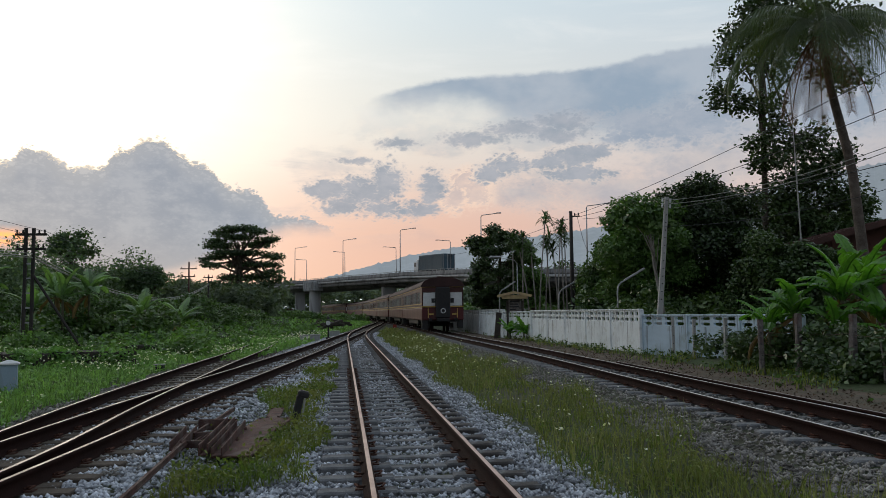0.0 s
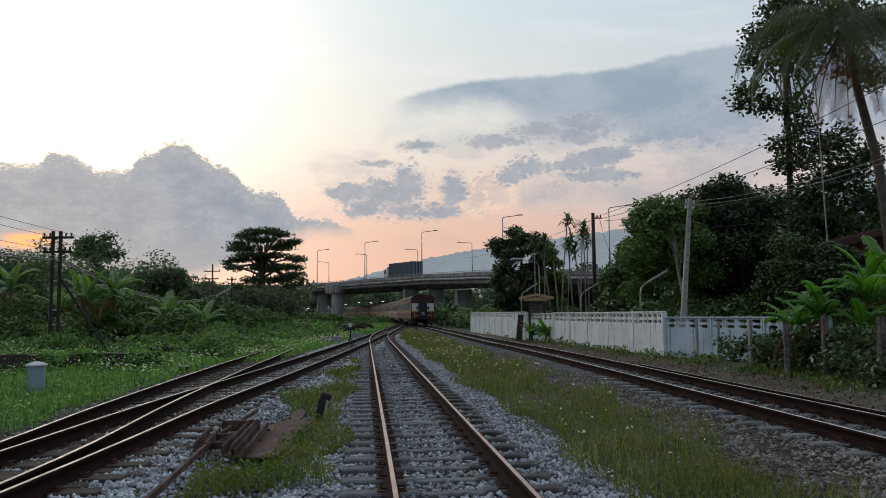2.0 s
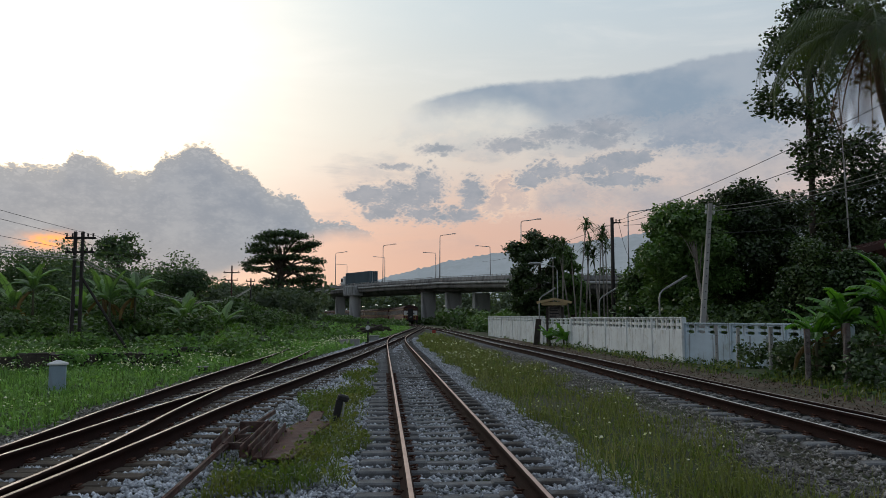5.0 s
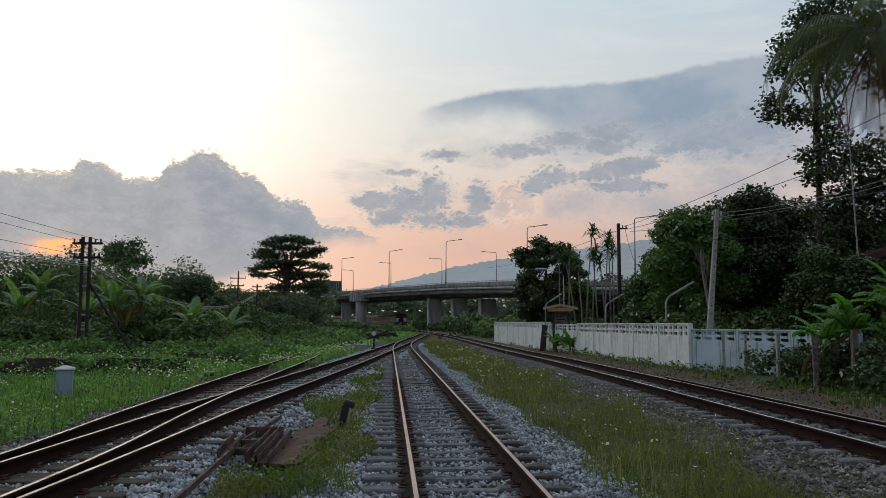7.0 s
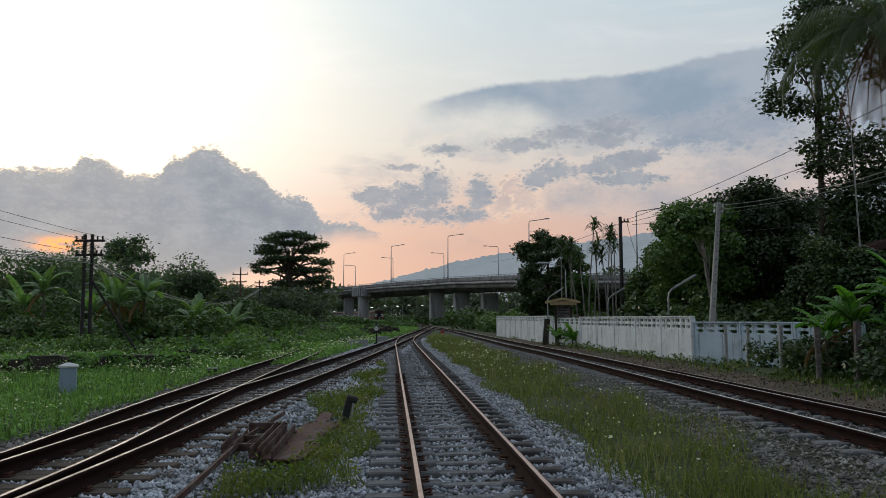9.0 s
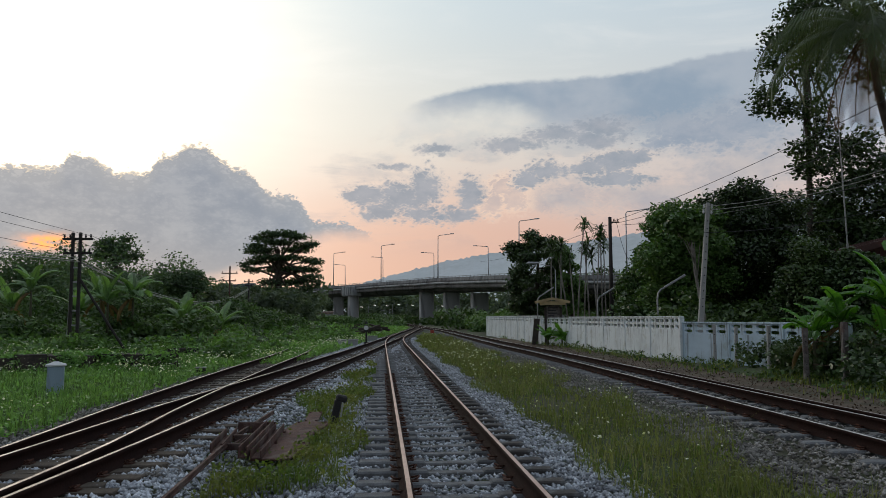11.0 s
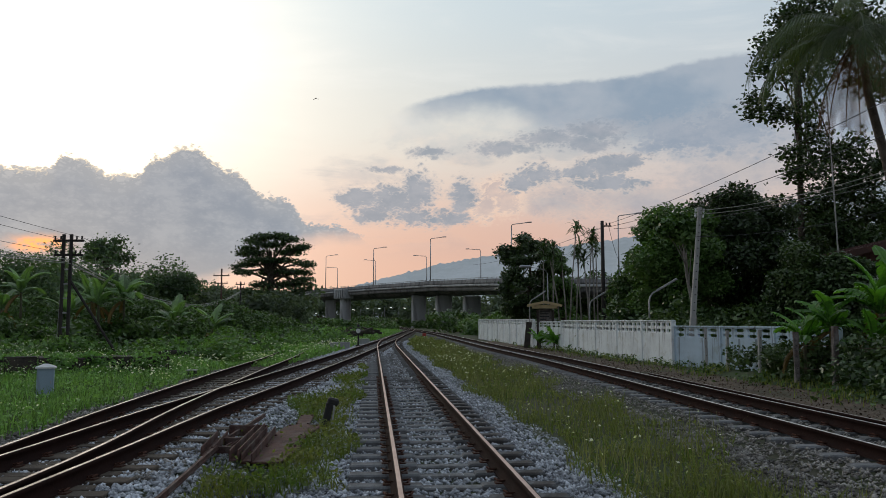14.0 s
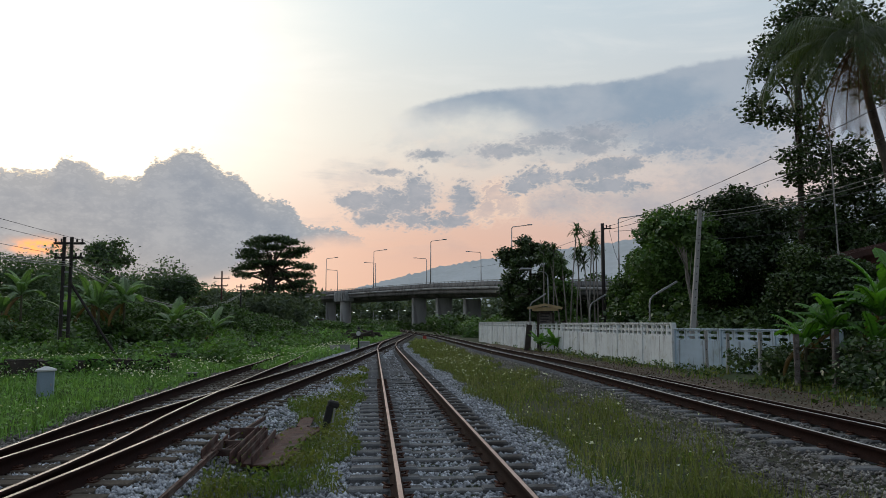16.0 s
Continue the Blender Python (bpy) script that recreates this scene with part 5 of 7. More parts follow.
def rusted_gear():
    """The derelict switch gear in the ballast, of angle iron and plates."""
    t = thing("switch_gear", Matrix.Identity(4), "derelict rusted switch gear half buried in ballast", "railway equipment")

    def beam(name, a, b, w, h, mat=M_RUST, flange=True):
        a, b = Vector(a), Vector(b)
        L = (b - a).length
        ang = math.degrees(math.atan2(b.y - a.y, b.x - a.x))
        pitch = -math.degrees(math.asin((b.z - a.z) / L))
        bm = B()
        box(bm, 0, L, -w / 2, w / 2, 0, 0.012)
        if flange:
            box(bm, 0, L, -w / 2, -w / 2 + 0.012, 0.0125, h)
            box(bm, 0, L, w / 2 - 0.012, w / 2, 0.0125, h)
        else:
            box(bm, 0, L, -w / 2 + 0.01, w / 2 - 0.01, 0.0125, h)
        o = part(name, bm, mat, t)
        o.matrix_local = Matrix.Translation(a) @ pose(0, 0, 0, 0, pitch, ang)
        return o

    beam("rod", (-2.28, 6.4, 0.05), (-2.55, 9.3, 0.07), 0.05, 0.05, flange=False)
    beam("rod", (-2.62, 9.9, 0.06), (-2.72, 12.6, 0.05), 0.05, 0.05, flange=False)
    beam("channel", (-2.60, 9.1, 0.03), (-2.75, 10.3, 0.05), 0.14, 0.10)
    beam("channel", (-2.20, 8.7, 0.04), (-2.35, 10.7, 0.07), 0.10, 0.12)
    beam("channel", (-2.06, 8.7, 0.03), (-2.22, 10.7, 0.06), 0.12, 0.09)
    for y, x0, x1, h in ((10.75, -2.78, -2.28, 0.11), (9.95, -2.70, -2.24, 0.06), (9.35, -2.62, -2.18, 0.05)):
        bm = B()
        box(bm, x0, x1, y - 0.02, y + 0.02, 0.02, 0.05 + h, pose(0, 0, 0), 0.004)
        part("cross_plate", bm, M_RUST, t)
    for x0, x1, y0, y1, z, r in ((-2.12, -1.68, 8.75, 9.75, 0.045, -3), (-2.16, -1.72, 9.8, 10.6, 0.052, 2), (-2.20, -1.70, 10.65, 11.6, 0.048, -4), (-2.12, -1.92, 11.65, 12.7, 0.06, 5)):
        bm = B()
        cx, cy = (x0 + x1) / 2, (y0 + y1) / 2
        box(bm, x0 - cx, x1 - cx, y0 - cy, y1 - cy, 0, 0.025, bevel=0.006)
        for sx in (-1, 1):
            for sy in (-1, 1):
                tube(bm, [(sx * (x1 - x0) * 0.38, sy * (y1 - y0) * 0.4, 0.025), (sx * (x1 - x0) * 0.38, sy * (y1 - y0) * 0.4, 0.04)], 0.018, 6)
        o = part("cover_plate", bm, M_RUST, t, "flat rust-brown cover plate")
        o.matrix_local = pose(cx, cy, z - 0.03, 1.5, -1, r)
    bm = B()
    for k in range(5):
        tube(bm, [(-2.6 + 0.1 * k, 9.2 + 0.15 * k, 0.02), (-2.45 + 0.06 * k, 9.6 + 0.1 * k, 0.10 + 0.02 * k)], 0.014, 5)
    part("linkage", bm, M_RUST, t)


def platform_edge(x0, y0, x1, y1, h, seed, label):
    """Rough dark blocks left from an old loading bank."""
    rng = np.random.default_rng(seed)
    a, b = Vector((x0, y0, 0)), Vector((x1, y1, 0))
    L = (b - a).length
    ang = math.degrees(math.atan2(y1 - y0, x1 - x0))
    t = thing("old_loading_bank", pose(x0, y0, gz(x0, y0), 0, 0, ang), label, "stone bank")
    x = 0.0
    while x < L:
        w = rng.uniform(0.5, 1.0)
        bm = B()
        box(bm, 0, w - 0.03, 0, 0.9, -0.2, h * rng.uniform(0.85, 1.05), bevel=0.03)
        for v in bm.verts:
            v.co += Vector(rng.normal(size=3) * 0.02)
        o = part("block", bm, M_LOG, t)
        o.matrix_local = pose(x, rng.normal() * 0.04, 0, 0, 0, rng.normal() * 1.5)
        x += w


def log_pile():
    rng = np.random.default_rng(77)
    for i in range(26):
        x, y = rng.uniform(-12.5, -6.2), rng.uniform(62, 80)
        t = thing("discarded_timber", pose(x, y, gz(x, y) + 0.15 + rng.random() * 0.5, rng.normal() * 6, rng.normal() * 14, rng.uniform(-60, 60)), "charred old sleeper dumped among weeds", "timber", "dumped old timbers")
        bm = B()
        box(bm, -1.1, 1.1, -0.14, 0.14, 0, 0.2, bevel=0.03)
        part("baulk", bm, M_LOG, t)


def trough(x, y, w, label):
    t = thing("cable_box", pose(x, y, -0.08, 0, 0, 5), label, "cable box", "cable boxes by the track")
    bm = B()
    box(bm, -w / 2, w / 2, -0.2, 0.2, 0, 0.34, bevel=0.02)
    part("body", bm, M_CONC, t)
    bm = B()
    box(bm, -w / 2 - 0.03, w / 2 + 0.03, -0.23, 0.23, 0.342, 0.40, bevel=0.012)
    part("lid", bm, M_POLE, t)


def red_marker():
    t = thing("track_marker", pose(-1.35, 72, -0.1, 0, 0, 10), "small red and white point marker beside the rails", "marker")
    bm = B()
    tube(bm, [(0, 0, 0), (0, 0, 0.24)], 0.03, 8)
    part("stem", bm, M_WHITE, t)
    bm = B()
    box(bm, -0.17, 0.17, -0.04, 0.04, 0.22, 0.50, bevel=0.03)
    part("plate", bm, M_RED, t, "faded red plate")
    bm = B()
    tube(bm, [(-0.2, -0.3, 0.02), (0.35, -1.2, 0.05)], 0.035, 6)
    part("rod", bm, M_WHITE, t)


def cow(x, y, scale, turn, mat, label, lying=False):
    """A grazing cow: body, head lowered, four legs, tail."""
    z = gz(x, y)
    t = thing("cow", pose(x, y, z, 0, 0, turn), label, "cow")
    s = scale
    h = 0.42 if lying else 0.95
    bm = B()
    tube(bm, [(-0.85 * s, 0, h * s), (-0.75 * s, 0, h * s), (-0.3 * s, 0, (h - 0.03) * s), (0.3 * s, 0, h * s), (0.75 * s, 0, (h + 0.05) * s), (0.95 * s, 0, (h + 0.05) * s)], [0.15 * s, 0.30 * s, 0.36 * s, 0.35 * s, 0.30 * s, 0.15 * s], 12)
    part("body", bm, mat, t, smooth=True)
    bm = B()
    e = (0.1 if not lying else 0.75)
    tube(bm, [(0.85 * s, 0, (h + 0.05) * s), (1.15 * s, 0, (h * 0.5 + e * 0.5 + 0.05) * s), (1.35 * s, 0, (e + 0.22) * s), (1.55 * s, 0, (e + 0.06) * s)], [0.22 * s, 0.15 * s, 0.15 * s, 0.08 * s], 9)
    hd = part("head", bm, mat, t, smooth=True)
    for sy in (-1, 1):
        bm = B()
        tube(bm, [(1.28 * s, sy * 0.10 * s, (e + 0.33) * s), (1.24 * s, sy * 0.26 * s, (e + 0.36) * s)], [0.05 * s, 0.015 * s], 5)
        part("ear", bm, mat, hd)
    if not lying:
        for lx in (-0.65, 0.62):
            for sy in (-0.2, 0.2):
                bm = B()
                tube(bm, [(lx * s, sy * s, 0.85 * s), (lx * s + 0.03, sy * s, 0.45 * s), (lx * s, sy * s, 0)], [0.13 * s, 0.07 * s, 0.06 * s], 7)
                part("leg", bm, mat, t, smooth=True)
    bm = B()
    tube(bm, [(-0.88 * s, 0, (h + 0.15) * s), (-0.98 * s, 0, (h - 0.1) * s), (-0.97 * s, 0, (h - 0.4) * s)], [0.04 * s, 0.03 * s, 0.02 * s], 5)
    part("tail", bm, mat, t)


notice_board()
leaning_post()
brown_house()
cap_box(-8.46, 17.35)
dwarf_signal()
point_lever()
rusted_gear()
platform_edge(-13.6, 22.6, -8.9, 25.2, 0.50, 81, "dark crumbling stone edge of an old loading bank")
platform_edge(-11.2, 32.0, -9.6, 33.6, 0.34, 82, "dark broken remnant of a loading bank in the weeds")
log_pile()
trough(-5.9, 45.0, 0.45, "pale concrete cable box beside the track")
trough(-5.35, 45.6, 0.55, "pale concrete cable box beside the dwarf signal")
trough(-10.6, 46.0, 0.9, "pale concrete cable box in the weeds")
trough(-5.1, 54.0, 0.8, "long low pale concrete trough beside the track")
red_marker()
cow(-22.7, 125, 1.05, -40, M_COW, "black cow grazing in the weeds")
cow(-26.6, 128, 1.0, 170, M_COW2, "pale dun cow lying in the weeds", True)

# a spare rail lying along the outside of the eastern track
spare = ribbon("spare_rail", L_RIGHT, L_RIGHT.s_of_y(-5), L_RIGHT.s_of_y(21.5), [(0.90 + x, z - 0.02) for x, z in RAIL_PROF], M_RAIL)
tagged(spare, "spare rusty rail lying beside the track", "rail")
ribbon("rail_head", L_RIGHT, L_RIGHT.s_of_y(-5), L_RIGHT.s_of_y(21.5), [(0.90 + x, z - 0.02) for x, z in HEAD_PROF], M_HEAD, spare, smooth_it=True)

# small stump of a signal wire pulley at the field's edge
t = thing("wire_pulley", pose(-7.0, 22.8, gz(-7.0, 22.8)), "small black signal-wire pulley stand", "pulley")
_b = B()
box(_b, -0.12, 0.12, -0.1, 0.1, -0.05, 0.20, bevel=0.02)
part("stand", _b, M_BLACK, t)
_b = B()
box(_b, -0.14, 0.14, -0.12, 0.12, 0.202, 0.23)
part("cap", _b, M_POLE, t)


# ---- lights and buildings beyond the bridge ----
def far_lamp(x, y, h):
    t = thing("street_lamp", pose(x, y, 0), "far street lamp already lit at dusk", "street lamp", "lit lamps beyond the bridge")
    bm = B()
    tube(bm, [(0, 0, 0), (0, 0, h), (0.9, 0, h + 0.3)], 0.07, 6)
    part("pole", bm, M_GALV, t)
    bm = B()
    box(bm, 0.6, 1.5, -0.15, 0.15, h + 0.2, h + 0.38, pose(0, 0, 0, 0, 12, 0))
    part("lamp_glass", bm, M_LAMP, t, "glowing white lamp")


for px, py in ((563, 548), (627, 541), (650, 538), (672, 539), (692, 537), (716, 538), (770, 540)):
    d = 300 if py != 540 else 285
    far_lamp((px - 784) / 1411 * d - 1, d, (561 - py) / 1411 * d + 1.3)
for px, w, h in ((558, 9.0, 3.4), (575, 6.0, 3.0)):
    t = thing("low_building", pose((px - 784) / 1411 * 400, 400, 0), "far low pale building beyond the line", "building", "far low buildings")
    bm = B()
    box(bm, -w / 2, w / 2, 0, 6, -0.3, h)
    part("wall", bm, M_WHITE, t)
    bm = B()
    box(bm, -w / 2 - 0.4, w / 2 + 0.4, -0.4, 6.4, h, h + 0.4)
    part("roof", bm, M_TILE, t)
    for k in range(3):
        bm = B()
        box(bm, -w / 2 + 1 + k * 2, -w / 2 + 2 + k * 2, -0.06, -0.01, 1.0, 2.2)
        part("window", bm, M_BLACK, t)


# ---- birds ----
def bird(label):
    t = thing("bird", Matrix.Identity(4), label, "bird", "birds in the evening sky")
    bm = B()
    tube(bm, [(0, -0.10, 0), (0, -0.03, 0), (0, 0.06, 0), (0, 0.10, 0.005)], [0.006, 0.028, 0.028, 0.008], 7)
    part("body", bm, M_BLACK, t, smooth=True)
    wings = []
    for sgn in (-1, 1):
        bm = B()
        vs = [bm.verts.new(q) for q in ((0, 0.05, 0), (0, -0.03, 0), (sgn * 0.10, -0.02, 0.005), (sgn * 0.10, 0.06, 0.005), (sgn * 0.22, 0.0, 0.0))]
        bm.faces.new(vs[:4])
        bm.faces.new((vs[3], vs[2], vs[4]))
        r = bmesh.ops.solidify(bm, geom=bm.faces[:], thickness=0.008)
        wings.append(part("wing", bm, M_BLACK, t))
    return t, wings


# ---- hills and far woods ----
# backdrop hill; its material holds the painted haze
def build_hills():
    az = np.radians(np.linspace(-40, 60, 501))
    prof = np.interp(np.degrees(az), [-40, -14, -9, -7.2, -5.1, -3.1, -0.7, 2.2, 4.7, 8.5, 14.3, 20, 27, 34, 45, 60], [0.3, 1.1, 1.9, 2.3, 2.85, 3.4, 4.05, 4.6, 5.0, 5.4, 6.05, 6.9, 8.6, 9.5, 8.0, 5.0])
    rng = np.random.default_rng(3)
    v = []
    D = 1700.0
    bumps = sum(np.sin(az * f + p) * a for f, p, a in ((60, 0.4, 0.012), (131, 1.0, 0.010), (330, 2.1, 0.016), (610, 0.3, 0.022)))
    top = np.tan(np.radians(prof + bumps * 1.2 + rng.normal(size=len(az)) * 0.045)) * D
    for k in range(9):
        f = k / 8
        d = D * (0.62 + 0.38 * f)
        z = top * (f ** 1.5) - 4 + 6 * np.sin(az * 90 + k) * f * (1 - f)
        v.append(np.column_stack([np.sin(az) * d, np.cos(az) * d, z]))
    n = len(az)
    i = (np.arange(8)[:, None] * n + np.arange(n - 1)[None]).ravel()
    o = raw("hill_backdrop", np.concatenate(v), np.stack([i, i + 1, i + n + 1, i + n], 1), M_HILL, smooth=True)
    tagged(o, "wooded hill on the skyline, tinted blue-grey for haze", "hill", kind="structure")


def woods(name, label, spots, n, leaf, mat, seed):
    """A mass of scrub nobody could count: clumps (x, y, top, radius)."""
    rng = np.random.default_rng(seed)
    cl = []
    for x, y, top, r in spots:
        g = float(ground_z(x, y))
        for _ in range(5):
            zc = g + rng.uniform(0.15, 0.8) * top
            s = r * rng.uniform(0.45, 0.8)
            cl.append((x + rng.normal() * r * 0.55, y + rng.normal() * r * 0.55, zc, s, s, min(s * 0.8, max(top - (zc - g), 0.3) + 0.3)))
    p, d = crown_points(n, cl, rng, 0.5, 0.17)
    ok = p[:, 2] > ground_z(p[:, 0], p[:, 1]) - 0.1
    v, f = leaves(p[ok], leaf, rng=rng, normals=d[ok])
    o = raw(name, v, f, mat)
    return tagged(o, label, "scrub", kind="stuff")


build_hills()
R = np.random.default_rng(11)
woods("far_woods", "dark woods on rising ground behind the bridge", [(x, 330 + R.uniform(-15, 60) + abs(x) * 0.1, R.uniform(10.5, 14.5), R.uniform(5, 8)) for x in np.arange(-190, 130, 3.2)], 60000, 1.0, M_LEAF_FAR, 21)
woods("east_woods", "woods beyond the bridge ramp", [(x, 150 + R.uniform(-12, 25), R.uniform(9, 13), R.uniform(3, 5)) for x in np.arange(24, 95, 3.0)], 26000, 0.5, M_LEAF_MID, 22)
woods("west_woods", "thick haze-tinted woods west of the field", [(x, 150 + R.uniform(-20, 20) - (x + 30) * 0.15, R.uniform(6.0, 8.2), R.uniform(3.0, 5.0)) for x in np.arange(-120, -24, 2.4)], 36000, 0.52, M_LEAF_FAR, 23)
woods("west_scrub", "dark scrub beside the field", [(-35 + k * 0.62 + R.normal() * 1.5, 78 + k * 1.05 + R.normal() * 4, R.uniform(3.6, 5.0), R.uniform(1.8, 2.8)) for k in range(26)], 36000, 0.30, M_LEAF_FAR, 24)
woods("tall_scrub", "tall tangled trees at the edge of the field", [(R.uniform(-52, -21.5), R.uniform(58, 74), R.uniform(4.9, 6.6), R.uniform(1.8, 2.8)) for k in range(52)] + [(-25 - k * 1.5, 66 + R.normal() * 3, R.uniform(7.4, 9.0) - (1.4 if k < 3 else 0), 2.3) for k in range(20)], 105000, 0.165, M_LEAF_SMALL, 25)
woods("low_scrub", "leafy bushes in front of the trees", [(-36 + k * 0.55 + R.normal() * 0.8, 43 + k * 0.45 + R.normal() * 2.0, R.uniform(1.4, 3.0), R.uniform(0.9, 1.6)) for k in range(44)] + [(-12.5 - R.random() * 7, 55 + R.random() * 14, R.uniform(0.9, 1.8), 1.1) for k in range(12)] + [(R.uniform(-24, -12.5), R.uniform(36.5, 41), R.uniform(0.9, 1.9), R.uniform(0.6, 1.0)) for k in range(26)], 76000, 0.14, M_LEAF_MID, 26)
woods("trackside_bushes", "green bushes near the piers", [(R.uniform(3.2, 9.0), R.uniform(72, 100), R.uniform(1.2, 2.8), R.uniform(1.0, 1.7)) for k in range(16)] + [(R.uniform(-26, -9.5), R.uniform(132, 152), R.uniform(0.5, 1.2), R.uniform(1.0, 1.8)) for k in range(26)], 30000, 0.24, M_LEAF_MID, 27)


woods("bridge_undergrowth", "green undergrowth beyond the piers of the bridge", [(L_RIGHT.x_of_y(y) + R.uniform(4.5, 30), y, R.uniform(0.8, 2.6), R.uniform(1.4, 2.8)) for y in np.linspace(104, 290, 70)], 30000, 0.34, M_LEAF_MID, 136)


# ---- single trees ----
def cl(px, py, d, rx, rz, ry=None):
    """A clump: angle across and up (as tangents times 1411 from the level axis), distance, radii in metres."""
    return ((px - 784) / 1411 * d, d, 1.54 + (561 - py) / 1411 * d, rx, ry or rx, rz)


def local(base, clumps):
    return [(c[0] - base[0], c[1] - base[1], c[2] - base[2], *c[3:]) for c in clumps]


def placed_tree(name, label, base, height, clumps, n, leaf, mat, **kw):
    return limb_tree(name, label, base, height, None, local(base, clumps), n, leaf, mat, **kw)


def dome(seed, centre, radii, n, size):
    rng = np.random.default_rng(seed)
    return lump_clumps(centre, radii, n, size, rng, -0.85) + [(*centre, radii[0] * 0.75, radii[1] * 0.75, radii[2] * 0.75)]


placed_tree("broadleaf_tree", "dense dark broadleaf tree behind the white wall", (10.9, 36.0, 0), 5.0, dome(31, (10.7, 36, 3.9), (2.0, 2.0, 2.7), 40, 0.62), 30000, 0.105, M_LEAF_MID, group="trees behind the wall", seed=31)
placed_tree("broadleaf_tree", "wide dark broadleaf tree behind the white wall", (14.4, 37.5, 0), 6.0, dome(32, (14.4, 37.5, 4.4), (3.5, 3.0, 3.5), 80, 0.72), 52000, 0.11, M_LEAF, group="trees behind the wall", seed=32)
placed_tree("broadleaf_tree", "dark broadleaf tree beside the brown house", (14.5, 29.6, 0), 3.6, dome(33, (14.2, 29.6, 2.5), (2.1, 1.4, 1.8), 44, 0.55), 26000, 0.095, M_LEAF, group="trees behind the wall", seed=33)
placed_tree("broadleaf_tree", "lighter leafy tree behind the wall", (9.4, 38.5, 0), 4.2, dome(34, (9.5, 38.5, 3.0), (1.3, 1.3, 2.1), 30, 0.5), 16000, 0.105, M_LEAF_MID, group="trees behind the wall", seed=34)
placed_tree("broadleaf_tree", "dark spreading tree behind the house", (24.5, 46, 0), 5.0, dome(35, (24.5, 46, 4.2), (4.5, 2.5, 3.0), 50, 0.9), 26000, 0.15, M_LEAF, group="trees behind the wall", seed=35)
placed_tree("broadleaf_tree", "dark rounded tree by the notice board", (7.2, 63, 0), 6.5, dome(36, (7.1, 63, 4.6), (2.7, 2.4, 3.7), 70, 0.55)[:-1], 24000, 0.145, M_LEAF, group="trees by the notice board", seed=36, inner=0.2, loose=0.25)
placed_tree("broadleaf_tree", "leafy tree beside slender pale stems", (9.6, 62, 0), 6.0, dome(37, (9.4, 62, 4.6), (1.2, 1.3, 3.0), 26, 0.5)[:-1], 7000, 0.15, M_LEAF_MID, group="trees by the notice board", seed=37)
placed_tree("slender_tree", "slender pale-stemmed tree with small drooping crown", (9.6, 30.0, 0), 4.6, dome(38, (9.15, 30.0, 5.0), (0.75, 0.7, 0.6), 12, 0.35), 2600, 0.13, M_LEAF_MID, bark=M_BARK_PALE, trunk_r=0.07, lean=(-0.4, 0), seed=38, limbs=8)

placed_tree("broadleaf_tree", "dark leafy tree over the roof of the house", (21.5, 42, 0), 6.0, dome(39, (21.6, 42, 5.1), (4.7, 2.2, 2.7), 80, 0.75), 34000, 0.135, M_LEAF, group="trees behind the wall", seed=39)

# a very tall tree with open tufts of foliage
TALL = [cl(*q) for q in ((1385, 60, 40, 0.9, 0.7), (1375, 105, 40, 0.8, 0.6), (1362, 165, 40, 1.0, 0.7), (1395, 190, 40, 0.9, 0.6), (1350, 190, 40, 0.6, 0.4), (1420, 60, 41, 1.3, 1.0), (1450, 110, 41, 1.5, 1.1), (1455, 45, 41, 1.5, 1.2),
                         (1440, 190, 40, 1.1, 0.8), (1460, 230, 40, 0.9, 0.7), (1425, 262, 40, 1.0, 0.6), (1450, 290, 40, 1.2, 0.7), (1420, 300, 40, 0.7, 0.4), (1490, 270, 41, 1.1, 0.9), (1530, 250, 41, 1.1, 0.9), (1545, 300, 41, 1.3, 0.9), (1515, 320, 41, 1.3, 0.8), (1575, 280, 41, 1.0, 0.7),
                         (1500, 60, 42, 1.6, 1.3), (1560, 120, 42, 1.3, 0.9), (1590, 140, 42, 1.2, 0.8), (1540, 10, 42, 1.8, 1.2), (1470, -20, 42, 1.9, 1.2), (1600, 40, 42, 1.6, 1.2), (1420, 10, 42, 1.0, 0.7), (1480, 340, 41, 1.5, 0.9), (1560, 350, 41, 1.6, 1.0))]
TALL_TREE = placed_tree("tall_tree", "very tall dark tree with open tufts of glossy leaves", (18.9, 41, 0), 17.5, TALL, 15000, 0.15, M_LEAF, trunk_r=0.17, seed=41, limbs=27, inner=0.1, loose=0.22)


def aerial_mast():
    """A slender pale pipe rising beside the brown house, stepped where its lengths join."""
    x, y = 14.9, 29.4
    t = thing("aerial_mast", pose(x, y, 0, 0, -1.6, 0), "slender pale steel pipe mast beside the brown house", "mast")
    for z0, z1, r in ((-0.2, 4.2, 0.035), (4.2, 7.4, 0.028), (7.4, 10.3, 0.020)):
        bm = B()
        tube(bm, [(0, 0, z0), (0, 0, z1)], r, 8)
        tube(bm, [(0, 0, z1 - 0.12), (0, 0, z1)], r + 0.012, 8)
        part("pipe", bm, M_POLE, t, smooth=False)


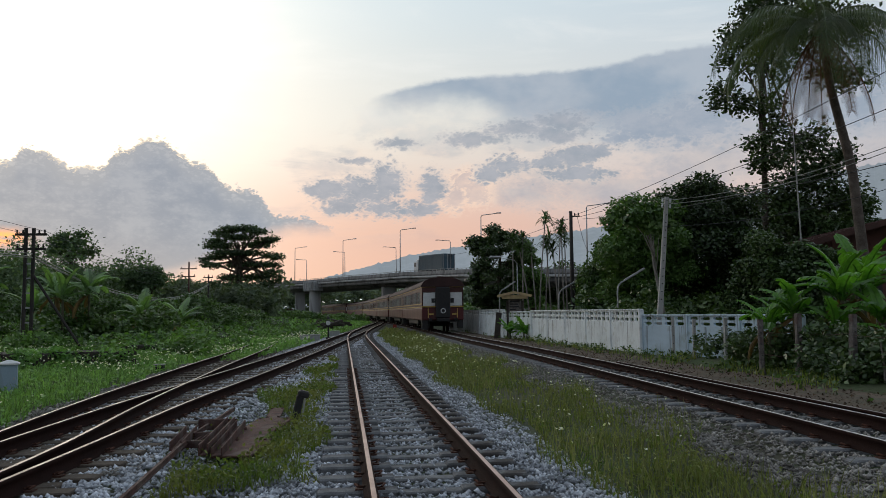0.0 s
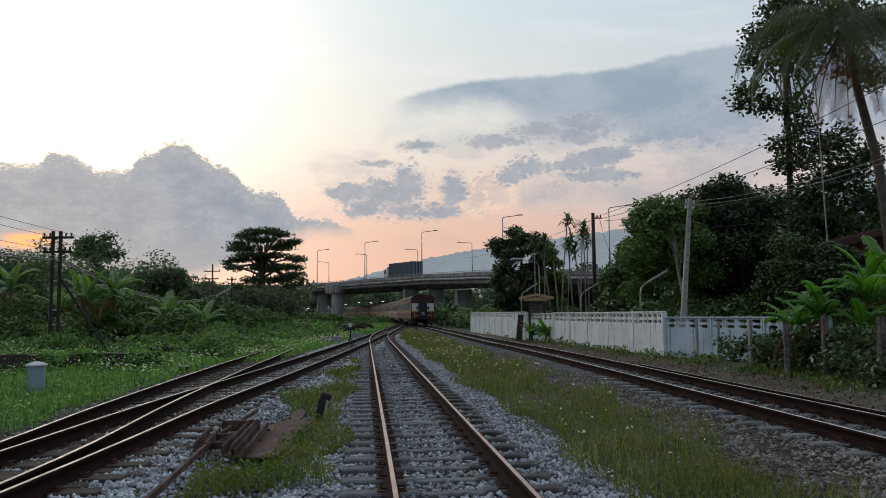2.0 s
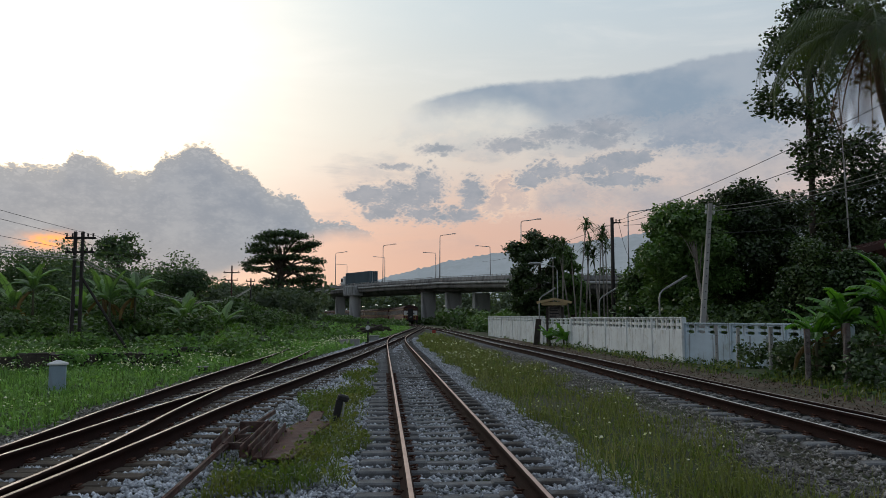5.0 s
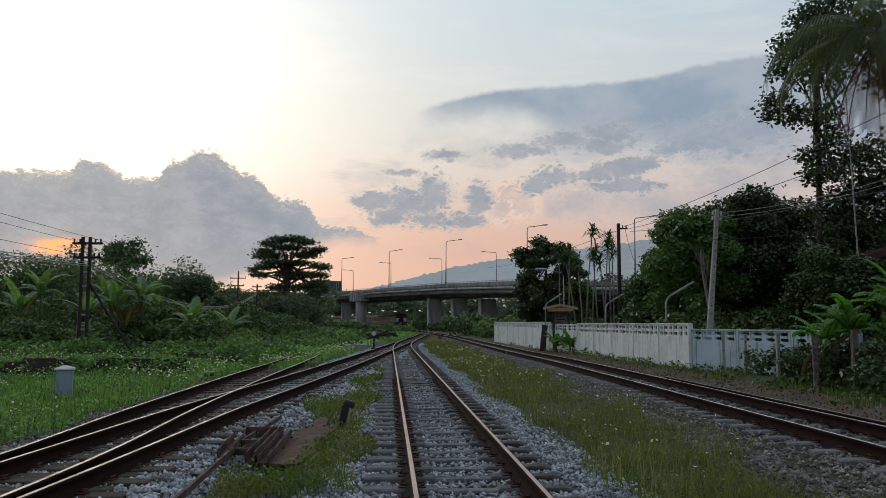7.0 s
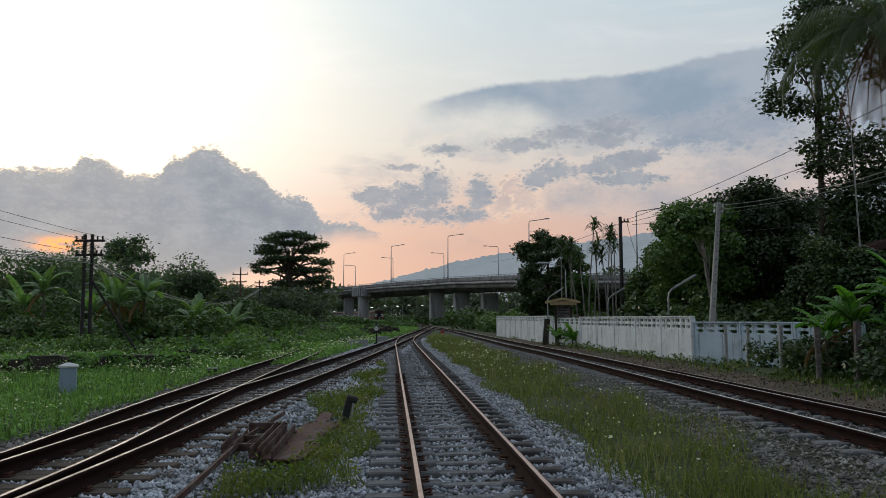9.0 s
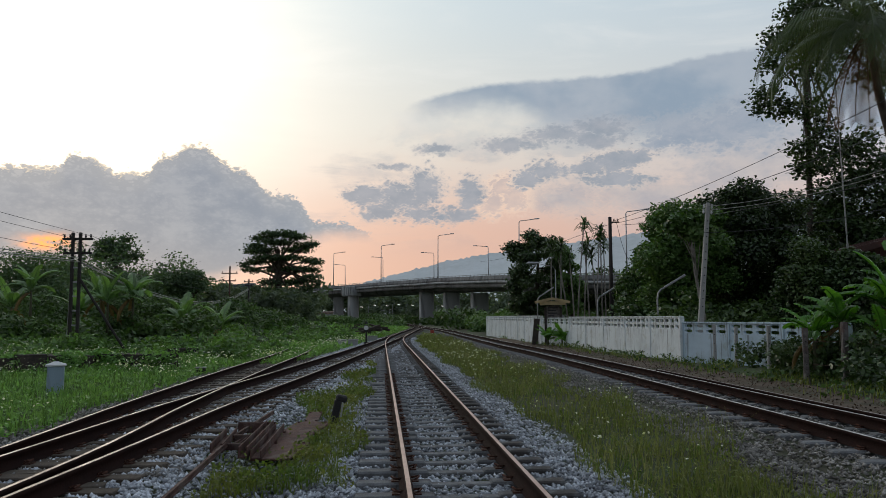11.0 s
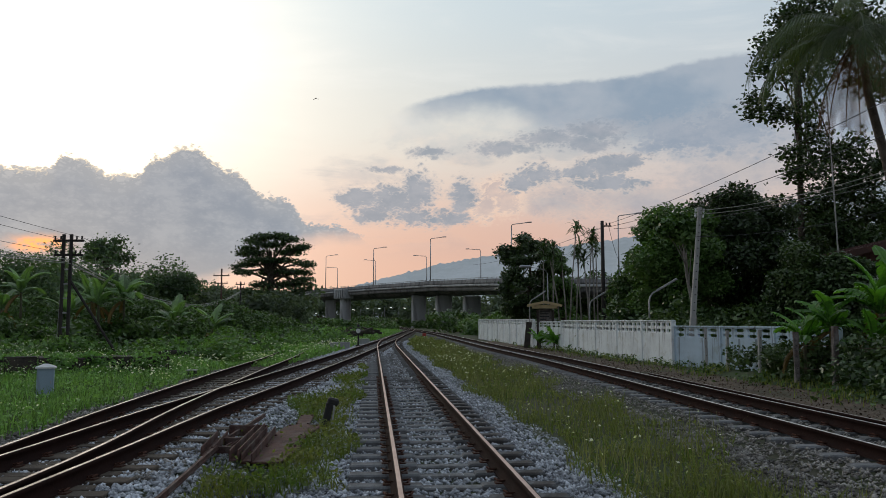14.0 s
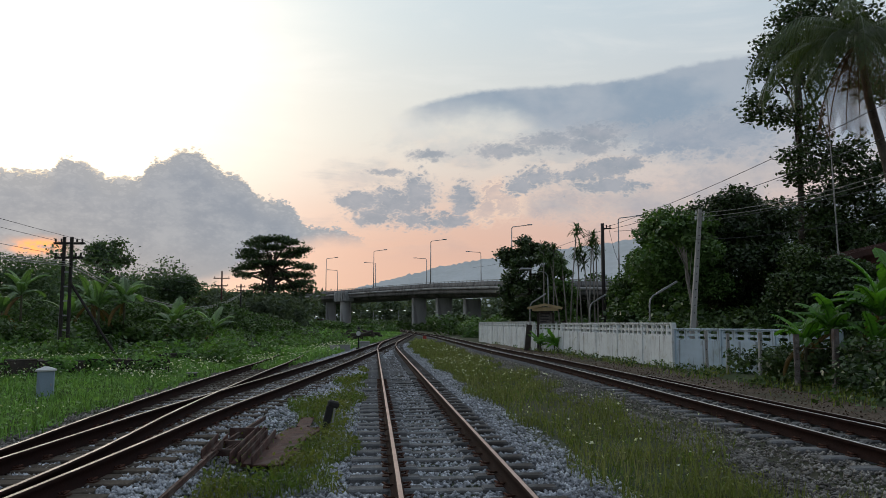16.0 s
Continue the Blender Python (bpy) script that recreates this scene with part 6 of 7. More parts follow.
aerial_mast()
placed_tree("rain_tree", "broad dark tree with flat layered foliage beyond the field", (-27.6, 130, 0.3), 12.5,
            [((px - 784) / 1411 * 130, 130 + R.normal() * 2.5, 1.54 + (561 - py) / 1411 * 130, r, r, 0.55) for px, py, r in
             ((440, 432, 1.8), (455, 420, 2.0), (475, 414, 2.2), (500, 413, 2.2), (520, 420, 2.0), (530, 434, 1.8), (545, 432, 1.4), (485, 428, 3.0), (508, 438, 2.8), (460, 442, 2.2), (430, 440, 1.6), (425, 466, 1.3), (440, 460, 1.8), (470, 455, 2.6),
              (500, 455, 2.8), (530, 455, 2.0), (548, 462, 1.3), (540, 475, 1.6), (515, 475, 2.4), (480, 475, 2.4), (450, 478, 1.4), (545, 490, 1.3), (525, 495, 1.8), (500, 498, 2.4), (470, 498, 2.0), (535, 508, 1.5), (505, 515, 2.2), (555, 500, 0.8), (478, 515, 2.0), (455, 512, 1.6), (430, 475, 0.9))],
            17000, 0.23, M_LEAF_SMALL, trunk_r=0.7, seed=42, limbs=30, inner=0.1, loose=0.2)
placed_tree("round_topped_tree", "round-topped tree standing over the scrub", (-27.4, 66, 0.4), 6.6, dome(43, (-27.6, 66, 7.2), (2.1, 1.5, 1.4), 26, 0.42), 3400, 0.15, M_LEAF_SMALL, trunk_r=0.16, seed=43, inner=0.2, loose=0.35)
placed_tree("round_topped_tree", "thin-crowned tree at the end of the woods", (-22.4, 70, 0.4), 4.6, dome(44, (-22.9, 70, 4.6), (1.9, 1.5, 1.3), 18, 0.5), 4000, 0.16, M_LEAF_SMALL, trunk_r=0.14, seed=44, inner=0.2, loose=0.35)


# ---- palms and bananas ----
def frond_mesh(bm, root, heading, length, rise, droop, leaflet, pairs, width=0.035, hang=0.8):
    """A feather frond: a bending rib with narrow leaflets on both sides."""
    h = Vector((math.cos(heading), math.sin(heading), 0))
    pts = []
    p = Vector(root)
    n = 14
    for i in range(n + 1):
        pts.append(p.copy())
        f = i / n
        e = rise - (rise + droop) * f ** 1.1
        p = p + (h * math.cos(e) + Vector((0, 0, math.sin(e)))) * (length / n)
    tube(bm, pts, [0.035 * (1 - 0.85 * i / n) + 0.004 for i in range(n + 1)], 4, False)
    side = h.cross(Vector((0, 0, 1)))
    for k in range(pairs):
        f = 0.10 + 0.9 * k / pairs
        q = pts[int(f * n)].lerp(pts[min(int(f * n) + 1, n)], f * n % 1)
        d = (pts[min(int(f * n) + 1, n)] - pts[max(int(f * n) - 1, 0)]).normalized()
        ll = leaflet * (0.45 + 0.55 * math.sin(math.pi * min(1, f * 0.9 + 0.12))) * random.uniform(0.85, 1.1)
        for sgn in (-1, 1):
            out_v = (side * sgn * 0.75 + d * 0.55 + Vector((0, 0, -0.25))).normalized()
            a = q
            b = q + out_v * ll * 0.5 + Vector((0, 0, -ll * 0.12 * hang))
            c = q + out_v * ll * 0.85 + Vector((0, 0, -ll * 0.5 * hang))
            w = d * width
            vs = [bm.verts.new(x) for x in (a - w * 0.5, a + w * 0.5, b + w * 0.5, b - w * 0.5, c)]
            bm.faces.new((vs[0], vs[1], vs[2], vs[3]))
            bm.faces.new((vs[3], vs[2], vs[4]))
    return bm


def coconut_palm():
    base, head = Vector((15.95, 27.0, 0.0)), Vector((14.6, 27.0, 11.6))
    t = thing("coconut_palm", pose(*base), "tall coconut palm with drooping green and dead brown fronds", "palm tree")
    bm = B()
    pts = [Vector((float(np.interp(f, [0, 0.32, 0.56, 0.79, 1.0], [0, -0.22, -0.45, -1.05, -1.35])), 0, head.z * f)) for f in np.linspace(0, 1, 16)]
    tube(bm, pts, [0.20 - 0.075 * f for f in np.linspace(0, 1, 16)], 12)
    part("trunk", bm, M_PALM_BARK, t, smooth=True)
    top = head - base
    random.seed(5)
    for deg, L, rise, droop in ((178, 4.6, 0.75, 1.15), (160, 4.4, 0.35, 1.45), (195, 4.2, 0.95, 1.0), (215, 4.0, 0.1, 1.55), (245, 4.2, 0.55, 1.35), (268, 4.0, 0.0, 1.5), (292, 4.2, 0.5, 1.4), (320, 4.2, 0.3, 1.4), (345, 4.4, 0.75, 1.1), (8, 4.4, 0.25, 1.35),
                                (30, 4.2, 0.7, 1.2), (60, 4.4, 0.9, 1.0), (95, 4.4, 0.5, 1.3), (130, 4.4, 0.7, 1.2), (235, 3.6, 1.2, 0.7), (110, 3.6, 1.25, 0.6), (20, 3.6, 1.2, 0.8), (182, 3.8, -0.1, 1.5), (258, 3.6, -0.4, 1.5)):
        bm = B()
        frond_mesh(bm, top, radians(deg), L * 1.08, rise * 0.55, droop + 0.34, 0.95, 66, 0.028, 1.7)
        part("frond", bm, M_FROND, t)
    for deg, L in ((205, 3.2), (240, 3.4), (275, 3.0), (310, 3.2), (180, 2.9), (225, 3.1)):
        bm = B()
        frond_mesh(bm, top + Vector((0, 0, -0.25)), radians(deg), L * 1.25, -0.85, 1.5, 0.7, 60, 0.03)
        part("dead_frond", bm, M_FROND_DRY, t, "dead brown frond hanging down")
    bm = B()
    for k in range(9):
        a = k * 0.8
        bmesh.ops.create_icosphere(bm, subdivisions=1, radius=0.13, matrix=Matrix.Translation(top + Vector((0.28 * math.cos(a), 0.28 * math.sin(a), -0.35 - 0.05 * (k % 3)))))
    part("coconuts", bm, M_FROND, t, smooth=True)
    return t


def small_palm(x, y, z, size, label):
    t = thing("feather_palm", pose(x, y, 0), label, "palm tree", "palms in the trees")
    bm = B()
    tube(bm, [(0, 0, 0), (0.05, 0, z * 0.5), (0, 0, z)], [0.16, 0.13, 0.10], 8)
    part("trunk", bm, M_PALM_BARK, t, smooth=True)
    random.seed(int(x * 10))
    for k in range(13):
        bm = B()
        frond_mesh(bm, (0, 0, z), k * 0.483 + 0.2, size * random.uniform(0.8, 1.1), random.uniform(0.4, 1.1), random.uniform(0.7, 1.2), size * 0.28, 22)
        part("frond", bm, M_FROND, t)


def banana_leaf(bm, root, heading, length, width, rise, droop, fold=0.25, torn=0.5):
    """A broad paddle leaf, arched along its rib and torn into strips towards the edge."""
    h = Vector((math.cos(heading), math.sin(heading), 0))
    side = h.cross(Vector((0, 0, 1)))
    p = Vector(root)
    n = 14
    ribs = []
    for i in range(n + 1):
        f = i / n
        e = rise - (rise + droop) * f ** 1.3
        d = h * math.cos(e) + Vector((0, 0, math.sin(e)))
        ribs.append((p.copy(), d, Vector((0, 0, 1)) * math.cos(e) - h * math.sin(e)))
        p = p + d * (length / n)
    tube(bm, [r[0] - r[2] * 0.01 for r in ribs[:-1]], [0.03 * (1 - 0.8 * i / n) for i in range(n)], 5, False)
    for sgn in (-1, 1):
        prev = None
        for i in range(2, n + 1):
            f = (i - 2) / (n - 2)
            w = width * (0.35 + 0.65 * math.sin(math.pi * min(1.0, f * 0.82 + 0.18)) ** 0.7) * (1 if f < 0.93 else 0.35)
            q, d, nv = ribs[i]
            out_v = (side * sgn * math.cos(fold) + nv * math.sin(fold))
            m_pt = q + out_v * w * 0.5 + nv * 0.02
            e_pt = q + out_v * w + Vector((0, 0, -w * 0.28)) + d * random.uniform(0.0, 0.06)
            row = [bm.verts.new(x) for x in (q, m_pt, e_pt)]
            if prev:
                bm.faces.new((prev[0], row[0], row[1], prev[1]))
                if random.random() > torn:
                    bm.faces.new((prev[1], row[1], row[2], prev[2]))
                else:
                    e2 = bm.verts.new(prev[2].co.lerp(row[2].co, 0.55) + Vector((0, 0, -0.05)))
                    bm.faces.new((prev[1], row[1], e2, prev[2]))
            prev = row
    return bm


def banana_plant(x, y, z, stem, leaf, count, seed, label, group, turn=0.0, dry=2, mat=None):
    random.seed(seed)
    t = thing("banana_plant", pose(x, y, z), label, "banana plant", group)
    bm = B()
    tube(bm, [(0, 0, -0.2), (0.02, 0, stem * 0.5), (0, 0, stem)], [0.085, 0.07, 0.045], 9)
    part("stem", bm, M_STEM, t, smooth=True)
    for k in range(count):
        bm = B()
        u = k / max(1, count - 1)
        banana_leaf(bm, (0, 0, stem - 0.05), turn + k * 2.4, leaf * random.uniform(0.75, 1.1), leaf * 0.15 * random.uniform(0.85, 1.2), 1.5 - 0.8 * u + random.uniform(-0.35, 0.15), -0.5 + 1.2 * u + random.uniform(-0.2, 0.3), random.uniform(0.05, 0.5))
        part("leaf", bm, mat or M_BANANA, t)
    for k in range(dry):
        bm = B()
        banana_leaf(bm, (0, 0, stem - 0.1), turn + 1 + k * 2.1, leaf * 0.8, leaf * 0.10, -0.6, 1.5, 0.9)
        part("dry_leaf", bm, M_BANANA_DRY, t, "withered brown leaf")


coconut_palm()
small_palm(16.0, 41.0, 7.2, 2.1, "feathery palm rising out of the dark trees")
small_palm(13.3, 39.5, 6.9, 1.3, "small feathery palm among the dark trees")
for i, (x, y, st, lf, n) in enumerate(((8.95, 19.6, 1.1, 1.15, 8), (9.4, 19.2, 1.4, 1.2, 8), (10.5, 19.0, 1.75, 1.5, 9), (10.0, 18.4, 1.0, 1.1, 7), (11.5, 19.8, 1.9, 1.6, 9), (9.75, 20.6, 1.2, 1.25, 7), (12.3, 21.5, 2.1, 1.8, 8), (11.0, 18.2, 1.2, 1.3, 7))):
    banana_plant(x, y, 0.0, st, lf, n, 50 + i, "green banana plant behind the fence posts", "bananas behind the fence", turn=i * 1.3)
for i, (x, y, st, lf, n) in enumerate(((-16.6, 39, 2.2, 1.7, 9), (-15.6, 39.6, 2.5, 1.8, 9), (-17.6, 40.5, 2.4, 1.7, 8), (-20.9, 40, 2.7, 1.8, 9), (-22.4, 41, 1.8, 2.0, 7), (-14.2, 43, 1.3, 1.9, 8), (-19.4, 42, 1.6, 2.0, 7), (-13.0, 46, 1.2, 1.8, 7))):
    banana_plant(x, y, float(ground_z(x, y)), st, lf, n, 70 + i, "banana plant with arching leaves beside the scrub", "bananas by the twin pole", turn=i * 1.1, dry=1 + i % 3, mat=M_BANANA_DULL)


def strap_plant(x, y, h, seed):
    """A thin bare stem with a tuft of strap leaves at the top."""
    rng = np.random.default_rng(seed)
    t = thing("dracaena", pose(x, y, 0), "slender pale stem topped by a tuft of strap leaves", "tree", "slender tufted trees")
    bm = B()
    lx = rng.normal() * 0.35
    tube(bm, [(0, 0, 0), (lx * 0.4, 0, h * 0.5), (lx, 0, h)], [0.06, 0.05, 0.035], 6)
    part("trunk", bm, M_BARK_PALE, t, smooth=True)
    bm = B()
    for tier in range(3):
        for k in range(20):
            a = rng.uniform(0, 6.28)
            e = rng.uniform(-0.5, 1.2)
            L = rng.uniform(0.55, 0.95)
            r = Vector((lx, 0, h - tier * 0.28))
            d = Vector((math.cos(a) * math.cos(e), math.sin(a) * math.cos(e), math.sin(e)))
            sd = d.cross(Vector((0, 0, 1))).normalized() * 0.055
            m_ = r + d * L * 0.6
            tip = r + d * L + Vector((0, 0, -L * 0.3))
            vs = [bm.verts.new(q) for q in (r - sd * 0.5, r + sd * 0.5, m_ + sd, m_ - sd, tip)]
            bm.faces.new(vs[:4])
            bm.faces.new((vs[3], vs[2], vs[4]))
    part("crown", bm, M_LEAF, t)


for i, (px, py) in enumerate(((1012, 392), (985, 430), (1000, 442), (1024, 425), (1046, 415), (1058, 405), (1036, 436), (1064, 428), (1010, 450), (968, 432), (1050, 445))):
    d = 55 + (i % 4) * 0.7
    strap_plant((px - 784) / 1411 * d, d, 1.54 + (561 - py) / 1411 * d, 90 + i)


# ---- grass, weeds and flowers ----
def blades(pts, h, w, rng, lean=0.45):
    """Three-cornered blades, bent a little: vertices and triangles."""
    n = len(pts)
    a = rng.uniform(0, 6.283, n)
    hh = np.broadcast_to(h, (n,)) * rng.uniform(0.55, 1.25, n)
    dx = np.column_stack([np.cos(a), np.sin(a), np.zeros(n)]) * (np.broadcast_to(w, (n,)) * 0.5)[:, None]
    b = rng.uniform(0, 6.283, n)
    lv = np.column_stack([np.cos(b), np.sin(b), np.zeros(n)]) * (hh * lean * rng.random(n))[:, None]
    up = np.column_stack([np.zeros((n, 2)), hh])
    p = np.asarray(pts, float)
    v = np.stack([p - dx, p + dx, p + up * 0.6 + lv * 0.4 + dx * 0.55, p + up * 0.6 + lv * 0.4 - dx * 0.55, p + up + lv * 1.2], 1).reshape(-1, 3)
    i = np.arange(n)[:, None] * 5
    f = np.concatenate([i + np.array([[0, 1, 2]]), i + np.array([[0, 2, 3]]), i + np.array([[3, 2, 4]])])
    return v, f


def patchy(x, y, s=1.0):
    return 0.5 + 0.25 * np.sin(x * 1.1 * s + 1.7 * np.sin(y * 0.37 * s)) + 0.25 * np.sin(y * 0.8 * s + 1.3 * np.sin(x * 0.9 * s))


def scatter(n, x0, x1, y0, y1, keep, rng, power=1.6):
    """Random ground points, denser towards the near end."""
    y = y0 + (y1 - y0) * rng.random(n) ** power
    x = rng.uniform(x0, x1, n)
    ok = keep(x, y)
    x, y = x[ok], y[ok]
    return np.column_stack([x, y, ground_z(x, y)])


def tall_stuff(name, label, category, v, f, mat):
    return tagged(raw(name, v, f, mat), label, category, kind="stuff")


G = np.random.default_rng(17)


def mid_strip(x, y):
    a, b = L_MAIN.x_of_y(y) + 1.55, L_RIGHT.x_of_y(y) - 1.9
    edge = 0.35 * np.sin(y * 1.3) + 0.25 * np.sin(y * 0.55 + 1)
    return (x > a + edge * 0.5) & (x < b + edge) & (G.random(len(x)) < 0.12 + 0.95 * patchy(x, y, 1.4) * patchy(y, x, 3.1) ** 0.7)


p = scatter(125000, -4, 5.5, 6.0, 60, mid_strip, G, 1.5)
v, f = blades(p[: len(p) // 2], 0.27 + 0.14 * np.sin(p[: len(p) // 2, 0] * 2.1) * np.sin(p[: len(p) // 2, 1] * 1.3), 0.008 + 0.0006 * p[: len(p) // 2, 1], G, 0.7)
tall_stuff("dry_grass", "tall yellowing grass between the tracks", "grass", v, f, M_GRASS_DRY)
v, f = blades(p[len(p) // 2:], 0.17, 0.011 + 0.0007 * p[len(p) // 2:, 1], G, 0.9)
tall_stuff("green_grass", "green grass between the tracks", "grass", v, f, M_GRASS)
p = scatter(110000, -4, 5.5, 6.0, 75, mid_strip, G, 1.5)
p[:, 2] += G.random(len(p)) ** 1.3 * (0.10 + 0.16 * patchy(p[:, 0], p[:, 1], 2.3))
k = len(p) // 2
v, f = leaves(p[:k], 0.020 + 0.0011 * p[:k, 1], rng=G, up=0.7)
tall_stuff("strip_herbs", "small leafy herbs among the grass", "weeds", v, f, M_GRASS)
v, f = leaves(p[k:], 0.015 + 0.0010 * p[k:, 1], rng=G, up=0.4)
tall_stuff("strip_seed_heads", "pale dry seed heads and leaves among the grass", "weeds", v, f, M_GRASS_DRY)


def inner_strip(x, y):
    a, b = L_LEFT.x_of_y(y) + 1.45, L_MAIN.x_of_y(y) - 1.05
    return (x > a + 0.35 * np.sin(y * 1.1)) & (x < b + 0.15 * np.sin(y * 2)) & (G.random(len(x)) < smooth(patchy(x, y, 1.2) * 0.6 + patchy(y, x, 3.3) * 0.4, 0.28 - 0.008 * y, 0.66)) & ~((x > -3.0) & (x < -1.75) & (y > 8.2) & (y < 12.8) & (G.random(len(x)) < 0.93))


p = scatter(95000, -4, 0.5, 6.0, 42, inner_strip, G, 1.5)
v, f = blades(p[::2], 0.16, 0.010 + 0.0007 * p[::2, 1], G, 0.8)
tall_stuff("strip_grass", "scrubby grass in the ballast", "grass", v, f, M_GRASS)
v, f = leaves(p[1::2] + np.column_stack([np.zeros((len(p[1::2]), 2)), G.uniform(0.02, 0.20, len(p[1::2]))]), 0.022 + 0.0012 * p[1::2, 1], rng=G)
tall_stuff("strip_weeds", "small leafy weeds in the ballast", "weeds", v, f, M_GRASS)


def field(x, y):
    edge = np.where(y < 45, L_SIDING.x_of_y(np.minimum(y, 50)) - 1.25, L_LEFT.x_of_y(y) - 1.7)
    return ((x < edge + 0.2 * np.sin(y * 1.7)) | ((y > 27) & (x < L_LEFT.x_of_y(y) - 1.5))) & (x > -9 - 0.62 * y)


p = scatter(170000, -70, -3.0, 8, 125, field, G, 1.25)
k = len(p) // 2
hump = 0.12 + 0.75 * np.clip(patchy(p[:, 0] * 0.6, p[:, 1] * 0.45, 1.0) - 0.35, 0, 1) * smooth(p[:, 1], 18, 40) * (1 - 0.65 * smooth(p[:, 1], 45, 90))
v, f = blades(p[:k], 0.15 + hump[:k] * 0.7, 0.014 + 0.0011 * p[:k, 1], G)
tall_stuff("field_grass", "lush green grass in the field", "grass", v, f, M_WEED)
q = p[k:].copy()
q[:, 2] += G.random(len(q)) * hump[k:]
v, f = leaves(q, 0.042 + 0.0024 * q[:, 1], rng=G, up=0.8)
tall_stuff("field_weeds", "broad-leaved creeping weeds covering the field", "weeds", v, f, M_WEED)
p = scatter(100000, -26, -3.5, 8.5, 40, field, G, 1.35)
k = len(p) // 2
v, f = blades(p[:k], 0.24, 0.011 + 0.0008 * p[:k, 1], G, 0.8)
tall_stuff("near_field_grass", "fresh bright grass by the cabinet", "grass", v, f, M_WEED)
q = p[k:].copy()
q[:, 2] += G.random(len(q)) * (0.08 + 0.18 * patchy(q[:, 0], q[:, 1], 1.7))
v, f = leaves(q, 0.030 + 0.0016 * q[:, 1], rng=G, up=0.8)
tall_stuff("near_field_herbs", "small leafy herbs in the grass by the cabinet", "weeds", v, f, M_WEED)


def verge(x, y):
    o = x - L_RIGHT.x_of_y(y)
    return (o > 2.0) & (o < 4.6) & (G.random(len(x)) < smooth(o, 1.9, 3.3)) & (patchy(x, y, 2.0) > 0.35)


p = scatter(52000, 2, 12, 9, 62, verge, G, 1.2)
v, f = blades(p[::2], 0.22, 0.014 + 0.0006 * p[::2, 1], G)
tall_stuff("verge_grass", "ragged grass at the foot of the wall", "grass", v, f, M_GRASS)
q = p[1::2].copy()
q[:, 2] += G.random(len(q)) * 0.22
v, f = leaves(q, 0.07, rng=G)
tall_stuff("verge_weeds", "leafy weeds at the foot of the wall", "weeds", v, f, M_LEAF_MID)


def flowers(n, region, x0, x1, y0, y1, h, seed, name, label):
    rng = np.random.default_rng(seed)
    p = scatter(n, x0, x1, y0, y1, region, rng, 1.1)
    p = p[patchy(p[:, 0], p[:, 1], 0.8) > 0.42]
    p[:, 2] += rng.uniform(0.5, 1.15, len(p)) * h
    v, f = leaves(p, 0.024 + 0.0012 * p[:, 1], up=1.0, long=1.0, rng=rng)
    tall_stuff(name, label, "flowers", v, f, M_FLOWER)


flowers(5200, mid_strip, -4, 5.5, 6, 45, 0.34, 61, "strip_flowers", "tiny white flowers in the grass")
flowers(17000, field, -30, -3.5, 9, 56, 0.42, 62, "field_flowers", "tiny white flowers scattered over the field")
woods("fence_undergrowth", "dark tangled undergrowth behind the fence posts", [(9.1 + R.random() * 3.2, 15.2 + k * 0.24, R.uniform(0.6, 1.4), R.uniform(0.45, 0.75)) for k in range(24)] + [(8.45 + R.random() * 1.5, 20.2 + 0.3 * k, R.uniform(0.55, 1.0), 0.42) for k in range(11)], 32000, 0.075, M_LEAF, 28)
woods("wall_bushes", "dark bushes behind the white wall", [(8.8 + R.random() * 8, 30 + R.random() * 9, R.uniform(1.6, 2.9), R.uniform(0.9, 1.5)) for k in range(26)], 26000, 0.15, M_LEAF, 29)
for i, (x, y, st, lf) in enumerate(((5.45, 43.6, 0.35, 1.05), (6.1, 42.6, 0.4, 1.15), (6.25, 42.2, 0.3, 1.0))):
    banana_plant(x, y, 0.0, st, lf, 9, 160 + i, "young broad-leaved plant beside the notice board", "plants by the notice board", turn=i * 1.7, dry=0)


woods("bank_creepers", "creepers hanging over the old loading bank", [(-13.6 + 4.8 * f, 22.9 + 2.6 * f, 0.55, 0.42) for f in np.linspace(0, 1, 12)] + [(-11.2 + 1.6 * f, 32.3 + 1.6 * f, 0.4, 0.4) for f in np.linspace(0, 1, 4)], 13000, 0.065, M_WEED, 131)
woods("dump_weeds", "weeds growing through the dumped timbers", [(R.uniform(-15, -7), R.uniform(57, 76), R.uniform(0.4, 0.9), 0.7) for k in range(22)], 9000, 0.13, M_WEED, 132)


# ---- loose ballast ----
def stones(name, label, pts, size, mat, rng):
    n = len(pts)
    base = np.array([(1, 0, 0), (-1, 0, 0), (0, 1, 0), (0, -1, 0), (0, 0, 1), (0, 0, -1)], float)
    tri = np.array([(0, 2, 4), (2, 1, 4), (1, 3, 4), (3, 0, 4), (2, 0, 5), (1, 2, 5), (3, 1, 5), (0, 3, 5)])
    s = size * rng.uniform(0.55, 1.35, n)
    v = base[None] * rng.uniform(0.6, 1.25, (n, 6, 1)) + rng.normal(size=(n, 6, 3)) * 0.22
    ca, sa = np.cos(a := rng.uniform(0, 6.28, n)), np.sin(a)
    v = np.stack([v[..., 0] * ca[:, None] - v[..., 1] * sa[:, None], v[..., 0] * sa[:, None] + v[..., 1] * ca[:, None], v[..., 2] * 0.75], -1)
    v = v * s[:, None, None] + pts[:, None]
    f = tri[None] + (np.arange(n) * 6)[:, None, None]
    return tagged(raw(name, v.reshape(-1, 3), f.reshape(-1, 3), mat), label, "gravel", kind="stuff")


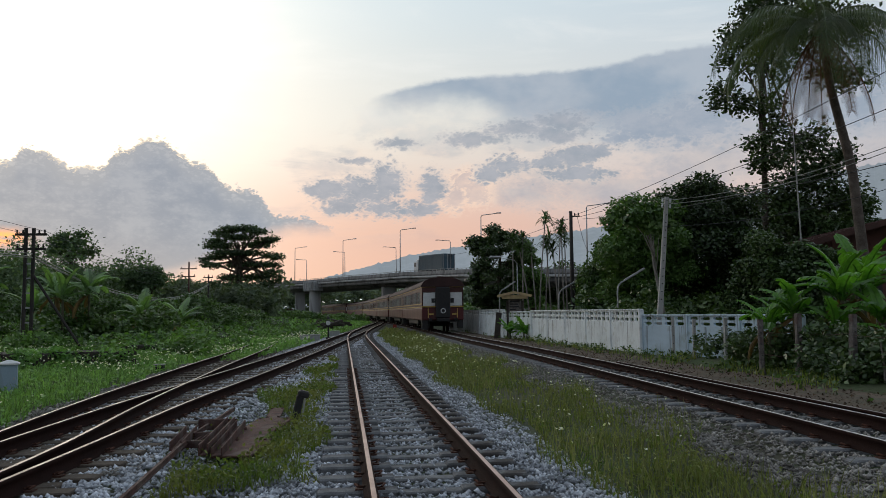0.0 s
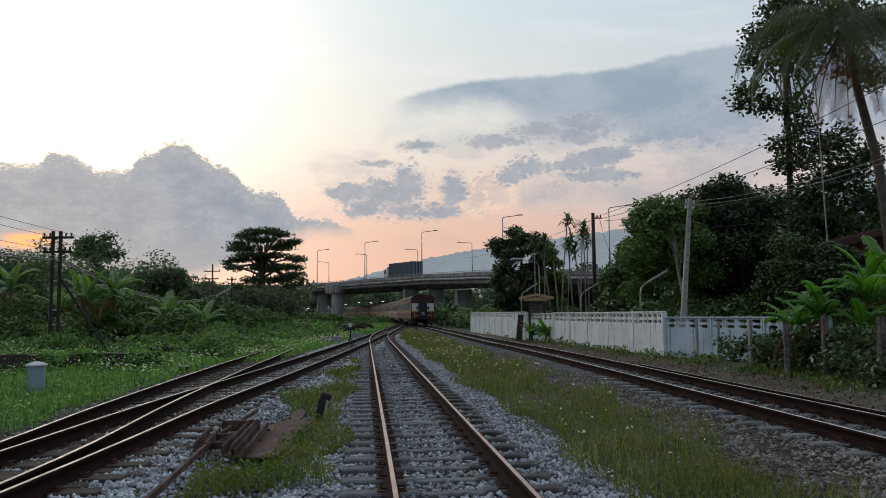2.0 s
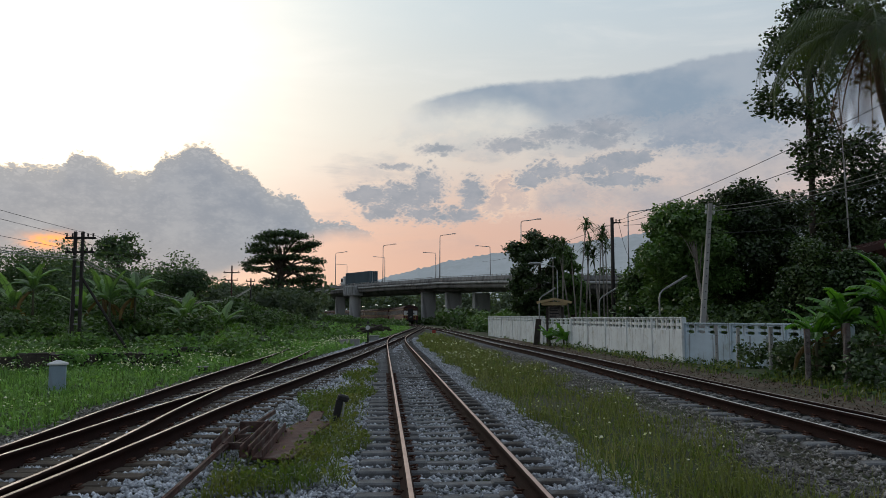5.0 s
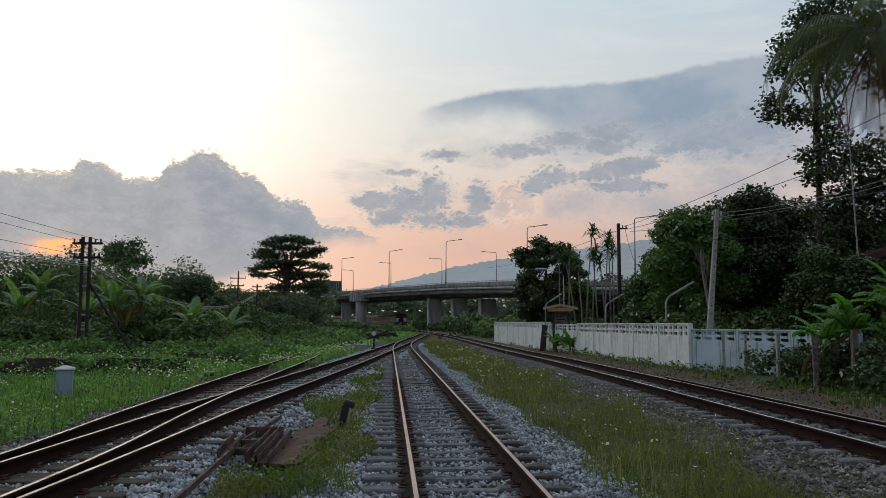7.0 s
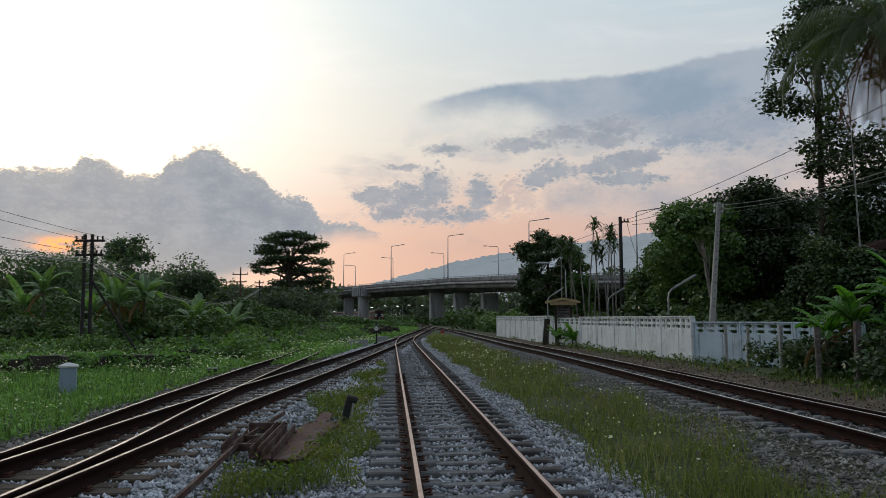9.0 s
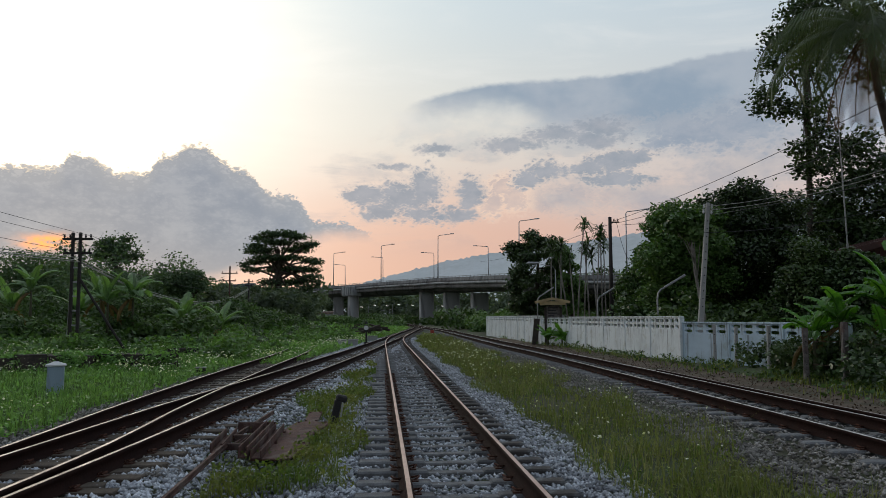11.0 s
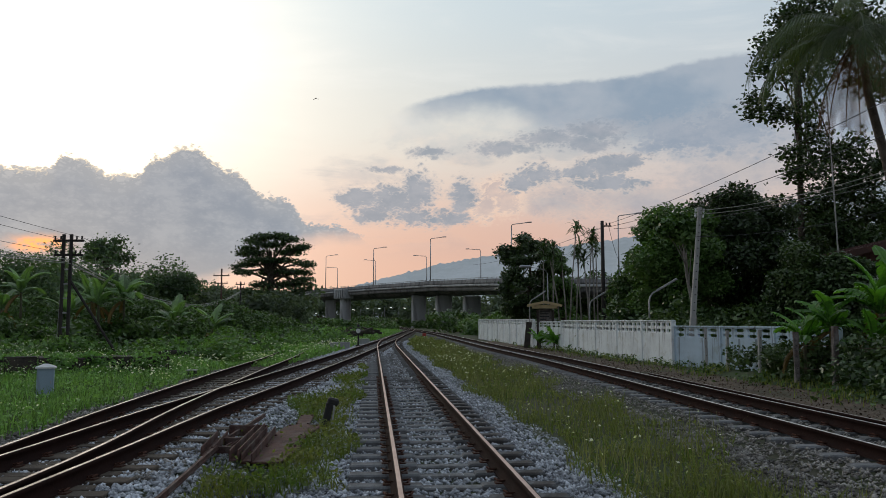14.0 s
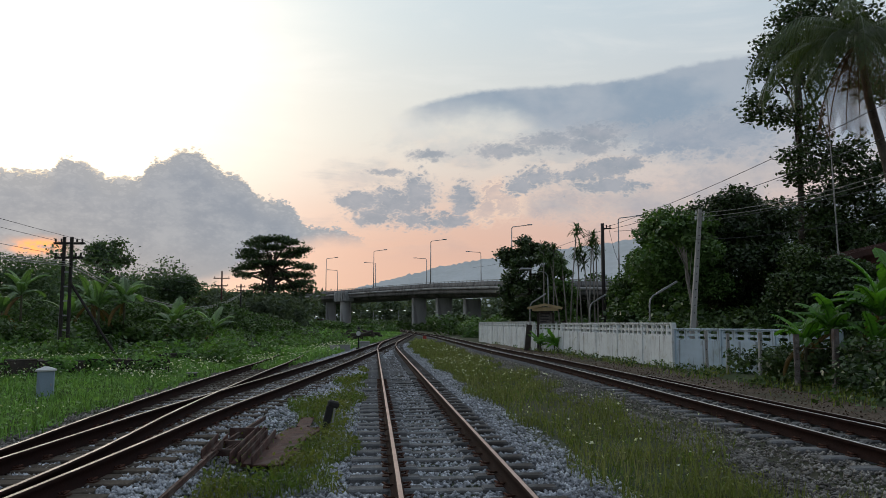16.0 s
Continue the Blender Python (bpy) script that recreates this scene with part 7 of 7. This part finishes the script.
def ballast_points(line, n, y0, y1, half, rng, laid, power=1.7, low=0.0):
    s0, s1 = line.s_of_y(y0), line.s_of_y(y1)
    s = s0 + (s1 - s0) * rng.random(n) ** power
    o = rng.uniform(-half, half, n)
    near = np.abs(laid[np.clip(np.searchsorted(laid, s), 1, len(laid) - 1)] - s)
    near = np.minimum(near, np.abs(laid[np.clip(np.searchsorted(laid, s), 1, len(laid) - 1) - 1] - s))
    keep = (np.minimum(np.abs(o - GAUGE), np.abs(o + GAUGE)) > 0.085) & ((np.abs(o) > 1.02) | (near > 0.135) | (rng.random(n) < 0.13))
    s, o = s[keep], o[keep]
    P = np.column_stack([np.interp(s, line.s, line.p[:, 0]), np.interp(s, line.s, line.p[:, 1])])
    T = np.column_stack([np.interp(s + 0.3, line.s, line.p[:, 0]), np.interp(s + 0.3, line.s, line.p[:, 1])]) - P
    T /= np.linalg.norm(T, axis=1, keepdims=True)
    P = P + np.column_stack([T[:, 1], -T[:, 0]]) * o[:, None]
    bed = np.interp(np.abs(o), [0, 0.6, 1.25, 1.9], [-0.034, -0.028, -0.036, -0.11])
    return np.column_stack([P, bed - low * (np.abs(o) < 1.0) + rng.uniform(-0.015, 0.018, len(o))])


S = np.random.default_rng(23)
stones("main_ballast", "loose crushed blue-grey stones around the sleepers", ballast_points(L_MAIN, 46000, 6.0, 62, 1.75, S, SLEEPERS["main_track"], low=0.020), 0.027, M_STONE, S)
stones("left_ballast", "loose crushed grey stones around the timber sleepers", ballast_points(L_LEFT, 46000, 6.0, 60, 1.95, S, SLEEPERS["left_track"]), 0.029, M_STONE, S)
stones("siding_ballast", "loose dark stones along the siding", ballast_points(L_SIDING, 15000, 8.0, 46, 1.5, S, SLEEPERS["siding_track"]), 0.030, M_STONE2, S)
stones("right_ballast", "loose brownish stones beside the track", ballast_points(L_RIGHT, 26000, 7.0, 60, 1.95, S, SLEEPERS["right_track"]), 0.026, M_STONE2, S)


def strip_stones(n, rng):
    y = 4.0 + 14 * rng.random(n) ** 1.4
    a, b = L_LEFT.x_of_y(y) + 1.3, L_MAIN.x_of_y(y) - 0.9
    x = a + (b - a) * rng.random(n)
    keep = rng.random(n) < 0.35 + 0.5 * (patchy(x, y, 1.2) < 0.5)
    return np.column_stack([x, y, ground_z(x, y) + 0.012 + rng.uniform(-0.01, 0.012, n)])[keep]


stones("strip_gravel", "loose stones scattered over the ground between the tracks", strip_stones(9000, S), 0.028, M_STONE, S)
_y = 6 + 30 * S.random(9000) ** 1.3
_x = L_RIGHT.x_of_y(_y) - 1.6 - 0.7 * S.random(9000) ** 1.5
stones("shoulder_gravel", "loose stones spilling into the grass", np.column_stack([_x, _y, ground_z(_x, _y) + S.uniform(0.0, 0.02, 9000)]), 0.028, M_STONE2, S)

_y = 9 + 40 * S.random(7000) ** 1.2
_o = S.uniform(1.1, 4.0, 7000)
_z = np.interp(_o, [1.0, 1.5, 2.4, 3.1, 4.0], [-0.13, -0.03, -0.008, 0.004, -0.08])
v, f = leaves(np.column_stack([L_RIGHT.x_of_y(_y) + _o, _y, _z + 0.012]), 0.035, up=2.0, rng=S)
tall_stuff("leaf_litter", "fallen brown leaves and twigs on the bare earth", "leaf litter", v, f, M_LITTER)
woods("field_bushes", "low rough mounds of bright creepers over the field", [(x, y, h, r) for x, y, h, r in ((-6.6 - 0.012 * yy - R.random() * (4 + 0.28 * yy), yy, R.uniform(0.3, 0.8), R.uniform(0.4, 0.9) + yy * 0.008) for yy in (29 + 66 * R.random(170)))], 90000, 0.13, M_WEED, 133)
woods("field_thickets", "dark green thickets dotted over the field", [(x, y, h, r) for x, y, h, r in ((-7.6 - 0.02 * yy - R.random() * (4 + 0.28 * yy), yy, R.uniform(0.4, 0.85), R.uniform(0.4, 0.8) + yy * 0.007) for yy in (38 + 52 * R.random(60)))], 40000, 0.14, M_LEAF_MID, 134)


# a bird that comes over the line and passes above
BIRD, WINGS = bird("small dark bird flying overhead at dusk")


def sky_place(px, py, d):
    """A place d metres off, at a level tangent of px across and py up (thousandths)."""
    return Vector((px / 1000, 1, py / 1000)) * d + Vector(EYE)


# ---- what moves ----
def motions():
    times = [0.5 * k for k in range(33)]
    for k, car in enumerate(TRAIN):
        walk(car, [(t, coach_pose(k, t)) for t in times])
    (t0, s0), (t1, s1), (t2, s2) = S_LORRY
    v = (s2 - s0) / (t2 - t0)
    walk(LORRY, [(t, lorry_pose(s0 + v * t + float(np.interp(t, [0.0, 1.0, 2.0, 3.5, 4.1, 16.0], [-2.1, 0.3, 2.1, 3.4, 2.9, 2.9])))) for t in times])

    way_b = [(0.0, 96, 45, 92, 0), (11.0, 96, 45, 92, 0), (12.4, 10, 62, 80, 70), (12.9, -50, 112, 68, 60), (13.3, -100, 158, 60, 40), (13.5, -118, 192, 55, 20), (13.8, -152, 246, 49, 5), (14.1, -158, 301, 44, -10), (14.3, -157, 334, 41, -20),
             (14.5, -156, 360, 39, -30), (14.7, -150, 382, 37, -40), (14.9, -138, 397, 35, -45), (15.1, -130, 416, 33, -45), (15.5, -112, 470, 28, -40), (16.0, -85, 560, 22, -35)]
    walk(BIRD, [(t, Matrix.Translation(sky_place(a, b, d)) @ pose(0, 0, 0, 0, 0, 180 + h)) for t, a, b, d, h in way_b])
    for sgn, w in zip((-1, 1), WINGS):
        walk(w, [(0.0, pose(0, 0, 0)), (12.0, pose(0, 0, 0))] + [(12.0 + 0.1 * k, pose(0, 0, 0, 0, -sgn * (8 + 34 * math.sin(k * 2.1)), 0)) for k in range(1, 41)])


motions()
